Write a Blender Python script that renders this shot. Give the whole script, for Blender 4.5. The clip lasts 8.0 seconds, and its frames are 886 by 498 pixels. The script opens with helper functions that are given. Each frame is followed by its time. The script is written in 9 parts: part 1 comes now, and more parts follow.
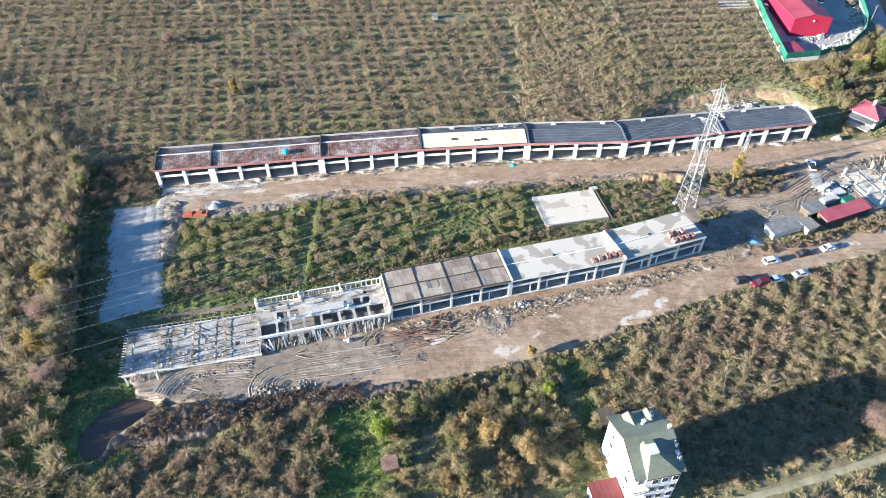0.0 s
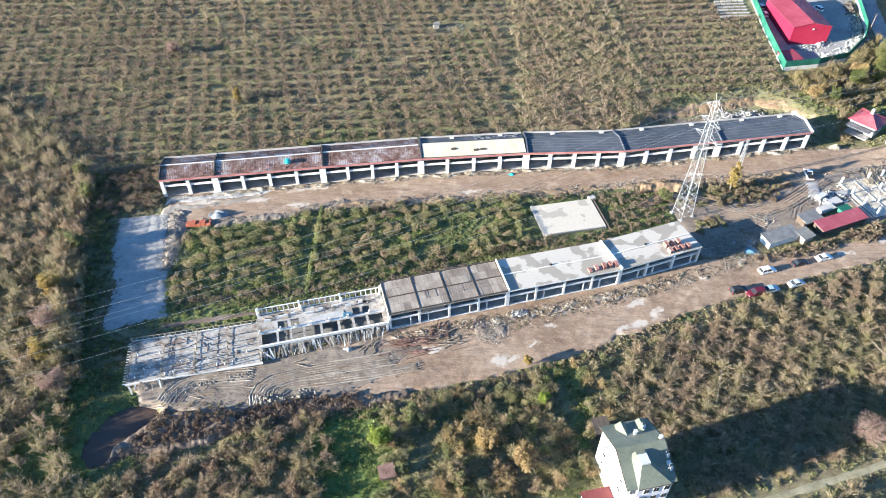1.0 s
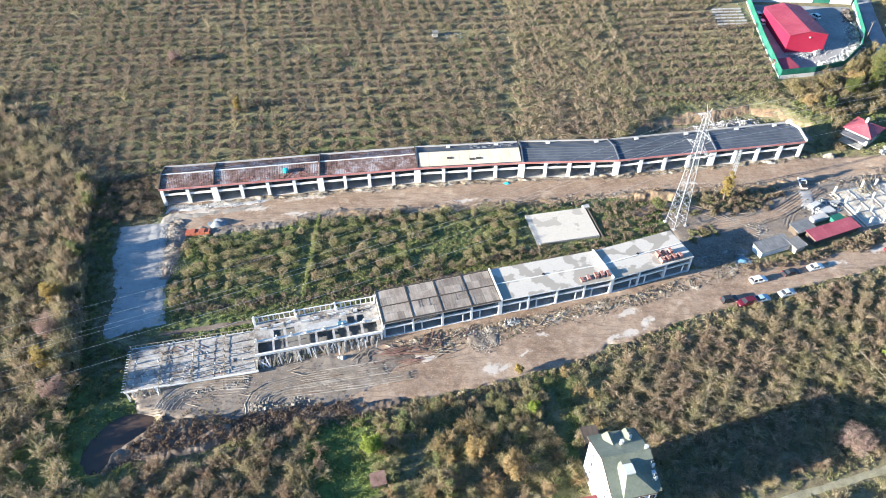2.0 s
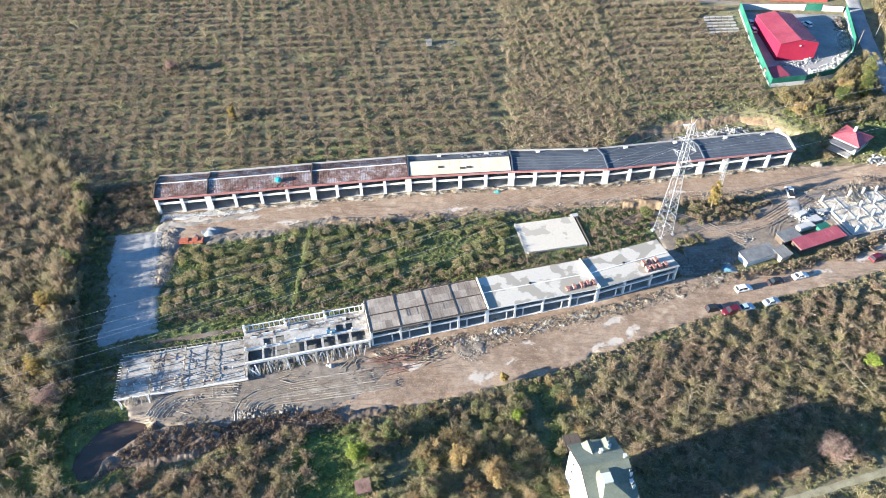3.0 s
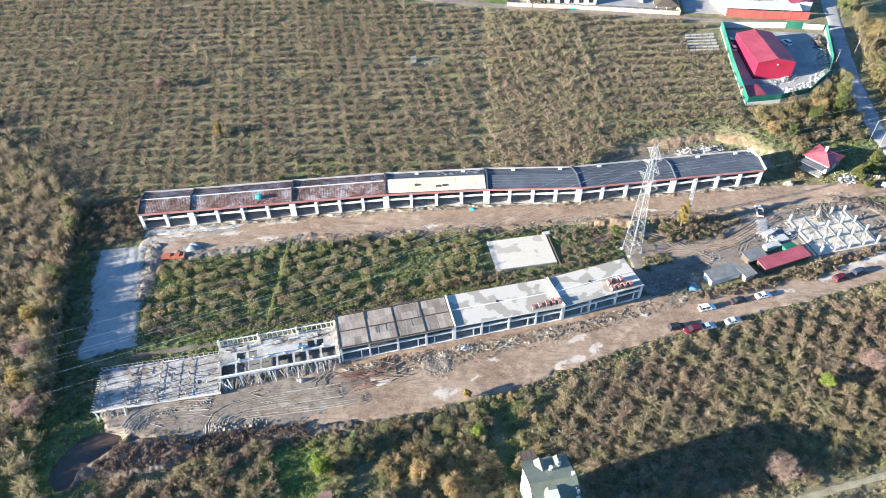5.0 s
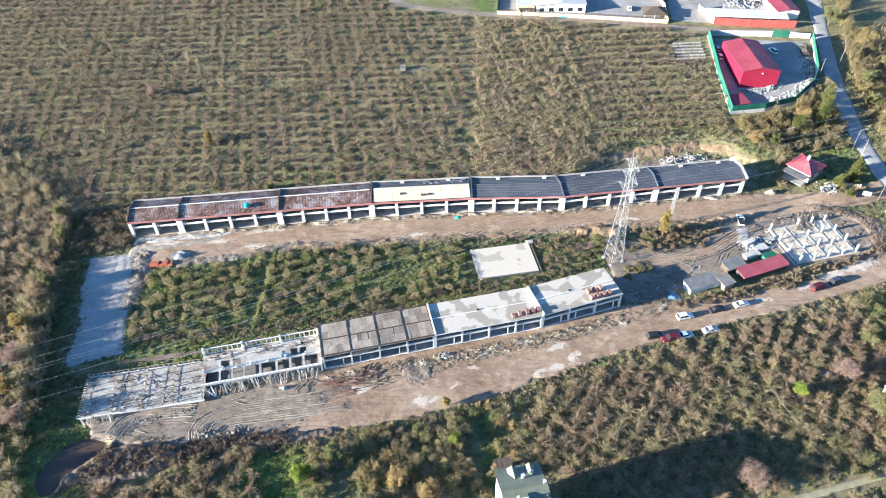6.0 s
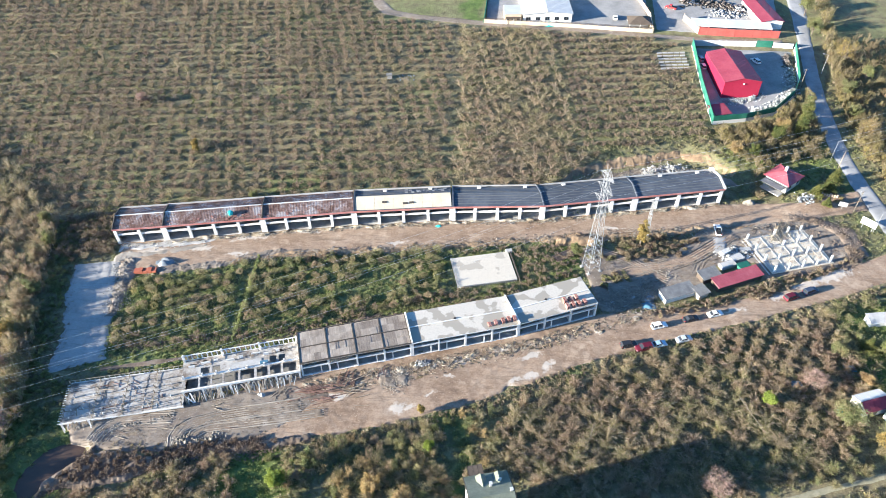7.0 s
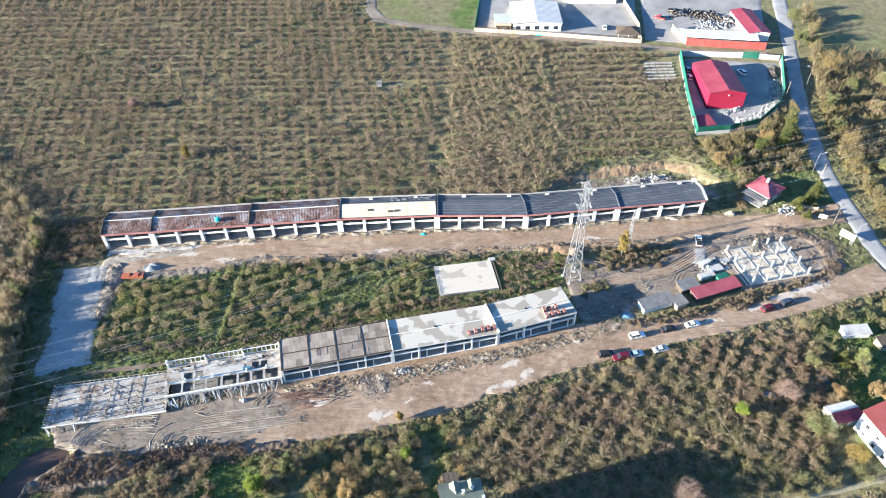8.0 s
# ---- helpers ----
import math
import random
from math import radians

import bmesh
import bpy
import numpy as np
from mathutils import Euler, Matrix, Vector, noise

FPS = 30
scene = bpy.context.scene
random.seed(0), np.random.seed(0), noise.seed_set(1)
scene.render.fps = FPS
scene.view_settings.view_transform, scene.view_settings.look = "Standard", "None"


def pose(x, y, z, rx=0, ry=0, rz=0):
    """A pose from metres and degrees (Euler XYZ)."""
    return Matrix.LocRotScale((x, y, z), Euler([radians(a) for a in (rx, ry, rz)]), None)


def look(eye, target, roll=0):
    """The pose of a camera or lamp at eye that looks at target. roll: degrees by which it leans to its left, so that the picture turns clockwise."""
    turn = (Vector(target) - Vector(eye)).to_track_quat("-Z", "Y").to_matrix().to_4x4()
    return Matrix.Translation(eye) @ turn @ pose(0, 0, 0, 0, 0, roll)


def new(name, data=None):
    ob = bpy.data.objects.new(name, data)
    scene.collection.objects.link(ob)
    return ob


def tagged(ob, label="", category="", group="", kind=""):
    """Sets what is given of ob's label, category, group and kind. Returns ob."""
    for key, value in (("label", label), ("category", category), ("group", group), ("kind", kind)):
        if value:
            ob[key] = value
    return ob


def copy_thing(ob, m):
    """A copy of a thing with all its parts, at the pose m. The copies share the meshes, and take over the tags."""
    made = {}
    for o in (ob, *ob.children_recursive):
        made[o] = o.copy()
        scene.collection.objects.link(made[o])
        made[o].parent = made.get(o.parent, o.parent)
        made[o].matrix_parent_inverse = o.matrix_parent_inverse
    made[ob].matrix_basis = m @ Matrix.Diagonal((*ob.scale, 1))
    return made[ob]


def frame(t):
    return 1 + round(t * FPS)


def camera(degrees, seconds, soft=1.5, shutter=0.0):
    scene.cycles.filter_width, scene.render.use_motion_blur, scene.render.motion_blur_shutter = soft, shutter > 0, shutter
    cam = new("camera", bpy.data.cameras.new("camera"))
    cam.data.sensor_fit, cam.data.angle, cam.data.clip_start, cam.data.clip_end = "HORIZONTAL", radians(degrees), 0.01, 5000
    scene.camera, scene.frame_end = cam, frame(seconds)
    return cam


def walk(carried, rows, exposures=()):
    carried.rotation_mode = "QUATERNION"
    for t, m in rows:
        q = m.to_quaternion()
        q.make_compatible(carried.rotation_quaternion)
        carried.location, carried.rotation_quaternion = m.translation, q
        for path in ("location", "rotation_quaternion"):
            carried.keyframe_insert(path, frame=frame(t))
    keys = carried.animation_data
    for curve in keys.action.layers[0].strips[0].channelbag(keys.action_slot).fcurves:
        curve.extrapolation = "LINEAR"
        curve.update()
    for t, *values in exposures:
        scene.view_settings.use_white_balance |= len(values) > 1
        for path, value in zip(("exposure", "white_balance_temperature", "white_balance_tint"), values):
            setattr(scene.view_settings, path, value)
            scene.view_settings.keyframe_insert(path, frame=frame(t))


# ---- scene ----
cam = camera(66.0, 8.0, 0.55)
METRES, EYE, TILT, LEAN, TURN = 45.0, 118.2, -43.2, -0.25, 0.0
ROWS = [
    (0.0, 0.0, 0.0, 0.0, 0.0, 0.0, -0.0),
    (0.5, 0.0184, -0.0263, 0.0252, 0.24, 0.02, -0.03),
    (1.0, 0.0424, -0.0529, 0.0502, 0.53, 0.04, -0.05),
    (2.5, 0.1553, -0.1307, 0.1219, 1.29, 0.13, -0.13),
    (3.0, 0.2039, -0.1571, 0.1451, 1.46, 0.17, -0.13),
    (3.5, 0.2557, -0.1843, 0.1693, 1.66, 0.19, -0.21),
    (4.0, 0.3107, -0.2117, 0.193, 1.85, 0.24, -0.28),
    (4.5, 0.3671, -0.2395, 0.2166, 2.0, 0.28, -0.41),
    (6.0, 0.5505, -0.3245, 0.2911, 2.41, 0.38, -0.59),
    (6.5, 0.6177, -0.3529, 0.3166, 2.44, 0.41, -0.63),
    (7.0, 0.6831, -0.382, 0.3426, 2.41, 0.45, -0.88),
    (7.5, 0.7428, -0.4112, 0.3687, 2.36, 0.48, -1.21),
    (8.0, 0.7939, -0.44, 0.3942, 2.39, 0.52, -1.42),
]
walk(cam, [(t, pose(0, 0, EYE, TILT, LEAN, TURN) @ pose(METRES * x, METRES * y, METRES * z, 90 + pitch, roll, yaw)) for t, x, y, z, yaw, pitch, roll in ROWS],
     exposures=((0.0, 2.30, 6000, 5), (8.0, 2.30, 6000, 5)))

# ---- sky and sun: low sun from the left, a little behind the camera ----
SUN_EL, SUN_AZ = 12.0, 198.0
world = bpy.data.worlds.new("sky")
scene.world = world
world.use_nodes = True
wn = world.node_tree.nodes
sky = wn.new("ShaderNodeTexSky")
sky.sky_type = "NISHITA"
sky.sun_disc = False
sky.ozone_density = 5.0
sky.dust_density = 0.4
sky.sun_elevation = radians(SUN_EL)
sky.sun_rotation = radians((90 - SUN_AZ) % 360)
world.node_tree.links.new(sky.outputs[0], wn["Background"].inputs[0])
wn["Background"].inputs[1].default_value = 0.073
sun = new("sun", bpy.data.lights.new("sun", "SUN"))
sun.data.energy = 5.0
sun.data.angle = radians(0.6)
sun.data.color = (1.0, 0.87, 0.72)
sd = Vector((math.cos(radians(SUN_AZ)) * math.cos(radians(SUN_EL)), math.sin(radians(SUN_AZ)) * math.cos(radians(SUN_EL)), math.sin(radians(SUN_EL))))
sun.matrix_world = look(sd * 300, (0, 0, 0))

# ---- materials ----
def ramp(nt, fac, cols):
    r = nt.nodes.new("ShaderNodeValToRGB")
    e = r.color_ramp.elements
    while len(e) < len(cols):
        e.new(0.5)
    for i, c in enumerate(cols):
        pos, col = c if isinstance(c[1], (tuple, list)) else (0.36 + 0.28 * i / max(1, len(cols) - 1), c)
        e[i].position, e[i].color = pos, (*col, 1)
    nt.links.new(fac, r.inputs[0])
    return r.outputs[0]


def noise_fac(nt, vec, scale, detail=5.0, rough=0.6):
    n = nt.nodes.new("ShaderNodeTexNoise")
    n.inputs["Scale"].default_value, n.inputs["Detail"].default_value, n.inputs["Roughness"].default_value = scale, detail, rough
    nt.links.new(vec, n.inputs["Vector"])
    return n.outputs["Fac"]


def calc(nt, op, a, b):
    m = nt.nodes.new("ShaderNodeMath")
    m.operation = op
    for i, v in enumerate((a, b)):
        if isinstance(v, (int, float)):
            m.inputs[i].default_value = v
        else:
            nt.links.new(v, m.inputs[i])
    return m.outputs[0]


def mix(nt, fac, a, b, mode="MIX"):
    m = nt.nodes.new("ShaderNodeMix")
    m.data_type, m.blend_type = "RGBA", mode
    for sock, v in ((m.inputs[0], fac), (m.inputs[6], a), (m.inputs[7], b)):
        if isinstance(v, (int, float)):
            sock.default_value = v
        elif isinstance(v, tuple):
            sock.default_value = (*v, 1)
        else:
            nt.links.new(v, sock)
    return m.outputs[2]


def vary(nt, col, rnd, amount):
    h = nt.nodes.new("ShaderNodeHueSaturation")
    nt.links.new(col, h.inputs["Color"])
    nt.links.new(calc(nt, "ADD", calc(nt, "MULTIPLY", rnd, 2 * amount), 1 - amount), h.inputs["Value"])
    return h.outputs[0]


def start(name, rough=0.8, metal=0.0):
    m = bpy.data.materials.new(name)
    m.use_nodes = True
    nt = m.node_tree
    b = nt.nodes["Principled BSDF"]
    b.inputs["Roughness"].default_value, b.inputs["Metallic"].default_value = rough, metal
    b.inputs["Specular IOR Level"].default_value = 0.3
    g = nt.nodes.new("ShaderNodeNewGeometry")
    return m, nt, b, g


def bump(nt, b, fac, strength, dist):
    u = nt.nodes.new("ShaderNodeBump")
    u.inputs["Strength"].default_value, u.inputs["Distance"].default_value = strength, dist
    nt.links.new(fac, u.inputs["Height"])
    nt.links.new(u.outputs[0], b.inputs["Normal"])


def surface(name, cols, coarse=0.15, fine=2.0, rough=0.8, metal=0.0, relief=0.05, jitter=0.0, island=0.0, squash=None):
    """A mottled surface: two sizes of variation along cols, relief in metres, jitter by object or by island."""
    m, nt, b, g = start(name, rough, metal)
    vec = g.outputs["Position"]
    if squash:
        mp = nt.nodes.new("ShaderNodeMapping")
        mp.inputs["Scale"].default_value = squash
        nt.links.new(vec, mp.inputs[0])
        vec = mp.outputs[0]
    a, f = noise_fac(nt, vec, coarse, 3), noise_fac(nt, vec, fine, 6, 0.7)
    fac = calc(nt, "ADD", calc(nt, "MULTIPLY", a, 0.6), calc(nt, "MULTIPLY", f, 0.4))
    col = ramp(nt, fac, cols)
    if jitter:
        o = nt.nodes.new("ShaderNodeObjectInfo")
        col = vary(nt, col, o.outputs["Random"], jitter)
    if island:
        col = vary(nt, col, g.outputs["Random Per Island"], island)
    nt.links.new(col, b.inputs["Base Color"])
    if relief:
        bump(nt, b, f, 0.6, relief)
    return m


def leafy(name, cols, island=0.3, patch=0.02):
    """Leaves: a tone for each bush along cols, jitter for each leaf, slow change over the land."""
    m, nt, b, g = start(name, 0.75)
    b.inputs["Specular IOR Level"].default_value = 0.15
    at = nt.nodes.new("ShaderNodeAttribute")
    at.attribute_name = "tone"
    slow = noise_fac(nt, g.outputs["Position"], patch, 3)
    fac = calc(nt, "ADD", calc(nt, "MULTIPLY", at.outputs["Fac"], 0.62), calc(nt, "MULTIPLY", slow, 0.45))
    col = vary(nt, ramp(nt, fac, cols), g.outputs["Random Per Island"], island)
    nt.links.new(col, b.inputs["Base Color"])
    t = nt.nodes.new("ShaderNodeBsdfTranslucent")
    nt.links.new(col, t.inputs[0])
    ms = nt.nodes.new("ShaderNodeMixShader")
    ms.inputs[0].default_value = 0.37
    nt.links.new(b.outputs[0], ms.inputs[1])
    nt.links.new(t.outputs[0], ms.inputs[2])
    nt.links.new(ms.outputs[0], nt.nodes["Material Output"].inputs[0])
    return m


def ground_mat():
    m, nt, b, g = start("field_ground", 0.95)
    p = g.outputs["Position"]
    big, mid, fin = noise_fac(nt, p, 0.035, 4), noise_fac(nt, p, 0.35, 4), noise_fac(nt, p, 2.2, 6, 0.75)
    f = calc(nt, "ADD", calc(nt, "MULTIPLY", mid, 0.5), calc(nt, "MULTIPLY", fin, 0.5))
    dry = ramp(nt, f, [(0.085, 0.070, 0.044), (0.165, 0.138, 0.084), (0.22, 0.192, 0.112), (0.30, 0.26, 0.165)])
    lush = ramp(nt, f, [(0.040, 0.062, 0.018), (0.075, 0.115, 0.030), (0.115, 0.160, 0.045), (0.17, 0.20, 0.07)])
    at = nt.nodes.new("ShaderNodeAttribute")
    at.attribute_name = "lush"
    k = calc(nt, "ADD", at.outputs["Fac"], calc(nt, "MULTIPLY", calc(nt, "SUBTRACT", big, 0.5), 1.6))
    k = calc(nt, "ADD", k, calc(nt, "MULTIPLY", calc(nt, "SUBTRACT", mid, 0.5), 0.9))
    k = calc(nt, "MINIMUM", calc(nt, "MAXIMUM", k, 0.0), 1.0)
    nt.links.new(mix(nt, k, dry, lush), b.inputs["Base Color"])
    bump(nt, b, fin, 0.9, 0.25)
    return m


def dirt_mat(name, cols, dry_tone=(0.44, 0.40, 0.35), spot_tone=(0.36, 0.33, 0.29), stains=(), stain_tone=(0.56, 0.52, 0.46)):
    """Trodden earth with pale dry patches, dark damp ones and stones; stains: spilled lime and dried puddles, each x, y, length, width, turn."""
    m, nt, b, g = start(name, 0.9)
    p = g.outputs["Position"]
    mp = nt.nodes.new("ShaderNodeMapping")
    mp.inputs["Rotation"].default_value = (0, 0, radians(-15))
    mp.inputs["Scale"].default_value = (0.10, 0.7, 1)
    nt.links.new(p, mp.inputs[0])
    trail = noise_fac(nt, mp.outputs[0], 1.0, 5, 0.7)
    big, mid, fin = noise_fac(nt, p, 0.06, 4), noise_fac(nt, p, 0.4, 5, 0.65), noise_fac(nt, p, 2.2, 6, 0.8)
    f = calc(nt, "ADD", calc(nt, "ADD", calc(nt, "MULTIPLY", big, 0.32), calc(nt, "MULTIPLY", mid, 0.2)), calc(nt, "ADD", calc(nt, "MULTIPLY", fin, 0.3), calc(nt, "MULTIPLY", trail, 0.18)))
    col = ramp(nt, f, cols)
    dry = ramp(nt, calc(nt, "ADD", calc(nt, "MULTIPLY", noise_fac(nt, p, 0.11, 3), 0.6), calc(nt, "MULTIPLY", mid, 0.4)), [(0.56, (0, 0, 0)), (0.66, (1, 1, 1))])
    col = mix(nt, calc(nt, "MULTIPLY", dry, 0.55), col, dry_tone)
    damp = ramp(nt, calc(nt, "ADD", calc(nt, "MULTIPLY", trail, 0.75), calc(nt, "MULTIPLY", big, 0.25)), [(0.53, (0, 0, 0)), (0.62, (1, 1, 1))])
    col = mix(nt, calc(nt, "MULTIPLY", damp, 0.6), col, tuple(c * 0.62 for c in cols[1]))
    v = nt.nodes.new("ShaderNodeTexVoronoi")
    v.inputs["Scale"].default_value = 1.6
    nt.links.new(p, v.inputs["Vector"])
    spots = ramp(nt, calc(nt, "ADD", v.outputs["Distance"], calc(nt, "MULTIPLY", big, 0.6)), [(0.34, (1, 1, 1)), (0.44, (0, 0, 0))])
    col = mix(nt, spots, col, spot_tone)
    if stains:
        wob = nt.nodes.new("ShaderNodeTexNoise")
        wob.inputs["Scale"].default_value, wob.inputs["Detail"].default_value = 0.45, 5
        nt.links.new(p, wob.inputs["Vector"])
        off = nt.nodes.new("ShaderNodeVectorMath")
        off.operation = "MULTIPLY_ADD"
        nt.links.new(wob.outputs["Color"], off.inputs[0])
        off.inputs[1].default_value = (4.0, 4.0, 0)
        nt.links.new(p, off.inputs[2])
        most = None
        for x, y, long, wide, turn in stains:
            sm = nt.nodes.new("ShaderNodeMapping")
            sm.vector_type = "TEXTURE"
            sm.inputs["Location"].default_value = (x + 2.0, y + 2.0, 0)
            sm.inputs["Rotation"].default_value = (0, 0, radians(turn))
            sm.inputs["Scale"].default_value = (long / 2, wide / 2, 1000)
            nt.links.new(off.outputs[0], sm.inputs[0])
            ln = nt.nodes.new("ShaderNodeVectorMath")
            ln.operation = "LENGTH"
            nt.links.new(sm.outputs[0], ln.inputs[0])
            k = ln.outputs["Value"]
            most = k if most is None else calc(nt, "MINIMUM", most, k)
        cover = ramp(nt, calc(nt, "ADD", most, calc(nt, "MULTIPLY", calc(nt, "SUBTRACT", noise_fac(nt, p, 0.9, 6, 0.75), 0.5), 2.4)), [(0.45, (1, 1, 1)), (0.95, (0, 0, 0))])
        col = mix(nt, calc(nt, "MULTIPLY", cover, 0.65), col, stain_tone)
    nt.links.new(col, b.inputs["Base Color"])
    bump(nt, b, calc(nt, "ADD", calc(nt, "ADD", calc(nt, "MULTIPLY", mid, 0.6), calc(nt, "MULTIPLY", trail, 0.4)), fin), 0.6, 0.05)
    return m


def stained(name, base, patch, amount=0.5, scale=0.16):
    """Pale screed with large damp patches of their own outline."""
    m, nt, b, g = start(name, 0.75)
    p = g.outputs["Position"]
    big, fin = noise_fac(nt, p, scale, 3, 0.45), noise_fac(nt, p, 2.5, 6, 0.7)
    k = ramp(nt, big, [(amount, (0, 0, 0)), (amount + 0.03, (1, 1, 1))])
    wash = ramp(nt, fin, [tuple(c * 0.88 for c in base), base, tuple(min(0.9, c * 1.06) for c in base)])
    nt.links.new(mix(nt, k, wash, patch), b.inputs["Base Color"])
    bump(nt, b, fin, 0.3, 0.02)
    return m


GROUND = ground_mat()
SPILLS = [(-66, 147.6, 12, 4.4, 6), (-52, 149, 11, 3.0, 10), (-38, 154, 15, 2.2, 8), (-20, 157.4, 13, 1.4, 8), (14.2, 93.3, 7, 3.0, 12), (42, 102.2, 6, 2.2, 24), (47, 104.2, 6, 2.4, 20), (51.4, 107.4, 5, 2.2, 50), (47, 110.4, 9, 2.0, 20), (40, 112, 7, 2.2, 15), (21, 97.6, 4, 1.2, 30), (25.6, 103.2, 4, 1.2, 0), (29, 108, 6, 2.6, 15), (-10.6, 92.7, 5, 1.6, 8), (135, 142, 17, 5.0, 20), (127, 138.6, 12, 4.0, 20), (118, 133.5, 9, 2.6, 18), (104, 128, 8, 1.6, 17), (-40, 146.8, 9, 1.8, 8), (8, 153, 9, 1.6, 6), (75, 161.5, 10, 1.8, 8), (-2, 96, 9, 2.0, 12)]
DIRT = dirt_mat("dirt_road", [(0.119, 0.079, 0.055), (0.237, 0.164, 0.113), (0.364, 0.271, 0.196), (0.52, 0.428, 0.335)], (0.524, 0.413, 0.307), (0.407, 0.323, 0.240), SPILLS, (0.60, 0.555, 0.49))
MUD = dirt_mat("grey_mud", [(0.100, 0.079, 0.060), (0.186, 0.149, 0.117), (0.262, 0.221, 0.180), (0.350, 0.313, 0.270)])
PALEMUD = dirt_mat("dried_mud", [(0.18, 0.155, 0.125), (0.27, 0.238, 0.20), (0.34, 0.305, 0.26), (0.42, 0.385, 0.34)])
GRAVEL = dirt_mat("pale_gravel", [(0.20, 0.195, 0.185), (0.30, 0.29, 0.275), (0.37, 0.36, 0.345), (0.45, 0.44, 0.42)])
CHALK = dirt_mat("lime_dust", [(0.246, 0.221, 0.197), (0.410, 0.394, 0.369), (0.508, 0.492, 0.476), (0.574, 0.566, 0.549)])
ASPHALT = surface("asphalt", [(0.22, 0.22, 0.222), (0.30, 0.30, 0.302), (0.37, 0.37, 0.368)], 0.2, 3.0, 0.85, relief=0.01)
YARD = surface("yard_concrete", [(0.192, 0.192, 0.192), (0.264, 0.260, 0.256), (0.336, 0.328, 0.320)], 0.12, 1.5, 0.85, relief=0.01)
TRACK = surface("worn_track", [(0.20, 0.185, 0.12), (0.28, 0.26, 0.175), (0.36, 0.335, 0.24)], 0.3, 2.0, 0.9, relief=0.03)
POND = surface("muddy_water", [(0.072, 0.049, 0.037), (0.098, 0.068, 0.051)], 0.1, 0.6, 0.25, relief=0.0)
BANK = surface("cut_earth", [(0.171, 0.118, 0.076), (0.287, 0.199, 0.122), (0.417, 0.298, 0.184)], 0.15, 1.2, 0.95, relief=0.2)
CONC = surface("concrete", [(0.30, 0.29, 0.275), (0.40, 0.39, 0.37), (0.50, 0.49, 0.47)], 0.25, 2.5, 0.85, relief=0.015, jitter=0.08)
DARKCONC = surface("raw_grey_concrete", [(0.13, 0.125, 0.12), (0.20, 0.195, 0.185), (0.27, 0.26, 0.25)], 0.25, 2.5, 0.9, relief=0.015, jitter=0.1)
DULLRED = surface("faded_red_sheet", [(0.121, 0.028, 0.031), (0.156, 0.044, 0.045)], 0.3, 2.0, 0.7, relief=0.01)
WHITE = surface("white_render", [(0.62, 0.61, 0.59), (0.72, 0.71, 0.69), (0.80, 0.79, 0.77)], 0.3, 2.0, 0.8, relief=0.01, jitter=0.05)
FRESH = surface("fresh_concrete", [(0.48, 0.47, 0.45), (0.62, 0.61, 0.59), (0.74, 0.73, 0.71)], 0.3, 2.0, 0.8, relief=0.01, jitter=0.07)
SCREED = stained("roof_screed", (0.52, 0.478, 0.415), (0.33, 0.298, 0.25), 0.50, 0.2)
SLABTOP = stained("slab_top", (0.56, 0.508, 0.425), (0.40, 0.36, 0.30), 0.60, 0.22)
LITTER = surface("trodden_litter", [(0.41, (0.105, 0.080, 0.056)), (0.47, (0.225, 0.180, 0.126)), (0.53, (0.330, 0.280, 0.205)), (0.60, (0.50, 0.455, 0.385))], 0.4, 2.4, 0.95, relief=0.08)
DECKB = surface("plank_deck", [(0.38, (0.165, 0.132, 0.105)), (0.45, (0.26, 0.232, 0.205)), (0.52, (0.355, 0.332, 0.302)), (0.61, (0.45, 0.43, 0.40))], 0.4, 1.3, 0.8, relief=0.02)
FORM = surface("formwork_board", [(0.25, 0.205, 0.165), (0.345, 0.292, 0.242), (0.43, 0.37, 0.31)], 0.3, 3.0, 0.85, relief=0.01, jitter=0.1)
TIMBER = surface("weathered_timber", [(0.19, 0.15, 0.11), (0.30, 0.25, 0.19), (0.40, 0.35, 0.28)], 0.6, 3.0, 0.85, relief=0.01, jitter=0.25, island=0.25)
DARKWOOD = surface("dark_batten", [(0.06, 0.05, 0.045), (0.10, 0.085, 0.07)], 0.5, 3.0, 0.85, relief=0.01)
DECKRED = surface("roof_underlay", [(0.40, (0.11, 0.060, 0.048)), (0.47, (0.23, 0.125, 0.092)), (0.53, (0.36, 0.25, 0.21)), (0.59, (0.56, 0.50, 0.46))], 0.22, 1.0, 0.85, relief=0.02)
RAFTER = surface("worn_batten", [(0.17, 0.105, 0.08), (0.27, 0.195, 0.16)], 0.4, 2.0, 0.8, relief=0.0, jitter=0.2)
TERRA = surface("terracotta", [(0.243, 0.110, 0.089), (0.306, 0.152, 0.126), (0.378, 0.210, 0.179)], 0.5, 3.0, 0.8, relief=0.01, jitter=0.15, island=0.15)
FASCIA = surface("red_brown_fascia", [(0.30, 0.105, 0.095), (0.41, 0.175, 0.16), (0.49, 0.26, 0.24)], 0.2, 1.5, 0.7, relief=0.005, jitter=0.08)
MEMBRANE = surface("black_membrane", [(0.050, 0.058, 0.075), (0.072, 0.083, 0.105), (0.105, 0.118, 0.142)], 0.2, 1.5, 0.45, relief=0.01, jitter=0.1)
SEAM = surface("seam_membrane", [(0.090, 0.094, 0.102), (0.132, 0.138, 0.144)], 0.3, 2.0, 0.5, relief=0.0)
YELLOW = surface("insulation_board", [(0.54, 0.455, 0.335), (0.60, 0.515, 0.385), (0.65, 0.57, 0.44)], 0.3, 2.0, 0.8, relief=0.005, jitter=0.05)
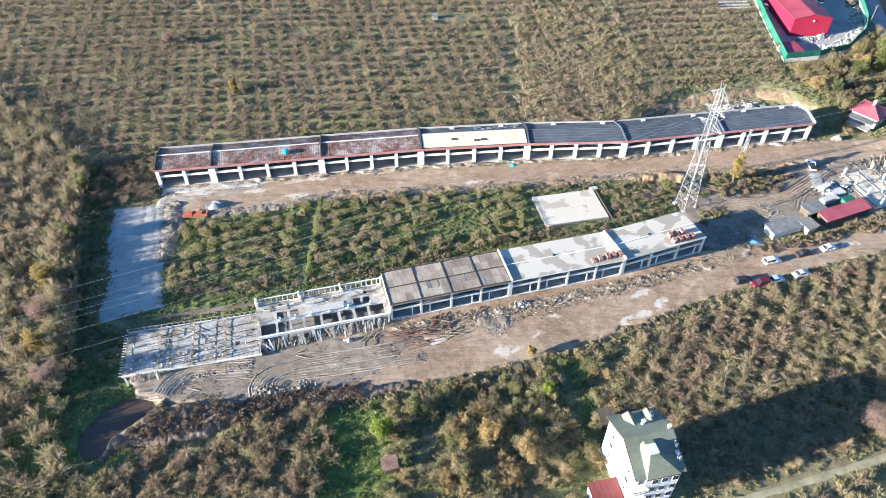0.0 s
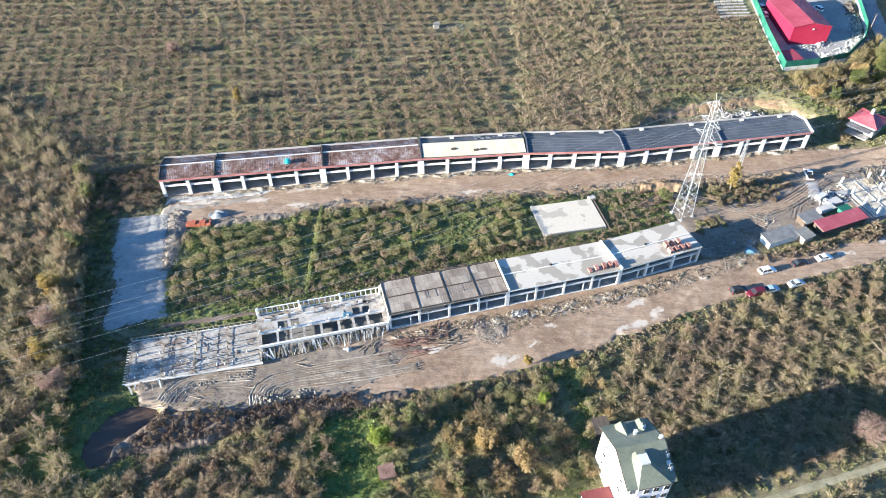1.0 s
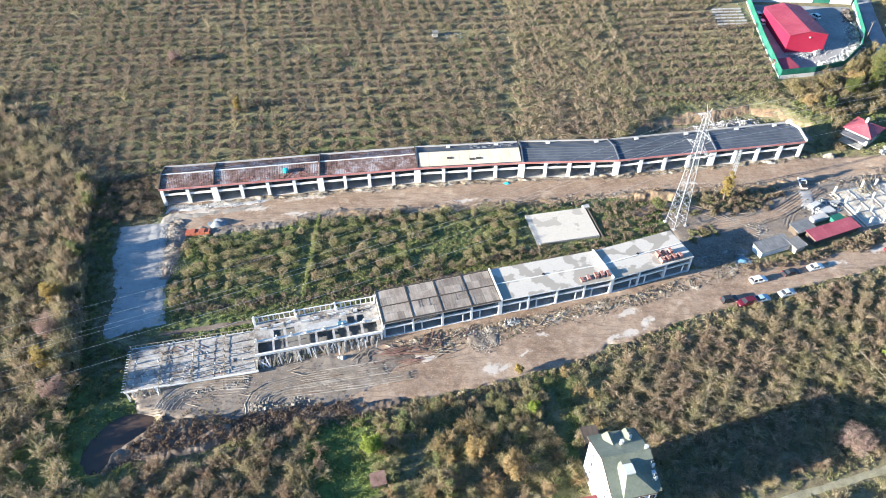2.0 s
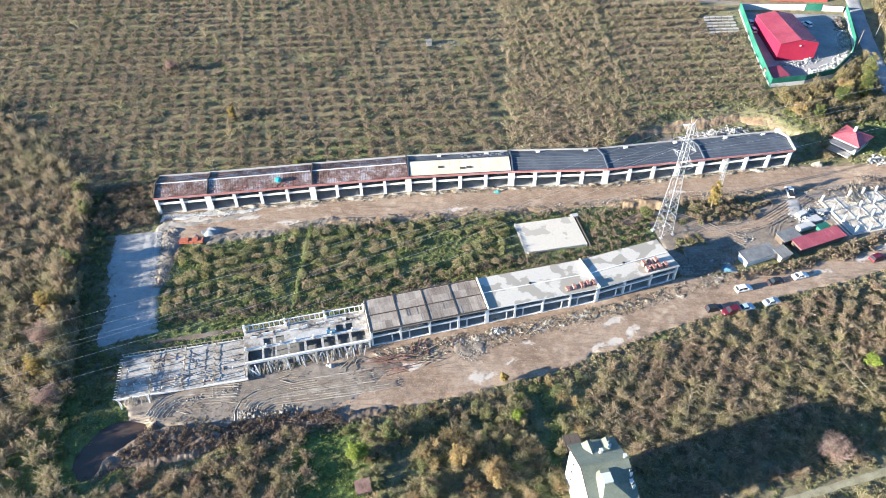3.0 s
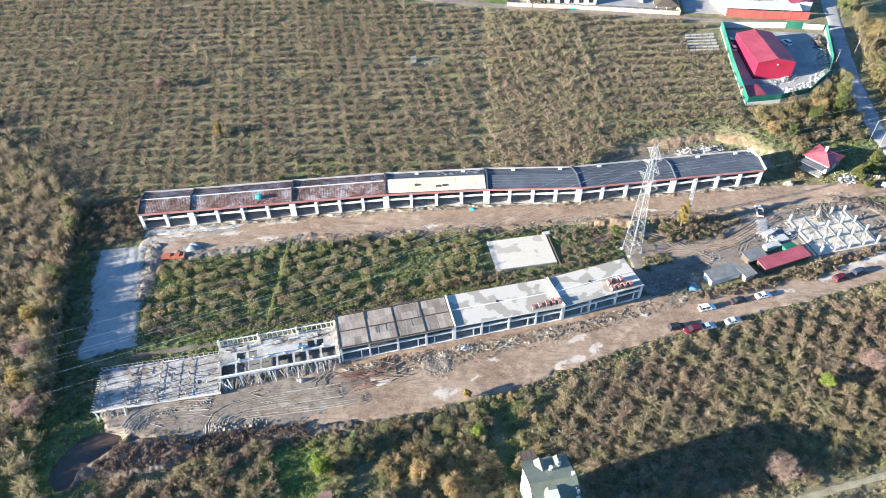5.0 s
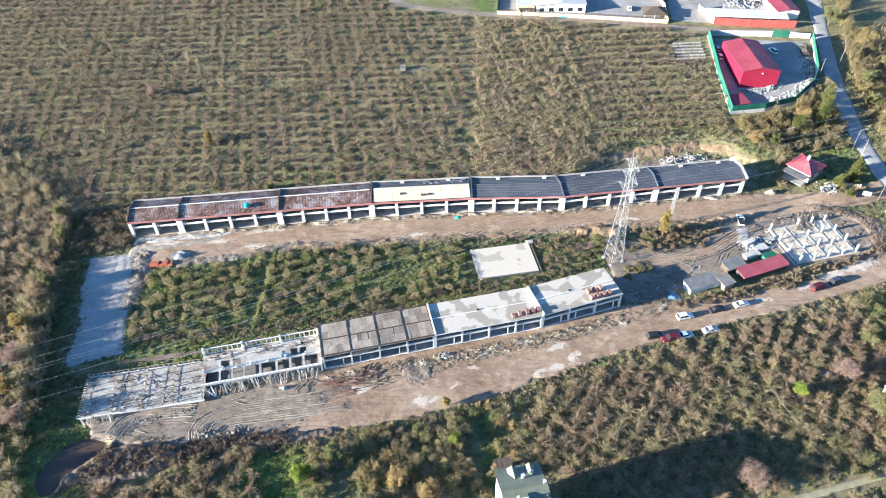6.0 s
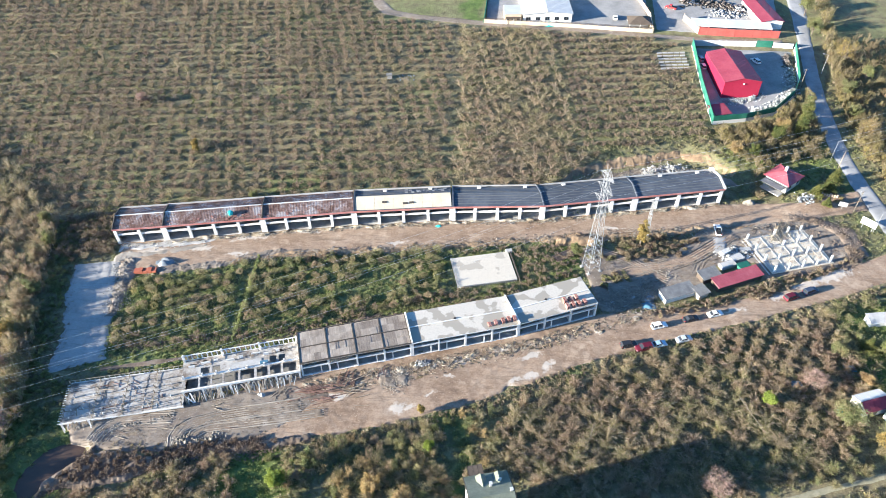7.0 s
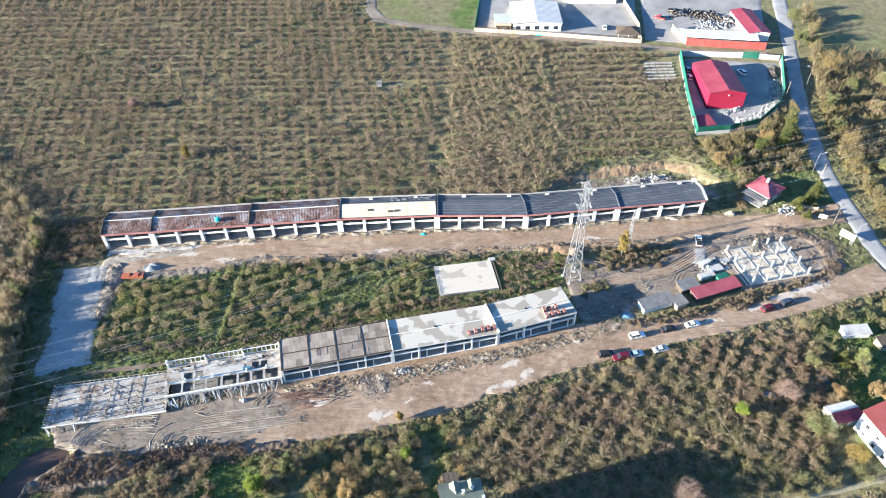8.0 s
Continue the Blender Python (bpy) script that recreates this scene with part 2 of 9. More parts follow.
STEEL = surface("galvanised_steel", [(0.340, 0.348, 0.357), (0.442, 0.451, 0.459)], 0.5, 3.0, 0.5, 0.3, relief=0.0)
RUST = surface("rusty_rebar", [(0.14, 0.09, 0.07), (0.24, 0.17, 0.13)], 0.8, 4.0, 0.85, relief=0.0, island=0.3)
SCRAP = surface("dark_scrap_metal", [(0.04, 0.04, 0.045), (0.10, 0.085, 0.075), (0.22, 0.20, 0.185)], 0.5, 2.5, 0.6, 0.3, relief=0.02, island=0.5)
FORMDARK = surface("worn_formwork_board", [(0.175, 0.140, 0.115), (0.245, 0.205, 0.170), (0.32, 0.275, 0.235)], 0.3, 3.0, 0.85, relief=0.01, jitter=0.15)
REDROOF = surface("red_sheet", [(0.205, 0.034, 0.056), (0.25, 0.045, 0.070), (0.295, 0.066, 0.090)], 0.15, 1.5, 0.5, relief=0.005)
FADEDRED = surface("sunned_red_sheet", [(0.25, 0.055, 0.075), (0.31, 0.075, 0.098), (0.36, 0.11, 0.13)], 0.3, 2.0, 0.55, relief=0.005)
REDWALL = surface("red_cladding", [(0.27, 0.014, 0.042), (0.33, 0.022, 0.056)], 0.15, 1.5, 0.5, relief=0.005)
GREENW = surface("green_fence_sheet", [(0.016, 0.096, 0.068), (0.024, 0.132, 0.092), (0.048, 0.176, 0.128)], 0.2, 2.0, 0.6, relief=0.005)
GREENROOF = surface("green_roof_sheet", [(0.115, 0.130, 0.100), (0.150, 0.168, 0.130), (0.185, 0.202, 0.160)], 0.25, 2.0, 0.6, relief=0.01)
BEIGE = surface("beige_wall", [(0.48, 0.38, 0.28), (0.58, 0.47, 0.36)], 0.3, 2.0, 0.85, relief=0.01)
ORANGE = surface("orange_wall", [(0.30, 0.062, 0.055), (0.36, 0.10, 0.085)], 0.3, 2.0, 0.8, relief=0.01)
GREYROOF = surface("grey_sheet", [(0.12, 0.12, 0.12), (0.17, 0.17, 0.17), (0.24, 0.24, 0.23)], 0.4, 2.0, 0.55, relief=0.005)
PALEROOF = surface("pale_sheet", [(0.480, 0.488, 0.488), (0.560, 0.568, 0.568)], 0.3, 2.0, 0.6, relief=0.005)
BROWNROOF = surface("brown_shingle", [(0.075, 0.058, 0.045), (0.115, 0.09, 0.07)], 0.4, 2.0, 0.8, relief=0.01)
GLASS = surface("dark_glass", [(0.02, 0.024, 0.03), (0.035, 0.04, 0.05)], 0.5, 1.0, 0.12, relief=0.0)
VIOLET = surface("pale_lilac_render", [(0.55, 0.53, 0.60), (0.63, 0.61, 0.68)], 0.3, 2.0, 0.8, relief=0.005)
BLUE = surface("blue_tarpaulin", [(0.06, 0.15, 0.22), (0.11, 0.22, 0.30)], 0.4, 2.0, 0.5, relief=0.03)
TEAL = surface("teal_sheet", [(0.03, 0.36, 0.38), (0.05, 0.44, 0.46)], 0.4, 2.0, 0.5, relief=0.03)
BAGS = surface("white_sacks", [(0.18, 0.185, 0.19), (0.34, 0.345, 0.345), (0.54, 0.54, 0.53)], 0.5, 2.5, 0.7, relief=0.05, island=0.45)
RUBBLE = surface("rubble_stone", [(0.138, 0.119, 0.094), (0.230, 0.202, 0.164), (0.350, 0.317, 0.271)], 0.2, 2.0, 0.9, relief=0.03, island=0.35)
GREYSTONE = surface("grey_broken_stone", [(0.13, 0.125, 0.115), (0.20, 0.19, 0.178), (0.28, 0.27, 0.255)], 0.2, 2.0, 0.9, relief=0.03, island=0.35)
CLOD = surface("earth_clods", [(0.10, 0.075, 0.055), (0.17, 0.13, 0.10), (0.25, 0.20, 0.16)], 0.2, 2.0, 0.95, relief=0.04, island=0.2)
TARP = surface("pale_tarpaulin", [(0.130, 0.156, 0.182), (0.195, 0.221, 0.247), (0.260, 0.280, 0.299)], 0.4, 2.0, 0.5, relief=0.03)
REDCLAY = surface("orange_clay", [(0.34, 0.10, 0.06), (0.44, 0.14, 0.085)], 0.5, 3.0, 0.8, relief=0.01, jitter=0.1)
STRAWWOOD = surface("fresh_sawn_timber", [(0.28, 0.235, 0.165), (0.42, 0.365, 0.27)], 0.6, 3.0, 0.85, relief=0.01, jitter=0.2)
REDBOARD = surface("red_brown_board", [(0.13, 0.075, 0.06), (0.21, 0.125, 0.10), (0.29, 0.19, 0.155)], 0.5, 3.0, 0.85, relief=0.01, jitter=0.2)
BARK = surface("bark", [(0.10, 0.08, 0.06), (0.18, 0.15, 0.12)], 0.8, 5.0, 0.9, relief=0.02)
RUBBER = surface("tyre_rubber", [(0.02, 0.02, 0.02), (0.035, 0.035, 0.035)], 1.0, 6.0, 0.8, relief=0.0)
HAZEL = leafy("hazel_leaf", [(0.07, (0.41, 0.345, 0.262)), (0.17, (0.225, 0.160, 0.118)), (0.30, (0.295, 0.215, 0.150)), (0.46, (0.340, 0.268, 0.175)), (0.62, (0.315, 0.278, 0.150)), (0.80, (0.235, 0.242, 0.115)), (0.96, (0.42, 0.32, 0.135))])
ORCHARD = leafy("orchard_leaf", [(0.07, (0.31, 0.252, 0.200)), (0.17, (0.182, 0.132, 0.102)), (0.30, (0.255, 0.190, 0.140)), (0.46, (0.300, 0.232, 0.158)), (0.62, (0.285, 0.240, 0.140)), (0.80, (0.225, 0.235, 0.115)), (0.96, (0.40, 0.32, 0.135))], 0.2)
GREENLEAF = leafy("green_leaf", [(0.06, (0.33, 0.285, 0.19)), (0.15, (0.252, 0.204, 0.120)), (0.4, (0.228, 0.216, 0.108)), (0.65, (0.174, 0.198, 0.090)), (0.9, (0.276, 0.264, 0.108))])
GRASSY = leafy("grass_tuft", [(0.15, (0.253, 0.212, 0.143)), (0.35, (0.230, 0.218, 0.117)), (0.6, (0.190, 0.229, 0.084)), (0.9, (0.242, 0.294, 0.104))], 0.3, 0.05)
SEDGE = leafy("dark_scrub_leaf", [(0.08, (0.36, 0.30, 0.235)), (0.2, (0.20, 0.150, 0.108)), (0.45, (0.285, 0.220, 0.155)), (0.8, (0.245, 0.240, 0.120))])
STRAW = leafy("dry_straw", [(0.15, (0.22, 0.170, 0.118)), (0.45, (0.325, 0.265, 0.185)), (0.8, (0.285, 0.255, 0.140))])
BRUSH = leafy("brushwood_twig", [(0.15, (0.13, 0.095, 0.07)), (0.45, (0.20, 0.15, 0.115)), (0.8, (0.25, 0.18, 0.13))])
COPSE = leafy("copse_leaf", [(0.08, (0.30, 0.25, 0.18)), (0.18, (0.23, 0.175, 0.105)), (0.4, (0.215, 0.176, 0.100)), (0.65, (0.240, 0.212, 0.105)), (0.9, (0.38, 0.31, 0.11))])
MEADOW = leafy("meadow_grass", [(0.15, (0.300, 0.255, 0.150)), (0.4, (0.265, 0.270, 0.125)), (0.7, (0.275, 0.315, 0.125)), (0.95, (0.350, 0.375, 0.150))], 0.35, 0.05)
GOLD = leafy("golden_leaf", [(0.2, (0.29, 0.215, 0.085)), (0.8, (0.37, 0.29, 0.105))])
LIME = leafy("lime_leaf", [(0.2, (0.19, 0.25, 0.05)), (0.8, (0.29, 0.34, 0.08))])
OCHRE = leafy("ochre_leaf", [(0.08, (0.32, 0.265, 0.18)), (0.2, (0.30, 0.205, 0.115)), (0.5, (0.36, 0.27, 0.14)), (0.8, (0.40, 0.30, 0.14))])
ROSE = leafy("bare_rosy_twig", [(0.2, (0.29, 0.20, 0.17)), (0.8, (0.37, 0.265, 0.225))])
PINE = leafy("conifer_leaf", [(0.2, (0.085, 0.11, 0.04)), (0.8, (0.19, 0.19, 0.065))])


# ---- mesh helpers ----
def part(name, bm, material, parent=None, label=""):
    me = bpy.data.meshes.new(name)
    bmesh.ops.recalc_face_normals(bm, faces=bm.faces[:])
    bm.to_mesh(me)
    bm.free()
    me.materials.append(material)
    ob = new(name, me)
    if parent is not None:
        ob.parent = parent
    return tagged(ob, label)


def again(ob, m):
    """Another piece on the same mesh, under the same thing."""
    o = new(ob.name.split(".")[0], ob.data)
    o.parent = ob.parent
    o.matrix_basis = m
    return o


def thing(name, label, category, x=0.0, y=0.0, z=0.0, turn=0.0, group="", kind=""):
    ob = new(name)
    ob.empty_display_size = 0.5
    ob.matrix_basis = pose(x, y, z, 0, 0, turn)
    return tagged(ob, label, category, group, kind)


def hexa(bm, c):
    """A solid from eight corners: four below, four above, each round."""
    v = [bm.verts.new(p) for p in c]
    for f in ((3, 2, 1, 0), (4, 5, 6, 7), (0, 1, 5, 4), (1, 2, 6, 5), (2, 3, 7, 6), (3, 0, 4, 7)):
        bm.faces.new([v[i] for i in f])


def box(bm, x0, x1, y0, y1, z0, z1):
    hexa(bm, [(x0, y0, z0), (x1, y0, z0), (x1, y1, z0), (x0, y1, z0), (x0, y0, z1), (x1, y0, z1), (x1, y1, z1), (x0, y1, z1)])


def boxes(*bs):
    bm = bmesh.new()
    for b in bs:
        box(bm, *b)
    return bm


def soft_box(x0, x1, y0, y1, z0, z1, r=0.05, seg=1):
    bm = boxes((x0, x1, y0, y1, z0, z1))
    bmesh.ops.bevel(bm, geom=bm.edges[:], offset=r, segments=seg, affect="EDGES")
    return bm


def strut(bm, a, b, w, w2=None, sides=4):
    """A bar from a to b."""
    a, b = Vector(a), Vector(b)
    d = (b - a).normalized()
    u = d.cross(Vector((0, 0, 1)) if abs(d.z) < 0.95 else Vector((1, 0, 0))).normalized()
    v = d.cross(u)
    w2 = w if w2 is None else w2
    ra, rb = [], []
    for i in range(sides):
        k = 2 * math.pi * (i + 0.5) / sides
        o = u * math.cos(k) + v * math.sin(k)
        ra.append(bm.verts.new(a + o * w))
        rb.append(bm.verts.new(b + o * w2))
    for i in range(sides):
        j = (i + 1) % sides
        bm.faces.new((ra[i], ra[j], rb[j], rb[i]))
    bm.faces.new(ra[::-1])
    bm.faces.new(rb)


def tube(bm, pts, w, sides=3):
    """A connected round bar along points."""
    rings = []
    for i, p in enumerate(pts):
        d = (pts[min(i + 1, len(pts) - 1)] - pts[max(i - 1, 0)]).normalized()
        u = d.cross(Vector((0, 0, 1))).normalized()
        v = d.cross(u)
        rings.append([bm.verts.new(p + (u * math.cos(6.2832 * k / sides) + v * math.sin(6.2832 * k / sides)) * w) for k in range(sides)])
    for a, b in zip(rings[:-1], rings[1:]):
        for k in range(sides):
            j = (k + 1) % sides
            bm.faces.new((a[k], a[j], b[j], b[k]))
    bm.faces.new(rings[0][::-1])
    bm.faces.new(rings[-1])


def prism(bm, poly, z0, z1):
    lo = [bm.verts.new((x, y, z0)) for x, y in poly]
    hi = [bm.verts.new((x, y, z1)) for x, y in poly]
    n = len(poly)
    bm.faces.new(hi)
    bm.faces.new(lo[::-1])
    for i in range(n):
        j = (i + 1) % n
        bm.faces.new((lo[i], lo[j], hi[j], hi[i]))


def mesh_np(name, verts, faces, material, attr=None):
    """A mesh from arrays: verts (n, 3), faces (m, 4) or (m, 3)."""
    me = bpy.data.meshes.new(name)
    k = faces.shape[1]
    me.vertices.add(len(verts))
    me.vertices.foreach_set("co", np.ascontiguousarray(verts, dtype=np.float32).ravel())
    me.loops.add(faces.size)
    me.loops.foreach_set("vertex_index", faces.astype(np.int32).ravel())
    me.polygons.add(len(faces))
    me.polygons.foreach_set("loop_start", np.arange(0, faces.size, k, dtype=np.int32))
    me.polygons.foreach_set("loop_total", np.full(len(faces), k, dtype=np.int32))
    if attr is not None:
        a = me.attributes.new(attr[0], "FLOAT", "POINT")
        a.data.foreach_set("value", np.ascontiguousarray(attr[1], dtype=np.float32))
    me.update(calc_edges=True)
    me.materials.append(material)
    return me


def heading(p, q):
    return math.degrees(math.atan2(q[1] - p[1], q[0] - p[0]))


def interp(x, table):
    return float(np.interp(x, [a for a, b in table], [b for a, b in table]))


def inside(px, py, poly):
    hit = np.zeros(len(px), bool)
    n = len(poly)
    for i in range(n):
        (x0, y0), (x1, y1) = poly[i], poly[(i + 1) % n]
        if y0 == y1:
            continue
        hit ^= ((y0 > py) != (y1 > py)) & (px < (x1 - x0) * (py - y0) / (y1 - y0) + x0)
    return hit


RNG = np.random.default_rng(7)

# ---- the lie of the land ----
ROW_FOOT = [(-78.3, 150.2), (-33.8, 156.8), (25.0, 163.8), (53.4, 165.1), (83.1, 170.2), (111.8, 175.0)]
CUT = [(58, 178), (66, 186), (76, 191), (90, 194.5), (104, 198.5), (112, 196), (120, 189), (126, 182)]


POND_RIM = [(-57.6, 80.6), (-61.5, 81.4), (-65.4, 80.8), (-67.8, 78.9), (-69.6, 75.9), (-70.6, 71.6), (-68.8, 67.4), (-65.0, 67.6), (-64.2, 70.6), (-61.8, 74.0), (-59.8, 76.2)]


def shore(x, y):
    """Distance to the rim of the pond, positive within it."""
    d = np.full(np.shape(x), 1e9)
    for (ax, ay), (bx, by) in zip(POND_RIM, POND_RIM[1:] + POND_RIM[:1]):
        ex, ey = bx - ax, by - ay
        t = np.clip(((x - ax) * ex + (y - ay) * ey) / (ex * ex + ey * ey), 0, 1)
        d = np.minimum(d, np.hypot(x - ax - t * ex, y - ay - t * ey))
    return np.where(inside(np.ravel(x), np.ravel(y), POND_RIM).reshape(np.shape(x)), d, -d)


def land(x, y):
    """Height of the ground: level building plots, a slope rising behind them, a bench cut into its foot."""
    x, y = np.asarray(x, float), np.asarray(y, float)
    t = np.clip(y, 0, 345) - 165
    hill = 0.095 * 0.5 * (t + np.sqrt(t * t + 60))
    yb = np.interp(x, [a for a, b in CUT], [b for a, b in CUT])
    cut = 0.05 + np.maximum(0, y - yb) * 0.62
    z = hill + (np.minimum(hill, cut) - hill) * np.clip((x - 52) / 6, 0, 1) * np.clip((140 - x) / 14, 0, 1)
    back = np.interp(x, [a for a, b in ROW_FOOT], [b for a, b in ROW_FOOT]) + 11.2
    z = z + (np.minimum(z, 0.05 + np.maximum(0, y - back) * 0.7) - z) * np.clip((x + 88) / 6, 0, 1) * np.clip((126 - x) / 12, 0, 1)
    return z - 2.6 * np.clip((shore(x, y) + 0.9) / 2.6, 0, 1)


def lumps(x, y, size, seed):
    """Smooth random values between -1 and 1, in lumps of about this size."""
    rng = np.random.default_rng(seed)
    table = rng.uniform(-1, 1, (64, 64))
    u, v = np.asarray(x, float) / size, np.asarray(y, float) / size
    i, j = np.floor(u).astype(int), np.floor(v).astype(int)
    fu, fv = u - i, v - j
    fu, fv = fu * fu * (3 - 2 * fu), fv * fv * (3 - 2 * fv)
    a = table[i % 64, j % 64] * (1 - fu) + table[(i + 1) % 64, j % 64] * fu
    b = table[i % 64, (j + 1) % 64] * (1 - fu) + table[(i + 1) % 64, (j + 1) % 64] * fu
    return a * (1 - fv) + b * fv


# plots of greener grass: x from, x to, y from, y to, how green, softness of the edge
GREENER = [(-75, 64, 104, 158, 0.6, 4), (-23, -9, 40, 84, 1.0, 2.5), (24, 31, 70, 92, 0.9, 2), (-10, 28, 50, 84, 0.3, 3), (-84, -60, 62, 90, 0.75, 5), (-40, -20, 170, 186, 0.55, 5), (132, 172, 88, 134, 0.85, 6), (-8, 34, 290, 400, 0.3, 6), (26, 34, 284, 330, 0.9, 2), (116, 158, 177, 204, 0.5, 4), (172, 400, 100, 400, 0.25, 8)]


def lush_at(x, y):
    """How green the grass is: greener in the middle plot and in the mown strips, with loose edges."""
    x, y = np.asarray(x, float), np.asarray(y, float)
    wx, wy = x + 3 * lumps(x, y, 9, 1) + 1.2 * lumps(x, y, 3, 2), y + 3 * lumps(x, y, 9, 3) + 1.2 * lumps(x, y, 3, 4)
    g = 0.12 + 0.1 * lumps(x, y, 14, 5)
    for x0, x1, y0, y1, much, soft in GREENER:
        d = np.minimum(np.minimum(wx - x0, x1 - wx), np.minimum(wy - y0, y1 - wy))
        k = np.clip(d / soft + 0.5, 0, 1)
        g = g + (much * (1 + 0.35 * lumps(x, y, 6, 6)) - g) * k * k * (3 - 2 * k)
    return g


def grid_mesh(name, xs, ys, material):
    X, Y = np.meshgrid(xs, ys)
    Z = land(X, Y)
    fade = np.clip((260 - np.abs(X - 20)) / 60, 0, 1) * np.clip((345 - Y) / 40, 0, 1) * np.clip((Y - 10) / 30, 0, 1)
    Z = Z + fade * 0.07 * (np.sin(X * 1.1 + 2 * np.sin(Y * 0.31)) * np.sin(Y * 0.9 + 2 * np.sin(X * 0.27)))
    n, m = len(xs), len(ys)
    i = np.arange(n * m).reshape(m, n)
    f = np.stack([i[:-1, :-1], i[:-1, 1:], i[1:, 1:], i[1:, :-1]], -1).reshape(-1, 4)
    v = np.stack([X, Y, Z], -1).reshape(-1, 3)
    return mesh_np(name, v, f, material, ("lush", lush_at(X, Y).ravel()))


far = [-4500, -2500, -1400, -800, -500, -350]
xs = np.array([*far, *np.arange(-250, 290, 2.2), 350, 500, 800, 1400, 2500, 4500])
ys = np.array([*far, -200, -100, *np.arange(-20, 345, 2.2), 360, 400, 500, 800, 1400, 2500, 4500])
ground = new("ground", grid_mesh("ground", xs, ys, GROUND))
ground.data.shade_smooth()
tagged(ground, "rough grass and brown soil between orchard rows", "ground", kind="structure")


KEEP_OFF = []


def lane(name, label, category, south, north, material, step=0.8, lift=0.14, ruts=(), rough=0.10, seed=1, ragged=0.7, crown=0.0, rut=(0.45, 0.07), grain=0.45, dip=0.4):
    """Ground cover between two polylines of (x, y), with a ragged edge that dips into the earth, and wheel ruts at shares of its width."""
    sx, nx = np.array(south, float), np.array(north, float)
    KEEP_OFF.append([tuple(q) for q in south] + [tuple(q) for q in north[::-1]])

    def spread(pl, n):
        d = np.r_[0, np.cumsum(np.hypot(*np.diff(pl, axis=0).T))]
        u = np.linspace(0, d[-1], n)
        return np.stack([np.interp(u, d, pl[:, 0]), np.interp(u, d, pl[:, 1])], -1), d[-1]

    length = spread(sx, 2)[1]
    width = np.hypot(*(sx.mean(0) - nx.mean(0)))
    n, k = max(8, int(length / step)), max(8, int(width / step))
    S, N = spread(sx, n)[0], spread(nx, n)[0]
    rng = np.random.default_rng(seed)

    def wander(a, f):
        u = np.linspace(0, length, n)
        at = rng.uniform(0, 40)
        return a * (0.8 * lumps(u + at, 0 * u + at, 2.2 / f, seed) + 0.5 * lumps(u, 0 * u + at, 0.9 / f, seed + 1) + 0.3 * lumps(u, 0 * u + at, 0.35 / f, seed + 2))

    across = (N - S) / np.maximum(0.1, np.hypot(*(N - S).T))[:, None]
    S = S - across * wander(ragged, grain)[:, None]
    N = N + across * wander(ragged, grain)[:, None]
    s = np.linspace(0, 1, k)
    P = S[:, None, :] * (1 - s)[None, :, None] + N[:, None, :] * s[None, :, None]
    X, Y = P[..., 0], P[..., 1]
    wide = np.hypot(*(N - S).T)[:, None]
    Z = land(X, Y) + lift + crown * (1 - (2 * s - 1) ** 2)[None, :]
    Z += rough * np.sin(X * 0.9 + 1.7 * np.sin(Y * 0.7)) * np.sin(Y * 1.3 + 1.3 * np.sin(X * 0.5)) * 0.6 + rough * rng.uniform(-0.45, 0.45, X.shape)
    for r in ruts:
        path = r + wander(0.05, 0.09)
        d = (s[None, :] - path[:, None]) * wide
        Z -= rut[1] * np.exp(-(d / rut[0]) ** 2) - 0.5 * rut[1] * np.exp(-((np.abs(d) - 1.8 * rut[0]) / (0.8 * rut[0])) ** 2)
    edge = np.minimum(s, 1 - s)[None, :] * wide
    ends = np.minimum(np.arange(n), n - 1 - np.arange(n))[:, None] * step
    Z -= dip * np.exp(-np.minimum(edge, ends) / 0.35)
    i = np.arange(n * k).reshape(n, k)
    f = np.stack([i[:-1, :-1], i[1:, :-1], i[1:, 1:], i[:-1, 1:]], -1).reshape(-1, 4)
    ob = new(name, mesh_np(name, np.stack([X, Y, Z], -1).reshape(-1, 3), f, material))
    return tagged(ob, label, category, kind="structure")


# dirt roads along the two rows of units
LOW_S = [(-60, 81), (-40, 82.5), (-16, 82.0), (10, 88.0), (29, 94), (41, 99.5), (61, 108.3), (71, 112), (85, 117.5), (109, 124.5), (141, 135.7), (157, 142), (162.2, 145.5)]
LOW_N = [(-68, 87), (-38, 93), (-11, 103), (17, 110), (44, 118), (65, 125), (84, 127.5), (98, 129.5), (116, 134.5), (132, 142.5), (150, 150), (157, 153), (160.2, 154.2)]
lane("dirt_road", "rutted brown earth road with pale puddled patches", "dirt road", LOW_S, LOW_N, DIRT, 0.5, 0.26, (0.15, 0.22, 0.34, 0.42, 0.55, 0.62, 0.7, 0.82), 0.045, 3, rut=(0.5, 0.022))
lane("mud_patch", "churned grey mud and rubble before the unfinished units", "mud", [(-62, 80), (-45, 79), (-30, 80.5), (-20, 82.5), (-14, 87.5), (-8, 92.5), (-4, 95.5)], [(-66, 88), (-39, 93.5), (-30, 95.5), (-24, 97), (-16, 98.5), (-9, 98.6), (-2, 97.4)], MUD, 0.45, 0.36, (0.2, 0.34, 0.5, 0.66, 0.82), 0.07, 5, 1.0)
UP_S = [(-74, 139), (-58, 139.5), (-43, 141.5), (-36, 145.8), (-10, 148.5), (19, 151.5), (45, 155), (68, 157.2), (100, 161.5), (131, 165.5), (158, 172)]
UP_N = [(-78, 152), (-63, 153), (-34, 157.5), (-6, 161.5), (25, 164.5), (53, 166), (83, 171), (112, 175.5), (122, 175.5), (136, 175.5), (158, 181)]
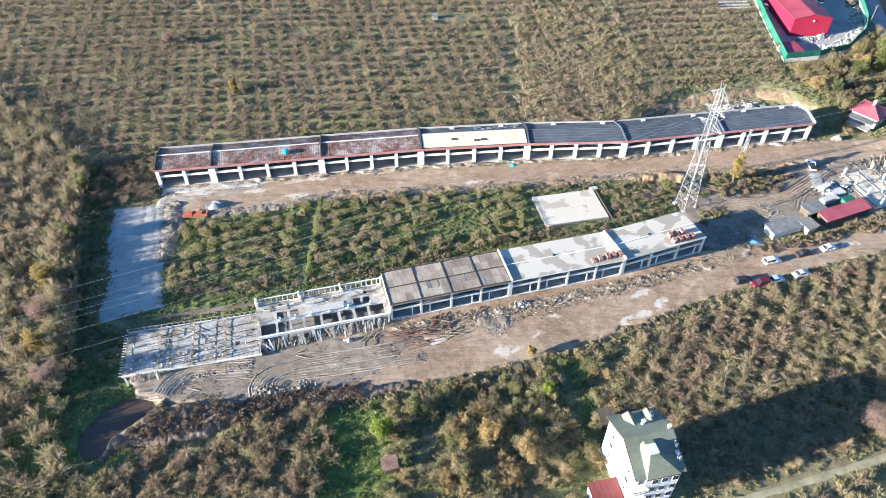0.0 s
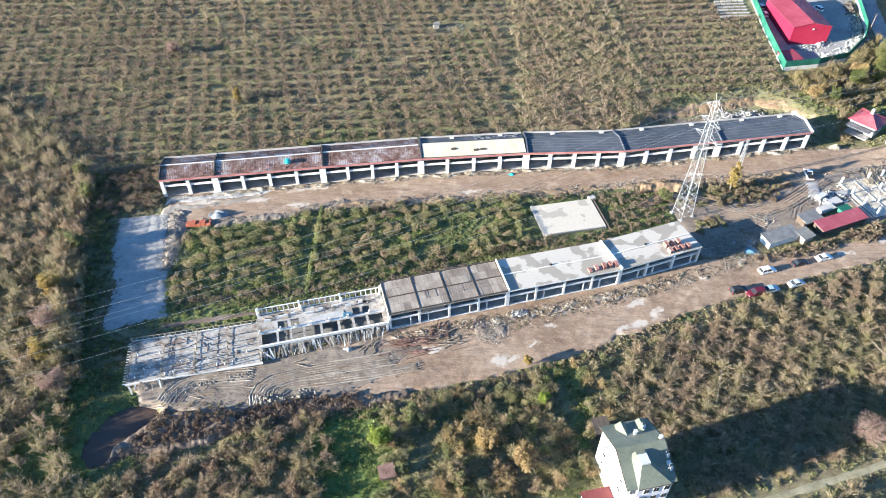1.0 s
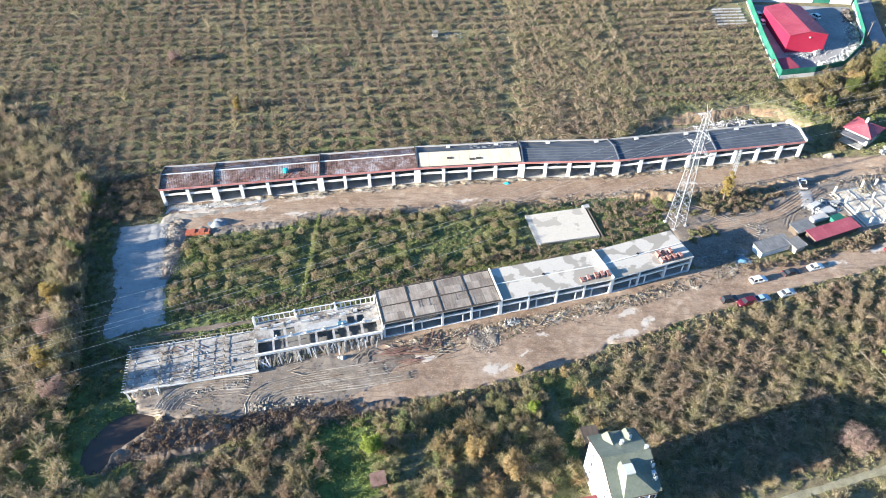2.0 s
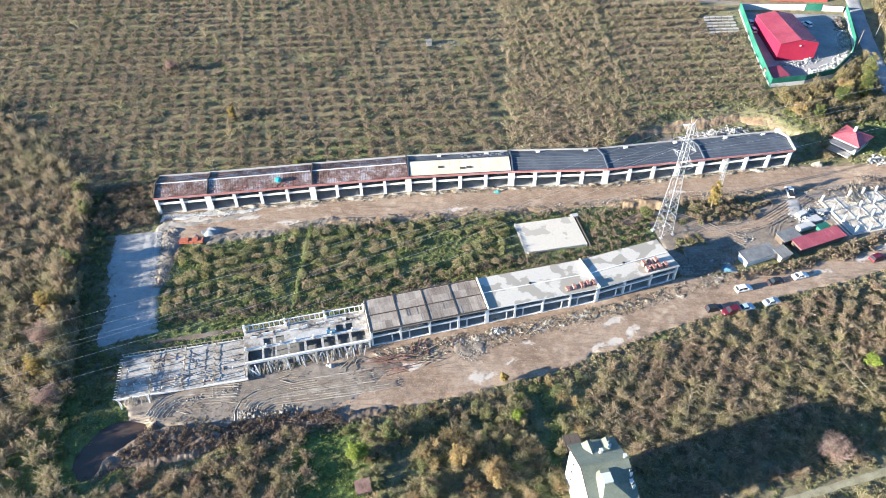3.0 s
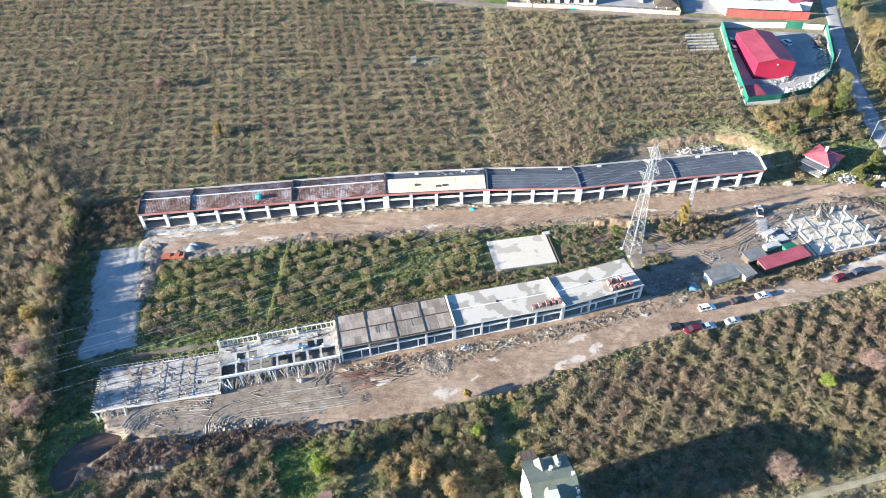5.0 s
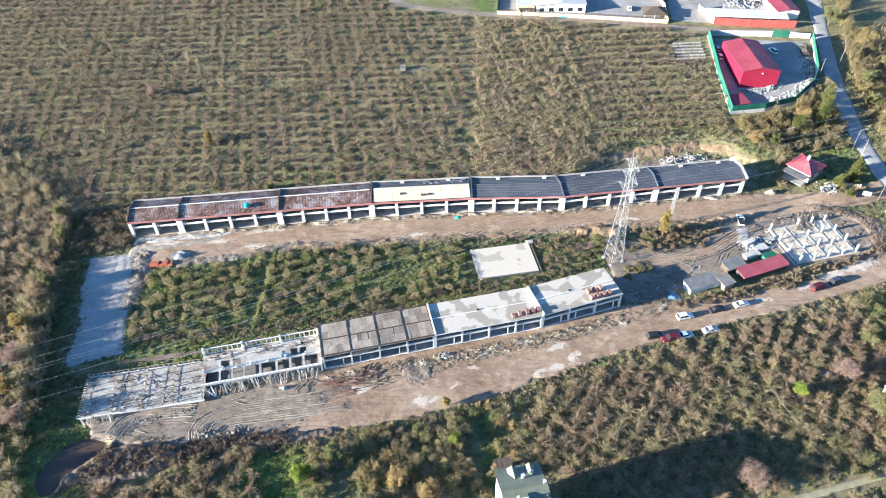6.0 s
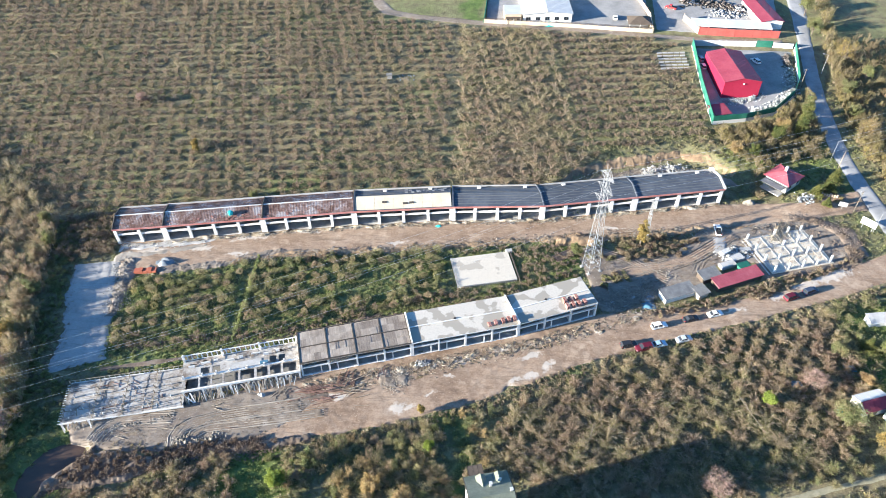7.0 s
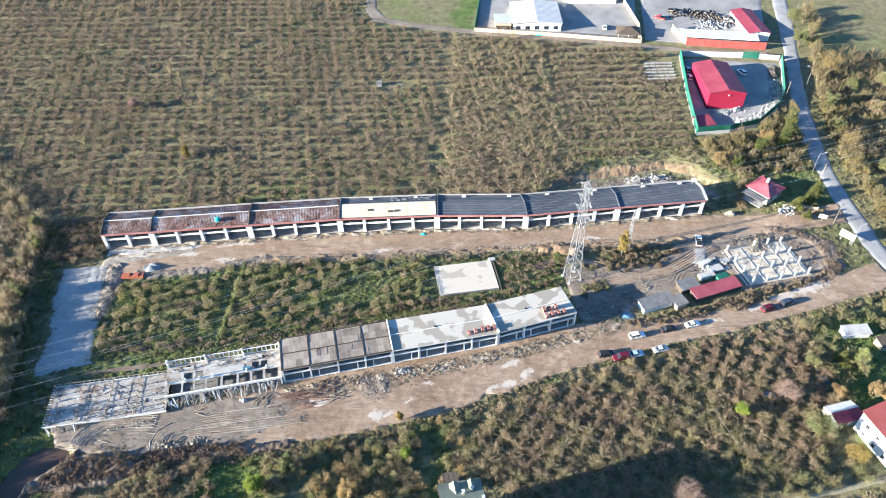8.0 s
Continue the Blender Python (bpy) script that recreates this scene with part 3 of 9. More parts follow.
lane("upper_dirt_road", "wet brown earth track with stony verges", "dirt road", UP_S, UP_N, DIRT, 0.5, 0.26, (0.2, 0.35, 0.45, 0.55, 0.68), 0.045, 8, rut=(0.5, 0.02))
# greyer, darker mud here puts the end unit's shadow into the ground colour
lane("site_track", "rutted earth and tracks between the plots, greyed to deepen the shadow", "dirt road", [(67, 126), (75, 127), (86, 133.5), (97, 136.5), (100, 144), (112, 148), (118, 146)], [(63, 149), (72, 149), (84, 148.5), (93, 151), (98, 158), (106, 164.5), (120, 166)], MUD, 0.5, 0.24, (0.15, 0.25, 0.35, 0.45, 0.55, 0.65, 0.75, 0.85), 0.09, 9)
lane("dug_earth", "turned brown earth round the foundation", "bare earth", [(116, 140), (138, 145.5), (150, 151)], [(112, 166), (136, 167), (150, 163)], MUD, 0.6, 0.2, (), 0.16, 25, 1.0)
lane("gravel_lot", "pale grey gravel lot with tree shadows across", "gravel lot", [(-77.5, 100.5), (-80, 113), (-84, 126), (-88.5, 141)], [(-63.5, 106), (-67, 117), (-71, 130), (-74.5, 143.5)], GRAVEL, 0.5, 0.24, (0.6, 0.8), 0.06, 11, 1.3, grain=0.6)
lane("asphalt_road", "grey asphalt country road with worn edges", "road", [(171.5, 92), (166, 125), (157.6, 161.6), (157.1, 170.5), (155.7, 183.5), (154.9, 197.7), (155.2, 213.1), (157.1, 229.9), (160.3, 248.4), (164.2, 268.7), (168.3, 291.2), (170.1, 305.8), (176, 345), (184, 400)], [(181.8, 92), (175.8, 125), (165.4, 161.9), (164.9, 170.7), (162.9, 183.7), (161.9, 197.9), (163.1, 213.3), (164.4, 230.1), (167.4, 248.6), (171.4, 268.9), (176.3, 291.4), (178.3, 305.9), (184.8, 345), (192.8, 400)], ASPHALT, 1.0, 0.10, (), 0.01, 13, 0.15, 0.08)
lane("lane_far", "narrow grey-brown lane along the orchard's top edge", "road", [(-15, 338), (-17.5, 318), (-16, 300), (-10, 291), (5, 287), (35, 282), (75, 277.5), (106, 273), (130, 269.5), (160, 268.5)], [(-9, 338), (-11, 318), (-10, 304), (-4.5, 295.6), (7.5, 291.6), (35.8, 286.6), (75, 282), (106.8, 277), (130, 273.6), (160, 272.4)], MUD, 0.9, 0.10, (), 0.01, 14, 0.2)
lane("field_track", "pale earth track with a grassy middle", "track", [(30, 50.6), (58.3, 58.9), (65.9, 61.0), (84.5, 66.5), (106, 73.0), (132, 80.1), (170, 90.6)], [(29.4, 52.9), (57.6, 61.2), (65.3, 63.3), (83.9, 68.8), (105.4, 75.3), (131.4, 82.4), (169.4, 92.9)], TRACK, 0.3, 0.16, (0.2, 0.8), 0.02, 15, 0.12)
lane("track_verge", "worn strip of grass in the middle of the track", "grass strip", [(29.9, 51.3), (58.1, 59.6), (65.7, 61.7), (84.3, 67.2), (105.8, 73.7), (131.8, 80.8), (169.8, 91.3)], [(29.6, 52.3), (57.8, 60.6), (65.5, 62.7), (84.1, 68.2), (105.6, 74.7), (131.6, 81.8), (169.6, 92.3)], GROUND, 0.25, 0.26, (), 0.05, 16, 0.15)
lane("cut_bank", "bare ochre earth bank cut into the slope", "earth bank", [(60, 180.5), (66, 186.5), (76, 191.2), (90, 194.6), (104, 198.4), (112, 195.6), (120, 189)], [(60, 183), (66, 190), (76, 194.8), (90, 198.6), (104, 202.4), (113, 199), (121.5, 191)], BANK, 0.4, 0.2, (), 0.32, 17, 0.7)
lane("cut_bench", "bare grey-brown earth bench below the bank", "earth bench", [(56, 176.5), (83, 181), (109, 185.5), (121, 184)], [(61, 181), (76, 191), (100, 197), (119, 189)], MUD, 0.8, 0.20, (), 0.15, 18, 0.7)
lane("hard_standing", "pale earth patch beside the sheds", "earth yard", [(103.2, 150.4), (107.8, 150.4)], [(105.2, 158.6), (110, 158.8)], GRAVEL, 0.4, 0.46, (), 0.05, 19, 0.4)
lane("chalk_patch", "powdery white lime spread on the track", "lime patch", [(-77, 146.5), (-66, 148), (-54, 150.5), (-46, 153)], [(-77.5, 150.5), (-66, 151.8), (-54, 153.6), (-46, 154.8)], CHALK, 0.5, 0.36, (), 0.05, 24, 0.9)
lane("footpath", "trodden brown path behind the lower units", "path", [(-64, 101.6), (-40, 106.8), (-13, 115.4), (8, 123.2)], [(-65, 103.2), (-41, 108.6), (-14, 117.2), (7, 124.8)], CLOD, 0.5, 0.2, (0.5,), 0.06, 21, 0.3)
lane("earth_mound", "dark mound of dug earth beside the pond", "earth mound", [(-64.2, 68.0), (-56, 69.6), (-51, 70.4), (-45.6, 72), (-41, 75)], [(-64.0, 71.2), (-59.3, 76.6), (-56, 79.4), (-51, 80), (-46, 79), (-41, 78)], CLOD, 0.3, 0.1, (), 0.42, 22, 0.6, 1.5)
lane("earth_ridge", "low ridge of turned earth along the road", "earth ridge", [(-42, 76.5), (-36, 77.5), (-26, 79.6), (-16, 80.6), (-6, 83.2)], [(-42, 79), (-35, 80.5), (-26, 82.6), (-16, 83.4), (-6, 85.6)], CLOD, 0.35, 0.1, (), 0.3, 23, 0.7, 0.5)
water = bmesh.new()
prism(water, [(-56.2, 80.6), (-61.5, 83.0), (-66.4, 82.2), (-69.2, 79.7), (-71.1, 76.2), (-72.2, 71.6), (-70.0, 66.0), (-64.6, 66.4), (-62.4, 69.8), (-60.2, 73.2), (-58.0, 76.0)], -1.6, -0.75)
tagged(part("pond", water, POND), "still brown muddy water in a dug hollow", "pond", kind="structure")


def along(pts, wide):
    """The two sides of a band of this width along points."""
    p = np.array(pts, float)
    d = np.gradient(p, axis=0)
    n = np.stack([-d[:, 1], d[:, 0]], -1) / np.hypot(*d.T)[:, None] * wide / 2
    return [tuple(q) for q in p - n], [tuple(q) for q in p + n]


def tyre_tracks(pts, wide, ruts, seed, material=MUD, lift=0.5):
    lo, hi = along(pts, wide)
    lane("tyre_tracks", "curved tyre tracks pressed into the mud", "tyre tracks", lo, hi, material, 0.22, lift, tuple((k + 0.5) / ruts for k in range(ruts)), 0.03, seed, 0.3, 0.0, (0.2, 0.2 if material is MUD else 0.1))
    p = np.array(pts, float)
    d = np.gradient(p, axis=0)
    side = np.stack([-d[:, 1], d[:, 0]], -1) / np.hypot(*d.T)[:, None]
    # paler colour gives the ridge contrast that sunlight along the ruts leaves out
    for k in range(ruts + 1):
        a, b = along([tuple(q) for q in p + side * wide * (k / ruts - 0.5)], 0.3)
        lane("mud_ridge", "ridge coloured paler to bring out the tyre tracks", "mud ridge", a, b, PALEMUD if material is MUD else MUD, 0.25, lift + 0.02, (), 0.05, seed + 200 + k, 0.16, 0.1, dip=0.12)


tyre_tracks([(-57.2, 81.6), (-56.6, 83.6), (-55.2, 85.8), (-52.3, 87.6), (-46.1, 88.6), (-40.3, 89.0)], 3.4, 5, 60)
tyre_tracks([(-54.4, 81.8), (-53.6, 84.0), (-51.0, 85.6), (-46, 86.4), (-41, 86.9)], 1.8, 3, 61, DIRT, 0.4)
tyre_tracks([(-37.2, 81.4), (-37.9, 83.4), (-37.4, 85.4), (-35.4, 87.2), (-29.0, 89.4), (-20, 91.4), (-10, 93.6)], 3.6, 6, 62)
tyre_tracks([(-33.5, 82.5), (-33.8, 84.4), (-31.5, 86.2), (-24, 87.6), (-14, 89.4), (-4, 91.6)], 2.6, 4, 63)
tyre_tracks([(74, 141), (79, 143), (87.2, 144.6), (96.6, 148.2), (104.6, 154), (112, 160)], 4.2, 5, 65, DIRT, 0.4)
tyre_tracks([(56, 147), (62, 150.6), (70, 151), (78, 147.4), (84, 142), (88, 139)], 2.6, 3, 66, DIRT, 0.42)
lane("spoil_heap", "crumbled grey spoil tipped beside the lot", "spoil heap", [(-75.0, 144), (-73.6, 136), (-72.4, 128), (-70.4, 120)], [(-69.2, 145), (-68.2, 139), (-67.2, 131), (-66.8, 121)], MUD, 0.35, 0.1, (), 0.36, 68, 0.9, 0.4, grain=0.6)
lane("spoil_strip", "ochre clods and litter trodden before the shop fronts", "spoil", [(-12, 96.0), (2, 98), (16, 101.6), (30, 106.8), (44, 110.6), (66, 118.2), (82, 124.4)], [(-12, 100.4), (2, 104), (16.2, 107.6), (30, 111.4), (44, 115.2), (65.6, 123), (84, 127.4)], LITTER, 0.3, 0.2, (), 0.34, 69, 1.5)
lane("verge_ridge", "ridge of pushed stones and earth along the track", "spoil", [(-44, 140.6), (-36, 144.6), (-10, 147.2), (19, 150), (45, 153.6), (68, 155.8), (100, 160), (120, 163.4)], [(-43, 143.2), (-36, 147.4), (-10, 150), (19, 152.8), (45, 156.4), (68, 158.6), (100, 162.8), (120, 165.4)], BANK, 0.4, 0.16, (), 0.3, 70, 1.2, 0.25)
lane("spoil_bank", "pale grey spoil and rubble pushed up between track and plot", "spoil", [(-66, 137.6), (-56, 138.4), (-44, 140.4), (-36, 144.2), (-22, 146.6), (-10, 147.6)], [(-66, 141), (-56, 142.2), (-44, 144.2), (-36, 147.8), (-22, 149.6), (-10, 149.6)], MUD, 0.3, 0.14, (), 0.2, 75, 1.6, 0.3)
lane("foot_strip", "stones and pale litter along the foot of the columns", "litter", [(-62, 150.8), (-34, 155.2), (-6, 159), (25, 162.2), (53, 164), (83, 168.6), (112, 173.4)], [(-62, 153), (-34, 157.3), (-6, 161.2), (25, 164.3), (53, 165.8), (83, 170.8), (112, 175.4)], LITTER, 0.35, 0.16, (), 0.34, 71, 0.9, 0.45)
lane("earth_ridge", "ridge of dark dug earth round the foundation", "earth ridge", [(128, 166.2), (136, 165.4), (141, 162), (143.4, 157), (143, 151), (138.6, 145.4)], [(130, 170), (138, 169), (145, 166), (148, 158), (147, 149), (141, 143.6)], CLOD, 0.35, 0.1, (), 0.25, 74, 0.6, 0.35)
lane("gravel_patch", "grey gravel tipped before the shop fronts", "gravel", [(8.0, 98.0), (11.5, 98.4), (16.4, 100.0)], [(7.6, 104.2), (11, 104.6), (15.6, 105.4)], MUD, 0.3, 0.2, (), 0.16, 73, 0.9, 0.2)
heap_pts = [(9.5, 100.5), (12, 101.6), (14.5, 103)]
lane("earth_mound", "orange-brown earth mound by the pylon", "earth mound", [(56.5, 152.6), (62, 153.6), (69, 152.8)], [(57.5, 156.4), (63, 158.6), (70, 157.2)], BANK, 0.35, 0.1, (), 0.35, 75, 0.6, 1.3)
lane("lime_spill", "pale lime and gravel spilled at the end of the track", "lime patch", [(-77, 141.5), (-70, 143.5), (-60, 146.4), (-50, 149)], [(-77.6, 146.4), (-70, 147.6), (-60, 149.6), (-50, 151)], PALEMUD, 0.4, 0.33, (), 0.1, 76, 1.1)
# ---- the upper row of units ----
SPINE = [(-78.3, 150.2), (-63.5, 152.3), (-33.8, 156.8), (-5.8, 160.8), (25.0, 163.8), (53.4, 165.1), (83.1, 170.2), (111.8, 175.0)]
DEEP, EAVE, RIDGE, RISE = 10.1, 6.2, 6.3, 1.25


def roof_z(y):
    return EAVE + RISE * (1 - abs(min(max(y, 0), DEEP) - DEEP / 2) / (DEEP / 2))


def sloped(bm, x0, x1, y0, y1, up0, up1):
    """A slab that follows the roof's two pitches, between two heights above them."""
    cuts = [y0, *([DEEP / 2] if y0 < DEEP / 2 < y1 else []), y1]
    for a, b in zip(cuts[:-1], cuts[1:]):
        za, zb = roof_z(a), roof_z(b)
        hexa(bm, [(x0, a, za + up0), (x1, a, za + up0), (x1, b, zb + up0), (x0, b, zb + up0),
                  (x0, a, za + up1), (x1, a, za + up1), (x1, b, zb + up1), (x0, b, zb + up1)])


def gable_kerb(x0, x1, up):
    """An end wall that rises with the pitches."""
    bm = bmesh.new()
    prof = [(-0.3, EAVE - 0.3), (DEEP, EAVE - 0.3), (DEEP, EAVE + up), (DEEP / 2, EAVE + RISE + up), (-0.3, EAVE + up)]
    a = [bm.verts.new((x0, y, z)) for y, z in prof]
    b = [bm.verts.new((x1, y, z)) for y, z in prof]
    bm.faces.new(a)
    bm.faces.new(b)
    for i in range(5):
        j = (i + 1) % 5
        bm.faces.new((a[i], a[j], b[j], b[i]))
    return bm


def upper_unit(i, p, q, bays, style, label):
    L = math.hypot(q[0] - p[0], q[1] - p[1])
    t = thing("unit_building", label, "building", p[0], p[1], 0, heading(p, q), "upper row of units")
    rng = random.Random(40 + i)
    part("floor_slab", boxes((0, L, 0.2, DEEP, -0.4, 0.22)), CONC, t, "dusty concrete floor")
    bm = bmesh.new()
    if style == "battens":
        sloped(bm, 0, L, -0.25, DEEP, -0.3, -0.02)
    else:
        sloped(bm, 0, L, -0.25, DEEP, -0.28, 0.0)
    part("roof_slab", bm, DECKRED if style == "battens" else MEMBRANE, t)
    part("fascia", boxes((0, L, -0.42, -0.25, EAVE - 0.42, EAVE + 0.16)), FASCIA, t, "faded red-brown fascia")
    part("back_wall", boxes((0, L, DEEP - 0.3, DEEP, 0.22, RIDGE - 0.3)), CONC, t)
    part("parapet", boxes((0, L, DEEP - 0.05, DEEP + 0.3, RIDGE - 0.6, RIDGE + 0.3)), CONC, t, "pale concrete back parapet")
    part("beam", boxes((0, L, 0.25, 0.75, EAVE - 1.0, EAVE - 0.32)), WHITE, t)
    step = L / bays
    col = part("column", boxes((-0.45, 0.45, 0.1, 0.8, -0.3, EAVE - 0.95)), WHITE, t)
    col.matrix_basis = pose(0.45, 0, 0)
    for k in range(1, bays + 1):
        again(col, pose(k * step - (0.45 if k == bays else 0), 0, 0))
    tie = part("tie_beam", boxes((0.3, step - 0.3, 0.3, 0.65, 3.35, 3.95)), WHITE, t)
    for k in range(1, bays):
        again(tie, pose(k * step, 0, 0))
    sill = part("sill_beam", boxes((0.4, step - 0.4, 0.32, 0.6, 0.0, 0.36)), CONC, t)
    for k in range(1, bays):
        again(sill, pose(k * step, 0, 0))
    wall = part("party_wall", boxes((-0.12, 0.12, 0.85, DEEP - 0.3, 0.2, EAVE - 0.3)), CONC, t)
    wall.matrix_basis = pose(0.15, 0, 0)
    for k in range(1, bays + 1):
        again(wall, pose(k * step - (0.15 if k == bays else 0), 0, 0))
    mez = part("mezzanine", boxes((0, L, 4.6, DEEP - 0.3, 3.4, 3.7)), CONC, t)
    if style == "battens":
        b = bmesh.new()
        for y0, y1 in ((-0.2, DEEP / 2), (DEEP / 2, DEEP - 0.1)):
            sloped(b, -0.04, 0.04, y0, y1, -0.03, 0.04)
        raf = part("rafter", b, RAFTER, t)
        n = int(L / 0.48)
        raf.matrix_basis = pose(0.5, 0, 0)
        for k in range(1, n):
            again(raf, pose(0.5 + k * (L - 1.0) / (n - 1), 0, 0, 0, 0, rng.uniform(-0.4, 0.4)))
        part("ridge_beam", boxes((0.3, L - 0.2, DEEP / 2 - 0.16, DEEP / 2 + 0.16, EAVE + RISE - 0.1, EAVE + RISE + 0.14)), FRESH, t, "pale ridge beam")
        if i != 2:
            for y in (1.3, 2.6, 3.8, 6.4, 7.8, 9.0):
                b = bmesh.new()
                sloped(b, 0.3, 0.3 + L * (0.22 if i == 1 else 0.5), y, y + 0.08, 0.05, 0.10)
                part("lath", b, RAFTER, t)
        part("kerb", gable_kerb(0.0, 0.32, 0.45), DARKWOOD, t, "dark gable kerb")
        for k in range(int(L * (1.1 if i == 1 else 0.35))):
            x, y = rng.uniform(0.8, L - 0.8), rng.uniform(0.3, 2.0)
            s = rng.uniform(0.14, 0.4)
            part("tile", boxes((x - s, x + s, y - s * 0.6, y + s * 0.6, roof_z(y) - 0.1, roof_z(y) + rng.uniform(0.1, 0.3))), TERRA, t, "loose terracotta tiles")
        for k in range(int(L * 0.4)):
            x, y, s = rng.uniform(1, L - 1), rng.uniform(3, DEEP - 1), rng.uniform(0.2, 0.6)
            part("board", boxes((x - s * 2, x + s * 2, y - 0.1, y + 0.1, roof_z(y) - 0.06, roof_z(y) + 0.1)), RAFTER, t)
    else:
        for k in range(1, 10):
            y = k * DEEP / 10
            b = bmesh.new()
            sloped(b, 0.5, L - 0.3, y - 0.09, y + 0.09, 0.0, 0.09)
            part("seam", b, SEAM, t)
        part("kerb", gable_kerb(0.0, 0.36, 0.42), MEMBRANE, t, "black gable kerb")
        if style == "yellow":
            n = 10
            b = bmesh.new()
            sloped(b, 0.02, (L - 0.9) / n - 0.02, 0.1, DEEP / 2 + 0.4, 0.12, 0.30)
            board = part("insulation_board", b, YELLOW, t, "pale yellow insulation board")
            board.matrix_basis = pose(0.6, 0, 0)
            for k in range(1, n):
                again(board, pose(0.6 + k * (L - 0.9) / n, 0, 0))
            for x, y in ((9.0, 2.2), (15.5, 1.4), (17.5, 1.6)):
                part("hatch", boxes((x, x + 1.5, y, y + 0.8, roof_z(y) + 0.2, roof_z(y) + 0.55)), DARKWOOD, t)
            for k in range(34):
                b = bmesh.new()
                x, y, s = rng.uniform(L * 0.52, L - 0.6), rng.uniform(6.6, 9.2), rng.uniform(0.2, 0.5)
                hexa(b, [(x + dx * s + rng.uniform(-.1, .1), y + dy * s * 0.7, roof_z(y) + dz * s) for dz in (0, 0.5) for dx, dy in ((-1, -1), (1, -1), (1, 1), (-1, 1))])
                part("loose_sheet", b, BAGS if k % 3 else MEMBRANE, t)
    for k in range(2 if style != "battens" else 0):
        x = L * (0.3 + 0.5 * k) + rng.uniform(-2, 2)
        vent = part("roof_vent", soft_box(x, x + 1.2, 8.5, 9.2, EAVE, EAVE + 0.85, 0.08), FRESH, t, "small pale roof vent")
    return t


STYLES = [(2, "battens"), (4, "battens"), (4, "battens"), (4, "yellow"), (4, "black"), (4, "black"), (4, "black")]
WORDS = {"battens": "white concrete unit row with bare battened roof, unfinished", "yellow": "white concrete unit row with yellow boards on its roof", "black": "white concrete unit row with black seamed membrane roof"}
for i, (bays, style) in enumerate(STYLES):
    upper_unit(i, SPINE[i], SPINE[i + 1], bays, style, WORDS[style])


def roof_tank(x, y, z):
    t = thing("water_drum", "small turquoise plastic drum on the battens", "drum", x, y, z)
    bm = bmesh.new()
    strut(bm, (0, 0, 0), (0, 0, 0.9), 0.75, 0.8, 14)
    strut(bm, (0, 0, 0.9), (0, 0, 1.1), 0.8, 0.5, 14)
    part("body", bm, TEAL, t)
    bm = bmesh.new()
    strut(bm, (0, 0, 1.1), (0, 0, 1.22), 0.3, 0.3, 10)
    part("cap", bm, TEAL, t)


roof_tank(-43.5, 157.6, 6.9)
end = thing("end_coping", "pale concrete coping on the end of the roof", "coping", SPINE[7][0], SPINE[7][1], 0, heading(SPINE[6], SPINE[7]))
part("coping", gable_kerb(-0.1, 0.4, 0.5), FRESH, end)
part("end_post", soft_box(-0.9, 0.5, DEEP - 0.9, DEEP + 0.4, RIDGE - 0.3, RIDGE + 1.0, 0.06), FRESH, end)

# ---- the lower row of units ----
LROOF, LDEEP = 5.5, 10.2


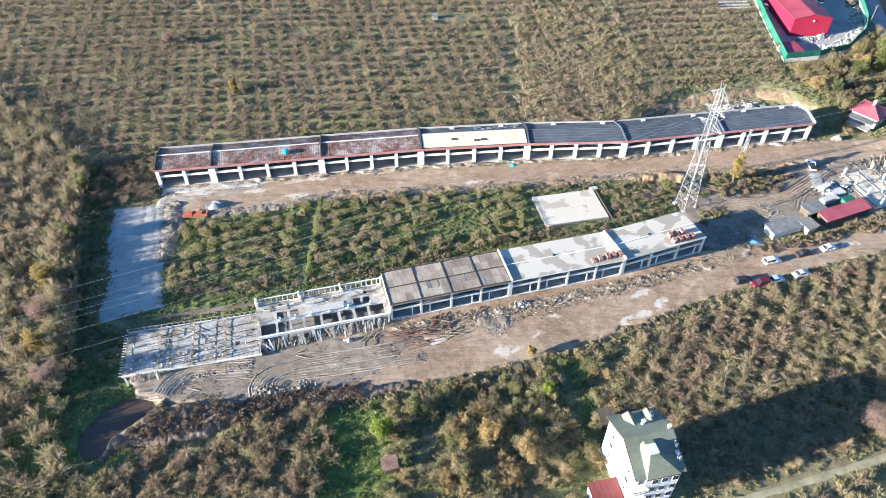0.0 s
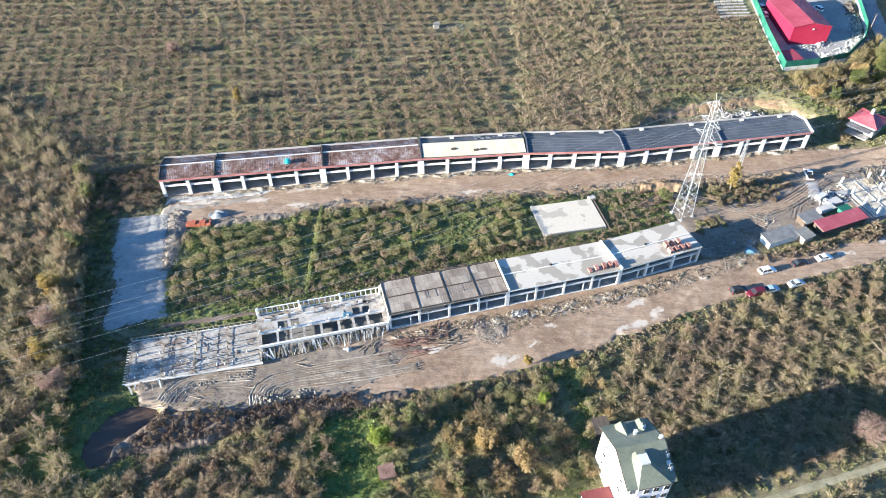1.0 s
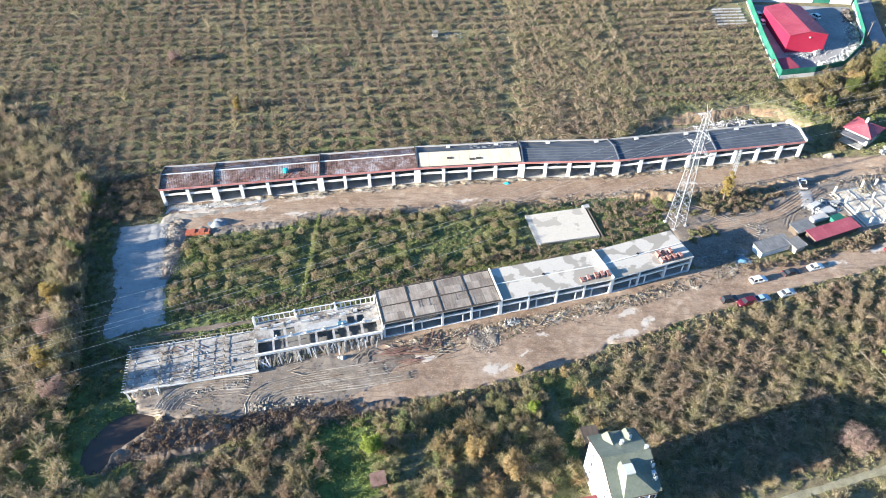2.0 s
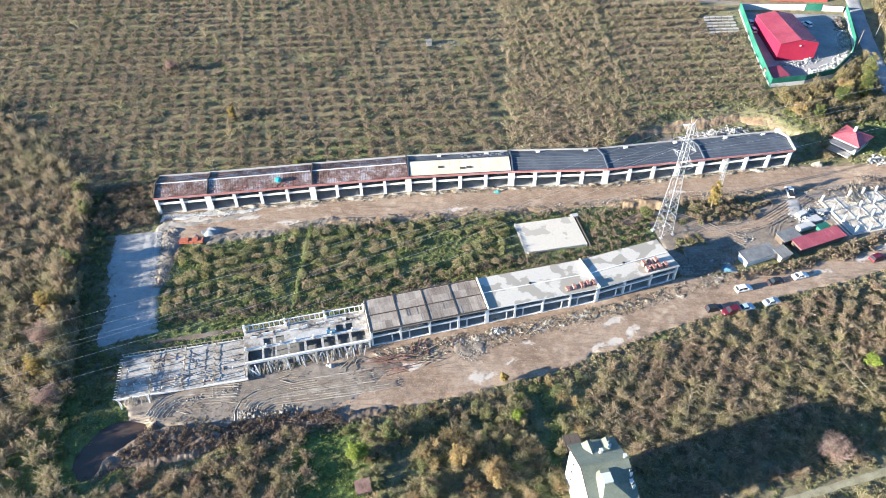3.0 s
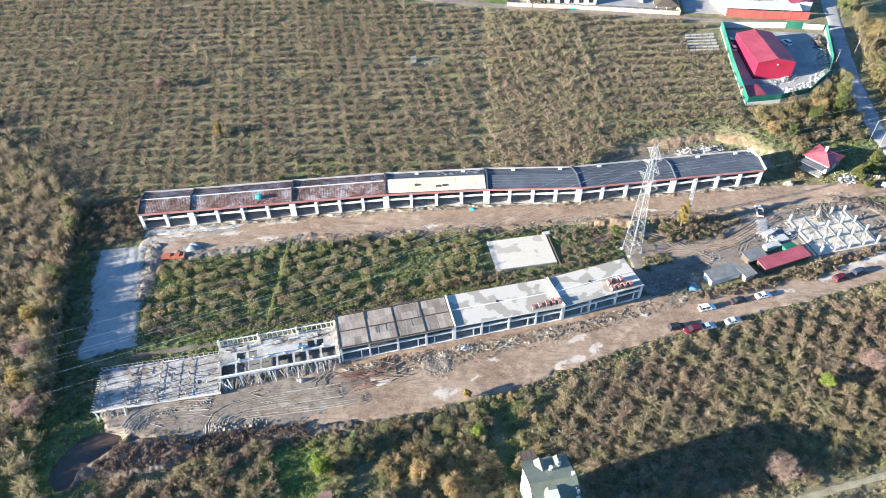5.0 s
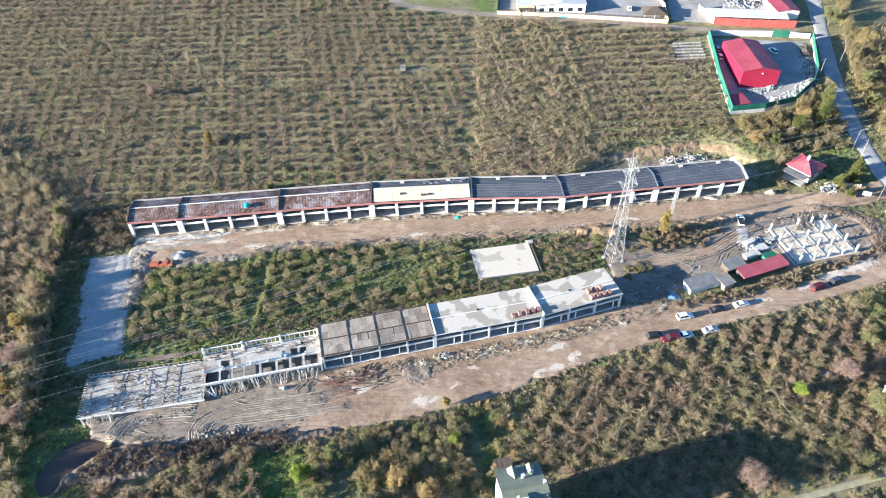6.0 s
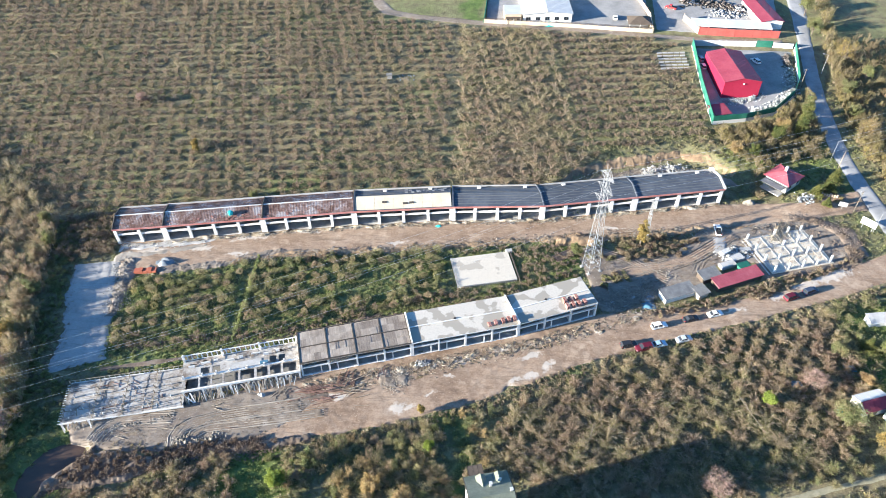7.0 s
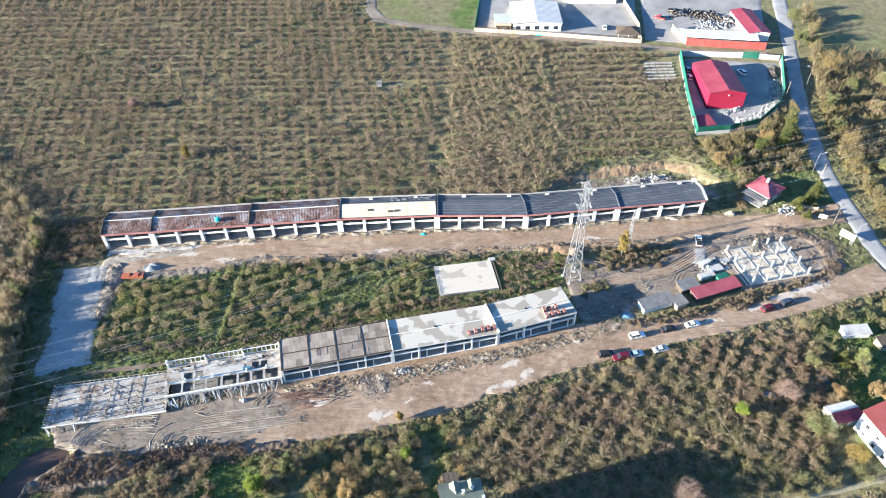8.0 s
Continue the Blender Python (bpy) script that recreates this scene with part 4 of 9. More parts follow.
def lower_unit(i, p, q, roof, label, bays=4, deep=LDEEP):
    L = math.hypot(q[0] - p[0], q[1] - p[1])
    t = thing("shop_building", label, "building", p[0], p[1], 0, heading(p, q), "lower row of units")
    rng = random.Random(70 + i)
    part("floor_slab", boxes((0, L, 0.3, deep, -0.4, 0.3)), CONC, t)
    part("plinth", boxes((0, L, 0.0, 0.42, -0.4, 0.42)), WHITE, t)
    part("roof_slab", boxes((-0.02, L + 0.02, -0.25, deep + 0.2, LROOF - 0.3, LROOF)), WHITE if roof == "screed" else FORM, t)
    part("back_wall", boxes((0, L, deep - 0.3, deep, 0.3, LROOF - 0.3)), CONC, t)
    part("head_beam", boxes((0, L, 0.1, 0.5, LROOF - 0.75, LROOF - 0.3)), WHITE, t)
    step = L / bays
    col = part("column", boxes((-0.24, 0.24, 0.0, 0.55, 0.4, LROOF - 0.3)), WHITE, t)
    col.matrix_basis = pose(0.24, -0.02, 0)
    for k in range(1, bays + 1):
        again(col, pose(k * step - (0.24 if k == bays else 0), -0.02, 0))
    tie = part("tie_beam", boxes((0.22, step - 0.22, 0.08, 0.48, 3.05, 3.5)), WHITE, t)
    for k in range(1, bays):
        again(tie, pose(k * step, 0, 0))
    post = part("door_post", boxes((-0.13, 0.13, 0.12, 0.44, 0.4, 3.08)), WHITE, t)
    for k in range(bays):
        x = k * step + (step - 2.1 if k % 2 == 0 else 2.1)
        if k == 0:
            post.matrix_basis = pose(x, 0, 0)
        else:
            again(post, pose(x, 0, 0))
    wall = part("party_wall", boxes((-0.1, 0.1, 0.5, deep - 0.3, 0.3, LROOF - 0.3)), CONC, t)
    wall.matrix_basis = pose(0.12, 0, 0)
    for k in range(1, bays + 1):
        again(wall, pose(k * step - (0.12 if k == bays else 0), 0, 0))
    part("mezzanine", boxes((0.2, L - 0.2, 4.2, deep - 0.3, 3.1, 3.35)), CONC, t)
    if roof == "screed":
        part("screed", boxes((0.35, L - 0.1, -0.2, deep + 0.15, LROOF, LROOF + 0.05)), SCREED, t, "white screed with grey damp patches")
        part("joint_rib", boxes((0.4, L - 0.15, deep * 0.5 - 0.12, deep * 0.5 + 0.12, LROOF + 0.04, LROOF + 0.24)), WHITE, t)
        part("kerb", boxes((0.0, 0.34, -0.25, deep + 0.2, LROOF, LROOF + 0.55)), WHITE, t, "white end kerb shading the roof beside it")
        bm = bmesh.new()
        strut(bm, (L * 0.44, deep * 0.5 + 0.3, LROOF), (L * 0.44, deep * 0.5 + 0.3, LROOF + 0.35), 0.4, 0.34, 10)
        part("pipe_stub", bm, RUBBER, t, "black pipe stub")
    else:
        nx, ny = 4, 2
        w, d = (L - 0.3) / nx, (deep - 0.1) / ny
        first = {}
        for a in range(nx):
            for b in range(ny):
                # each bay is laid in four by two batches of narrow boards, new and worn
                for u in range(4):
                    for v in range(2):
                        worn = rng.random() < (0.2 if a < 2 else 0.55)
                        wide = (w - 0.4) / 4
                        for k in range(6):
                            if rng.random() < 0.02:
                                continue
                            m = pose(0.35 + a * w + 0.2 + u * wide + k * wide / 6, b * d + 0.15 + v * (d - 0.35) / 2, LROOF + 0.03 + rng.uniform(0, 0.02), 0, 0, rng.uniform(-0.6, 0.6))
                            if worn not in first:
                                first[worn] = part("board", boxes((0.015, wide / 6 - 0.012, 0, (d - 0.35) / 2 - 0.03, 0, 0.06)), FORMDARK if worn else FORM, t, "dark worn boards" if worn else "")
                                first[worn].matrix_basis = m
                            else:
                                again(first[worn], m)
        rib = part("rib", boxes((0, 0.24, -0.2, deep + 0.15, LROOF, LROOF + 0.2)), DARKWOOD, t)
        for a in range(1, nx + 1):
            again(rib, pose(0.2 + a * w - 0.12, 0, 0))
        rail = part("rail", boxes((0, L, -0.25, 0.0, LROOF, LROOF + 0.2)), DARKWOOD, t)
        again(rail, pose(0, d, 0))
        again(rail, pose(0, deep + 0.2, 0))
        for k in range(9):
            bm = bmesh.new()
            x = L * 0.24 + k * 0.55
            strut(bm, (x, -0.4, LROOF - 1.5 + 0.1 * (k % 3)), (x + 1.6, -0.6, LROOF - 0.2), 0.05)
            part("brace", bm, TIMBER, t)
    return t


LOW = [(-11.25, 101.9), (16.2, 109.4), (43.9, 116.7), (65.4, 124.8)]
lower_unit(0, LOW[0], LOW[1], "boards", "concrete shop row under a brown formwork deck")
lower_unit(1, LOW[1], LOW[2], "screed", "white shop row with a flat damp-stained roof")
lower_unit(2, LOW[2], LOW[3], "screed", "white end shop row with a flat damp-stained roof", 3)


def tile_pallet(x, y, z, turn, rows=3):
    t = thing("tile_pallet", "stack of orange-red clay blocks on the flat roof", "block stack", x, y, z, turn, "clay block stacks")
    part("pallet", boxes((-0.5, 0.5, -0.8, 0.8, 0, 0.12)), TIMBER, t)
    blk = part("clay_block", soft_box(-0.2, 0.2, -0.23, 0.23, 0, 0.3, 0.03), TERRA, t)
    first = True
    for c in range(rows):
        for a in (-0.22, 0.22):
            for b in (-0.5, 0.0, 0.5):
                m = pose(a, b, 0.12 + c * 0.31)
                if first:
                    blk.matrix_basis, first = m, False
                else:
                    again(blk, m)


for x, y, r in ((37.8, 116.6, 2), (39.7, 117.1, 3), (41.2, 117.6, 3), (42.7, 118.0, 3), (36.2, 116.0, 1)):
    tile_pallet(x, y, 5.56, 15, r)
for k in range(4):
    tile_pallet(57.0 + 1.6 * k, 122.8 + 0.58 * k, 5.56, 20, 3)
for k in range(3):
    tile_pallet(56.4 + 1.6 * k, 124.9 + 0.58 * k, 5.56, 20, 3 - k % 2)


# the two unfinished units
def shell_unit(p, q, deep, deck, label, front_open):
    L = math.hypot(q[0] - p[0], q[1] - p[1])
    t = thing("unfinished_unit", label, "building shell", p[0], p[1], 0, heading(p, q), "unfinished units")
    rng = random.Random(int(L * 10))
    # darker concrete puts the unlit room's shade into the floor colour
    part("footing", boxes((0, L, 0.2, deep, -0.5, 0.15)), DARKCONC, t)
    if front_open:
        # deck with three openings near the front, columns and beams below
        holes = [(a, b, 0.5, 3.5) for a, b in ((0.7, 3.9), (4.4, 6.9), (7.3, 9.8), (10.3, 13.6), (14.2, 17.6), (18.2, 20.9), (21.5, 24.2), (24.8, 28.0))]
        holes += [(a, b, 4.4, 6.5) for a, b in ((4.4, 6.6), (7.3, 9.2), (21.5, 23.2), (23.8, 25.4))]
        cuts = sorted({0.0, L, *[h[0] for h in holes], *[h[1] for h in holes]})
        bs = []
        for a, b in zip(cuts[:-1], cuts[1:]):
            hole = [h for h in holes if h[0] <= a and b <= h[1]]
            y0 = 0.0
            for h in sorted(hole, key=lambda h: h[2]):
                bs.append((a, b, y0, h[2], deck - 0.25, deck))
                y0 = h[3]
            bs.append((a, b, y0, deep, deck - 0.25, deck))
        for q in bs:
            part("deck_bay", boxes(q), DECKB, t, "dusty concrete deck")
        part("front_beam", boxes((0, L, -0.1, 0.3, deck - 0.5, deck + 0.12)), WHITE, t)
        part("inner_beam", boxes((0, L, 3.7, 4.0, deck, deck + 0.3)), WHITE, t)
        col = part("column", boxes((-0.22, 0.22, -0.05, 0.4, 0.0, deck - 0.2)), WHITE, t)
        col.matrix_basis = pose(0.3, 0, 0)
        for x in (5.0, 8.4, 11.5, 16.0, 20.2, 22.8, 25.2, L - 0.3):
            again(col, pose(x, 0, 0))
        stub = part("stub_column", boxes((-0.2, 0.2, -0.2, 0.2, deck, deck + 1.1)), FRESH, t)
        stub.matrix_basis = pose(0.4, 3.8, 0)
        for x, y in ((5.0, 3.8), (8.4, 3.8), (11.8, 3.8), (16, 3.8), (20.2, 3.8), (25.2, 3.8), (L - 0.4, 3.8), (0.4, deep - 0.4), (10, deep - 0.4), (19.5, deep - 0.4), (L - 0.4, deep - 0.4)):
            again(stub, pose(x, y, 0))
        for k in range(34):
            bm = bmesh.new()
            x, y, a, r = rng.uniform(0.5, L - 0.5), rng.uniform(6.9, deep - 0.6), rng.uniform(0, 6.28), rng.uniform(0.4, 1.6)
            strut(bm, (x, y, deck + 0.06), (x + r * math.cos(a), y + r * math.sin(a), deck + rng.uniform(0.06, 0.6)), 0.05)
            part("loose_prop", bm, TIMBER if k % 3 else CONC, t)
        for k in range(9):
            x = 1.5 + k * 3.1
            part("upstand", boxes((x, x + rng.uniform(0.8, 2.4), 7.0 + 0.5 * (k % 3), 7.2 + 0.5 * (k % 3), deck, deck + rng.uniform(0.4, 1.0))), FRESH, t)
        for k in range(12):
            x, y = rng.uniform(0.8, L - 2), rng.uniform(6.8, deep - 1.2)
            part("panel", boxes((x, x + rng.uniform(0.8, 2.2), y, y + rng.uniform(0.5, 1.2), deck, deck + 0.1)), FORM, t)
        part("mortar_bed", boxes((11.5, 19.5, 4.3, 6.2, deck, deck + 0.12)), CONC, t, "grey wet mortar bed")
        part("shed_block", soft_box(19.2, 21.2, 4.1, 4.9, deck, deck + 0.7, 0.05), BLUE, t, "blue sheeting over a shaft")
        hi = deck + 1.7
    else:
        n = 18
        plank = None
        for k in range(n):
            for half in range(3):
                if rng.random() < 0.04:
                    continue
                x0 = half * L / 3 + rng.uniform(0, 0.3)
                m = pose(x0, k * deep / n, deck - 0.06 + rng.uniform(0, 0.06), 0, 0, rng.uniform(-0.5, 0.5))
                if plank is None:
                    plank = part("plank", boxes((0, L / 3 - 0.3, 0.02, deep / n - 0.03, 0, 0.06)), DECKB, t)
                    plank.matrix_basis = m
                else:
                    again(plank, m)
        part("sub_deck", boxes((0.2, L - 0.2, 0.2, deep - 0.1, deck - 0.3, deck - 0.08)), DECKB, t)
        part("front_beam", boxes((0, L, -0.1, 0.2, deck - 0.35, deck + 0.03)), FRESH, t)
        for y in (3.4, 7.0):
            part("inner_beam", boxes((0, L, y, y + 0.12, deck, deck + 0.14)), FORM, t)
        short_post = part("short_post", boxes((-0.09, 0.09, -0.06, 0.06, deck, deck + 0.8)), FRESH, t)
        short_post.matrix_basis = pose(2, 3.5, 0)
        for y in (1.2, 3.5, 7.05):
            for k in range(int(L / 1.7)):
                if rng.random() < 0.5:
                    again(short_post, pose(2 + k * 1.55, y + rng.gauss(0, 0.12), 0, rng.gauss(0, 5), rng.gauss(0, 5), rng.uniform(0, 90)))
        frame_post = part("frame_post", boxes((-0.1, 0.1, -0.1, 0.1, deck, deck + 1.4)), TIMBER, t)
        frame_post.matrix_basis = pose(0.5, 3.4, 0)
        for a in range(5):
            for y in (0.6, 2.0, 3.4, 5.2, 7.0, 9.0, deep - 0.6):
                again(frame_post, pose(0.5 + a * (L - 1) / 4, y, 0, rng.uniform(-4, 4), rng.uniform(-4, 4), 0))
        cross = part("cross_rail", boxes((-0.05, 0.05, 0.4, deep - 0.4, deck + 0.24, deck + 0.31)), TIMBER, t)
        cross.matrix_basis = pose(0.5, 0, 0)
        for a in range(1, 5):
            again(cross, pose(0.5 + a * (L - 1) / 4, 0, 0))
        hi = deck + 0.9
        for k in range(40):
            bm = bmesh.new()
            x, y, a, r = rng.uniform(1.5, L - 4), rng.uniform(0.6, deep - 0.8), rng.gauss(0, 0.25) + (1.57 if k % 4 == 0 else 0), rng.uniform(1.0, 3.2)
            if y + r * math.sin(a) > deep - 0.3:
                r = 0.8
            strut(bm, (x, y, deck + 0.07), (x + r * math.cos(a), y + r * math.sin(a), deck + 0.1), rng.uniform(0.05, 0.13))
            part("loose_board", bm, (TIMBER, REDBOARD, FORM)[k % 3], t)
        for k in range(50):
            bm = bmesh.new()
            x, y = rng.uniform(1, L - 1), rng.uniform(0.8, 6.5)
            a = rng.uniform(0, 6.28)
            r = rng.uniform(0.5, 1.4)
            strut(bm, (x, y, deck + 0.05), (x + r * math.cos(a), y + r * math.sin(a), deck + rng.uniform(0.08, 0.9)), 0.05)
            part("loose_prop", bm, TIMBER, t)
    # edge formwork at the back: rail on many thin posts
    n = int(L / 1.2)
    thin = 0.13 if front_open else 0.05
    stick = part("edge_post", boxes((-thin, thin, deep + 0.1, deep + 0.1 + 1.5 * thin, deck - 0.4, hi + 0.05)), FRESH, t)
    for k in range(1, n + 1):
        again(stick, pose(k * L / n, 0, 0, 0, rng.uniform(-2, 2), 0))
    part("top_rail", boxes((0, L, deep + 0.06, deep + 0.1 + 1.2 * thin, hi - 0.05, hi + 0.03 + 0.9 * thin)), WHITE if front_open else STRAWWOOD, t)
    if front_open:
        heavy = part("edge_column", boxes((-0.22, 0.22, deep - 0.15, deep + 0.3, deck - 0.4, hi + 0.5)), WHITE, t)
        heavy.matrix_basis = pose(0.3, 0, 0)
        for k in range(1, 4):
            again(heavy, pose(0.3 + k * (L - 0.6) / 3, 0, 0))
    part("low_rail", boxes((0, L, deep - 0.05, deep + 0.1, deck, deck + 0.12)), FRESH, t)
    if not front_open:
        for k in range(16):
            part("side_stick", boxes((-0.55, 0.1, k * deep / 16, k * deep / 16 + 0.14, deck, deck + 0.14)), FRESH, t)
    prop = part("steel_prop", boxes((-0.06, 0.06, -0.06, 0.06, -0.2, deck - 0.3)), TIMBER, t)
    prop.matrix_basis = pose(1, 0.5, 0)
    for k in range(1, int(L / 0.9)):
        again(prop, pose(1 + k * 0.9, rng.uniform(0.2, 1.2), 0, rng.uniform(-4, 4), rng.uniform(-5, 5), 0))
    return t


shell_unit((-66.6, 85.4), (-38.4, 91.4), 12.0, 1.2, "unfinished unit with white planked deck and timber formwork", False)
shell_unit((-39.4, 94.3), (-11.4, 101.6), 9.6, 3.0, "unfinished white concrete unit with open deck shafts", True)

# ---- on the site: slab, pylon, foundations, sheds, heaps ----
def quad_heading(p, q):
    return math.hypot(q[0] - p[0], q[1] - p[1]), heading(p, q)


L, H = quad_heading((27.7, 134.4), (44.6, 138.0))
slab = thing("concrete_slab", "white concrete slab with starter bars round its edge", "slab", 27.7, 134.4, 0, H)
part("raft", soft_box(0, L, 0, 12.0, -0.3, 0.62, 0.04), SLABTOP, slab)
tooth = part("starter_bar", boxes((-0.35, 0.0, 0.0, 0.22, 0.1, 0.85)), STEEL, slab)
for k in range(1, 20):
    again(tooth, pose(0, k * 0.62, 0))
for k in range(26):
    again(tooth, pose(0.6 + k * (L - 0.8) / 25, -0.02, -0.1, 0, 0, 90))
# dark-coloured upright strip stands in for the shaded trench beside the slab
part("trench_board", boxes((L + 0.5, L + 0.8, -0.5, 11.8, -0.2, 0.75)), DARKWOOD, slab, "dark strip standing in for the trench beside the slab")
part("corner_block", soft_box(L - 0.6, L + 1.4, 11.6, 12.8, 0.1, 0.95, 0.06), CONC, slab)


def pylon(x, y, turn):
    t = thing("power_pylon", "tall pale lattice steel power pylon", "pylon", x, y, land(x, y), turn)
    levels = [(0, 1.9), (4.5, 1.68), (8.6, 1.48), (12.3, 1.3), (15.6, 1.14), (18.6, 1.0), (21.3, 0.88), (23.8, 0.78), (26.2, 0.74), (28.6, 0.68), (31, 0.62), (33.4, 0.56), (35.6, 0.5)]
    sg = ((1, 1), (-1, 1), (-1, -1), (1, -1))
    for sx, sy in sg:
        bm = bmesh.new()
        tube(bm, [Vector((sx * w, sy * w, z)) for z, w in levels], 0.07, 4)
        part("leg", bm, STEEL, t)
        part("footing", soft_box(sx * 1.9 - 0.45, sx * 1.9 + 0.45, sy * 1.9 - 0.45, sy * 1.9 + 0.45, -0.5, 0.35, 0.05), CONC, t)
    for (z0, w0), (z1, w1) in zip(levels[:-1], levels[1:]):
        bm = bmesh.new()
        for i in range(4):
            a, b = sg[i], sg[(i + 1) % 4]
            zm, wm = (z0 + z1) / 2, (w0 + w1) / 2
            strut(bm, (a[0] * w0, a[1] * w0, z0), (b[0] * w1, b[1] * w1, z1), 0.028)
            strut(bm, (b[0] * w0, b[1] * w0, z0), (a[0] * w1, a[1] * w1, z1), 0.028)
            strut(bm, (a[0] * w1, a[1] * w1, z1), (b[0] * w1, b[1] * w1, z1), 0.028)
            if z0 < 10:
                strut(bm, (a[0] * wm, a[1] * wm, zm), ((a[0] + b[0]) / 2 * wm, (a[1] + b[1]) / 2 * wm, zm), 0.06)
                strut(bm, (b[0] * wm, b[1] * wm, zm), ((a[0] + b[0]) / 2 * wm, (a[1] + b[1]) / 2 * wm, zm), 0.06)
        part("lattice_panel", bm, STEEL, t)
    tips = []
    for z, reach in ((25.2, 4.2), (29.4, 3.6), (33.4, 3.1)):
        for s in (-1, 1):
            bm = bmesh.new()
            tip = (0, s * reach, z + 0.3)
            tips.append(tip)
            for sx in (-0.7, 0.7):
                strut(bm, (sx, s * 0.65, z), tip, 0.055)
                strut(bm, (sx, s * 0.6, z + 1.5), tip, 0.055)
                for k in (0.33, 0.66):
                    lo = [a + (b - a) * k for a, b in zip((sx, s * 0.65, z), tip)]
                    hi = [a + (b - a) * k for a, b in zip((sx, s * 0.6, z + 1.5), tip)]
                    strut(bm, lo, hi, 0.035)
                    strut(bm, lo, (-lo[0], lo[1], lo[2]), 0.035)
            part("cross_arm", bm, STEEL, t)
            for dx in (-1, 1):
                bm = bmesh.new()
                for k in range(7):
                    a, b = k / 7, (k + 0.6) / 7
                    strut(bm, (dx * 1.6 * a, tip[1], tip[2] - 0.3 * a), (dx * 1.6 * b, tip[1], tip[2] - 0.3 * b), 0.13, 0.13, 6)
                part("insulator", bm, GREYROOF, t)
    for s in (-1, 1):
        bm = bmesh.new()
        strut(bm, (0, s * 0.4, 35.6), (0, s * 0.9, 37.4), 0.09, 0.05)
        part("peak", bm, STEEL, t)
    return tips


PYL = (66.3, 143.4, 24.0)
TIPS = pylon(*PYL)


def wire(a, b, sag):
    """A slack power cable between two points."""
    a, b = Vector(a), Vector(b)
    bm = bmesh.new()
    n = 28
    pts = [a.lerp(b, k / n) - Vector((0, 0, sag * 4 * (k / n) * (1 - k / n))) for k in range(n + 1)]
    tube(bm, pts, 0.022)
    return bm


pm = pose(PYL[0], PYL[1], 0, 0, 0, PYL[2])
WEST, EAST = pose(-195.0, 19.0, 13.0, 0, 0, PYL[2]), pose(290.0, 235.0, 6, 0, 0, PYL[2])
for tip in TIPS:
    for far_m, sag in ((WEST, 10.5), (EAST, 7.0)):
        ob = part("power_cable", wire(pm @ Vector(tip), far_m @ Vector(tip), sag), PALEROOF)
        tagged(ob, "thin slack overhead power cable", "cable", "overhead cables")


def mast(x, y, h):
    t = thing("lattice_mast", "slim grey lattice mast by the track", "mast", x, y, land(x, y), 10)
    for sx, sy in ((1, 1), (-1, 1), (-1, -1), (1, -1)):
        bm = bmesh.new()
        strut(bm, (sx * 0.55, sy * 0.55, -0.3), (sx * 0.2, sy * 0.2, h), 0.07)
        part("leg", bm, STEEL, t)
    n = 11
    for k in range(n):
        bm = bmesh.new()
        z0, z1 = h * k / n, h * (k + 1) / n
        w0, w1 = 0.55 - 0.35 * k / n, 0.55 - 0.35 * (k + 1) / n
        for i in range(4):
            a, b = ((1, 1), (-1, 1), (-1, -1), (1, -1))[i], ((-1, 1), (-1, -1), (1, -1), (1, 1))[i]
            strut(bm, (a[0] * w0, a[1] * w0, z0), (b[0] * w1, b[1] * w1, z1), 0.05)
        part("brace", bm, STEEL, t)
    bm = bmesh.new()
    strut(bm, (-1.3, 0, h - 0.5), (1.3, 0, h - 0.5), 0.08)
    part("cross_arm", bm, STEEL, t)


mast(85.0, 158.5, 14.5)

# foundation with column stubs
L, H = quad_heading((119.0, 142.8), (137.7, 147.8))
fnd = thing("foundation", "white concrete foundation with column stubs, half built", "foundation", 119.0, 142.8, 0, H)
part("raft", soft_box(-0.5, L + 0.3, -0.3, 15.5, -0.4, 0.45, 0.05), SLABTOP, fnd)
part("trench_wall", boxes((-1.6, -1.2, -0.3, 15.5, -0.4, 0.35)), CONC, fnd)
for y in (0.0, 4.9, 9.8, 14.7):
    part("ground_beam", boxes((-0.3, L, y, y + 0.3, 0.44, 0.6)), CONC, fnd)
for x in (0.0, 4.6, 9.2, 13.8, 18.4):
    part("ground_beam", boxes((x, x + 0.3, 0.3, 14.9, 0.42, 0.58)), CONC, fnd)
rng = random.Random(5)
stub = part("column_stub", boxes((-0.25, 0.25, -0.25, 0.25, 0.5, 3.0)), WHITE, fnd)
stub.matrix_basis = pose(0.4, 0.3, 0)
for x in (0.4, 4.9, 9.5, 14.1, 18.6):
    for y in (0.3, 5.2, 10.1, 15.0):
        if (x, y) != (0.4, 0.3) and rng.random() < 0.86:
            again(stub, pose(x, y, 0) @ Matrix.Diagonal((1, 1, rng.uniform(0.75, 1.05), 1)))
            for dx in (-0.2, 0.2):
                for dy in (-0.2, 0.2):
                    bm = bmesh.new()
                    strut(bm, (x + dx, y + dy, 2.4), (x + dx + rng.uniform(-.1, .1), y + dy, 3.9), 0.03)
                    part("starter_bar", bm, RUST, fnd)
for k in range(70):
    bm = bmesh.new()
    x, y, a = rng.uniform(0, L), rng.uniform(0, 15), rng.uniform(0, 3.1)
    strut(bm, (x, y, 0.95), (x + 2.2 * math.cos(a), y + 2.2 * math.sin(a), 1.0 + rng.uniform(0, 0.8)), 0.06)
    part("loose_plank", bm, TIMBER, fnd)


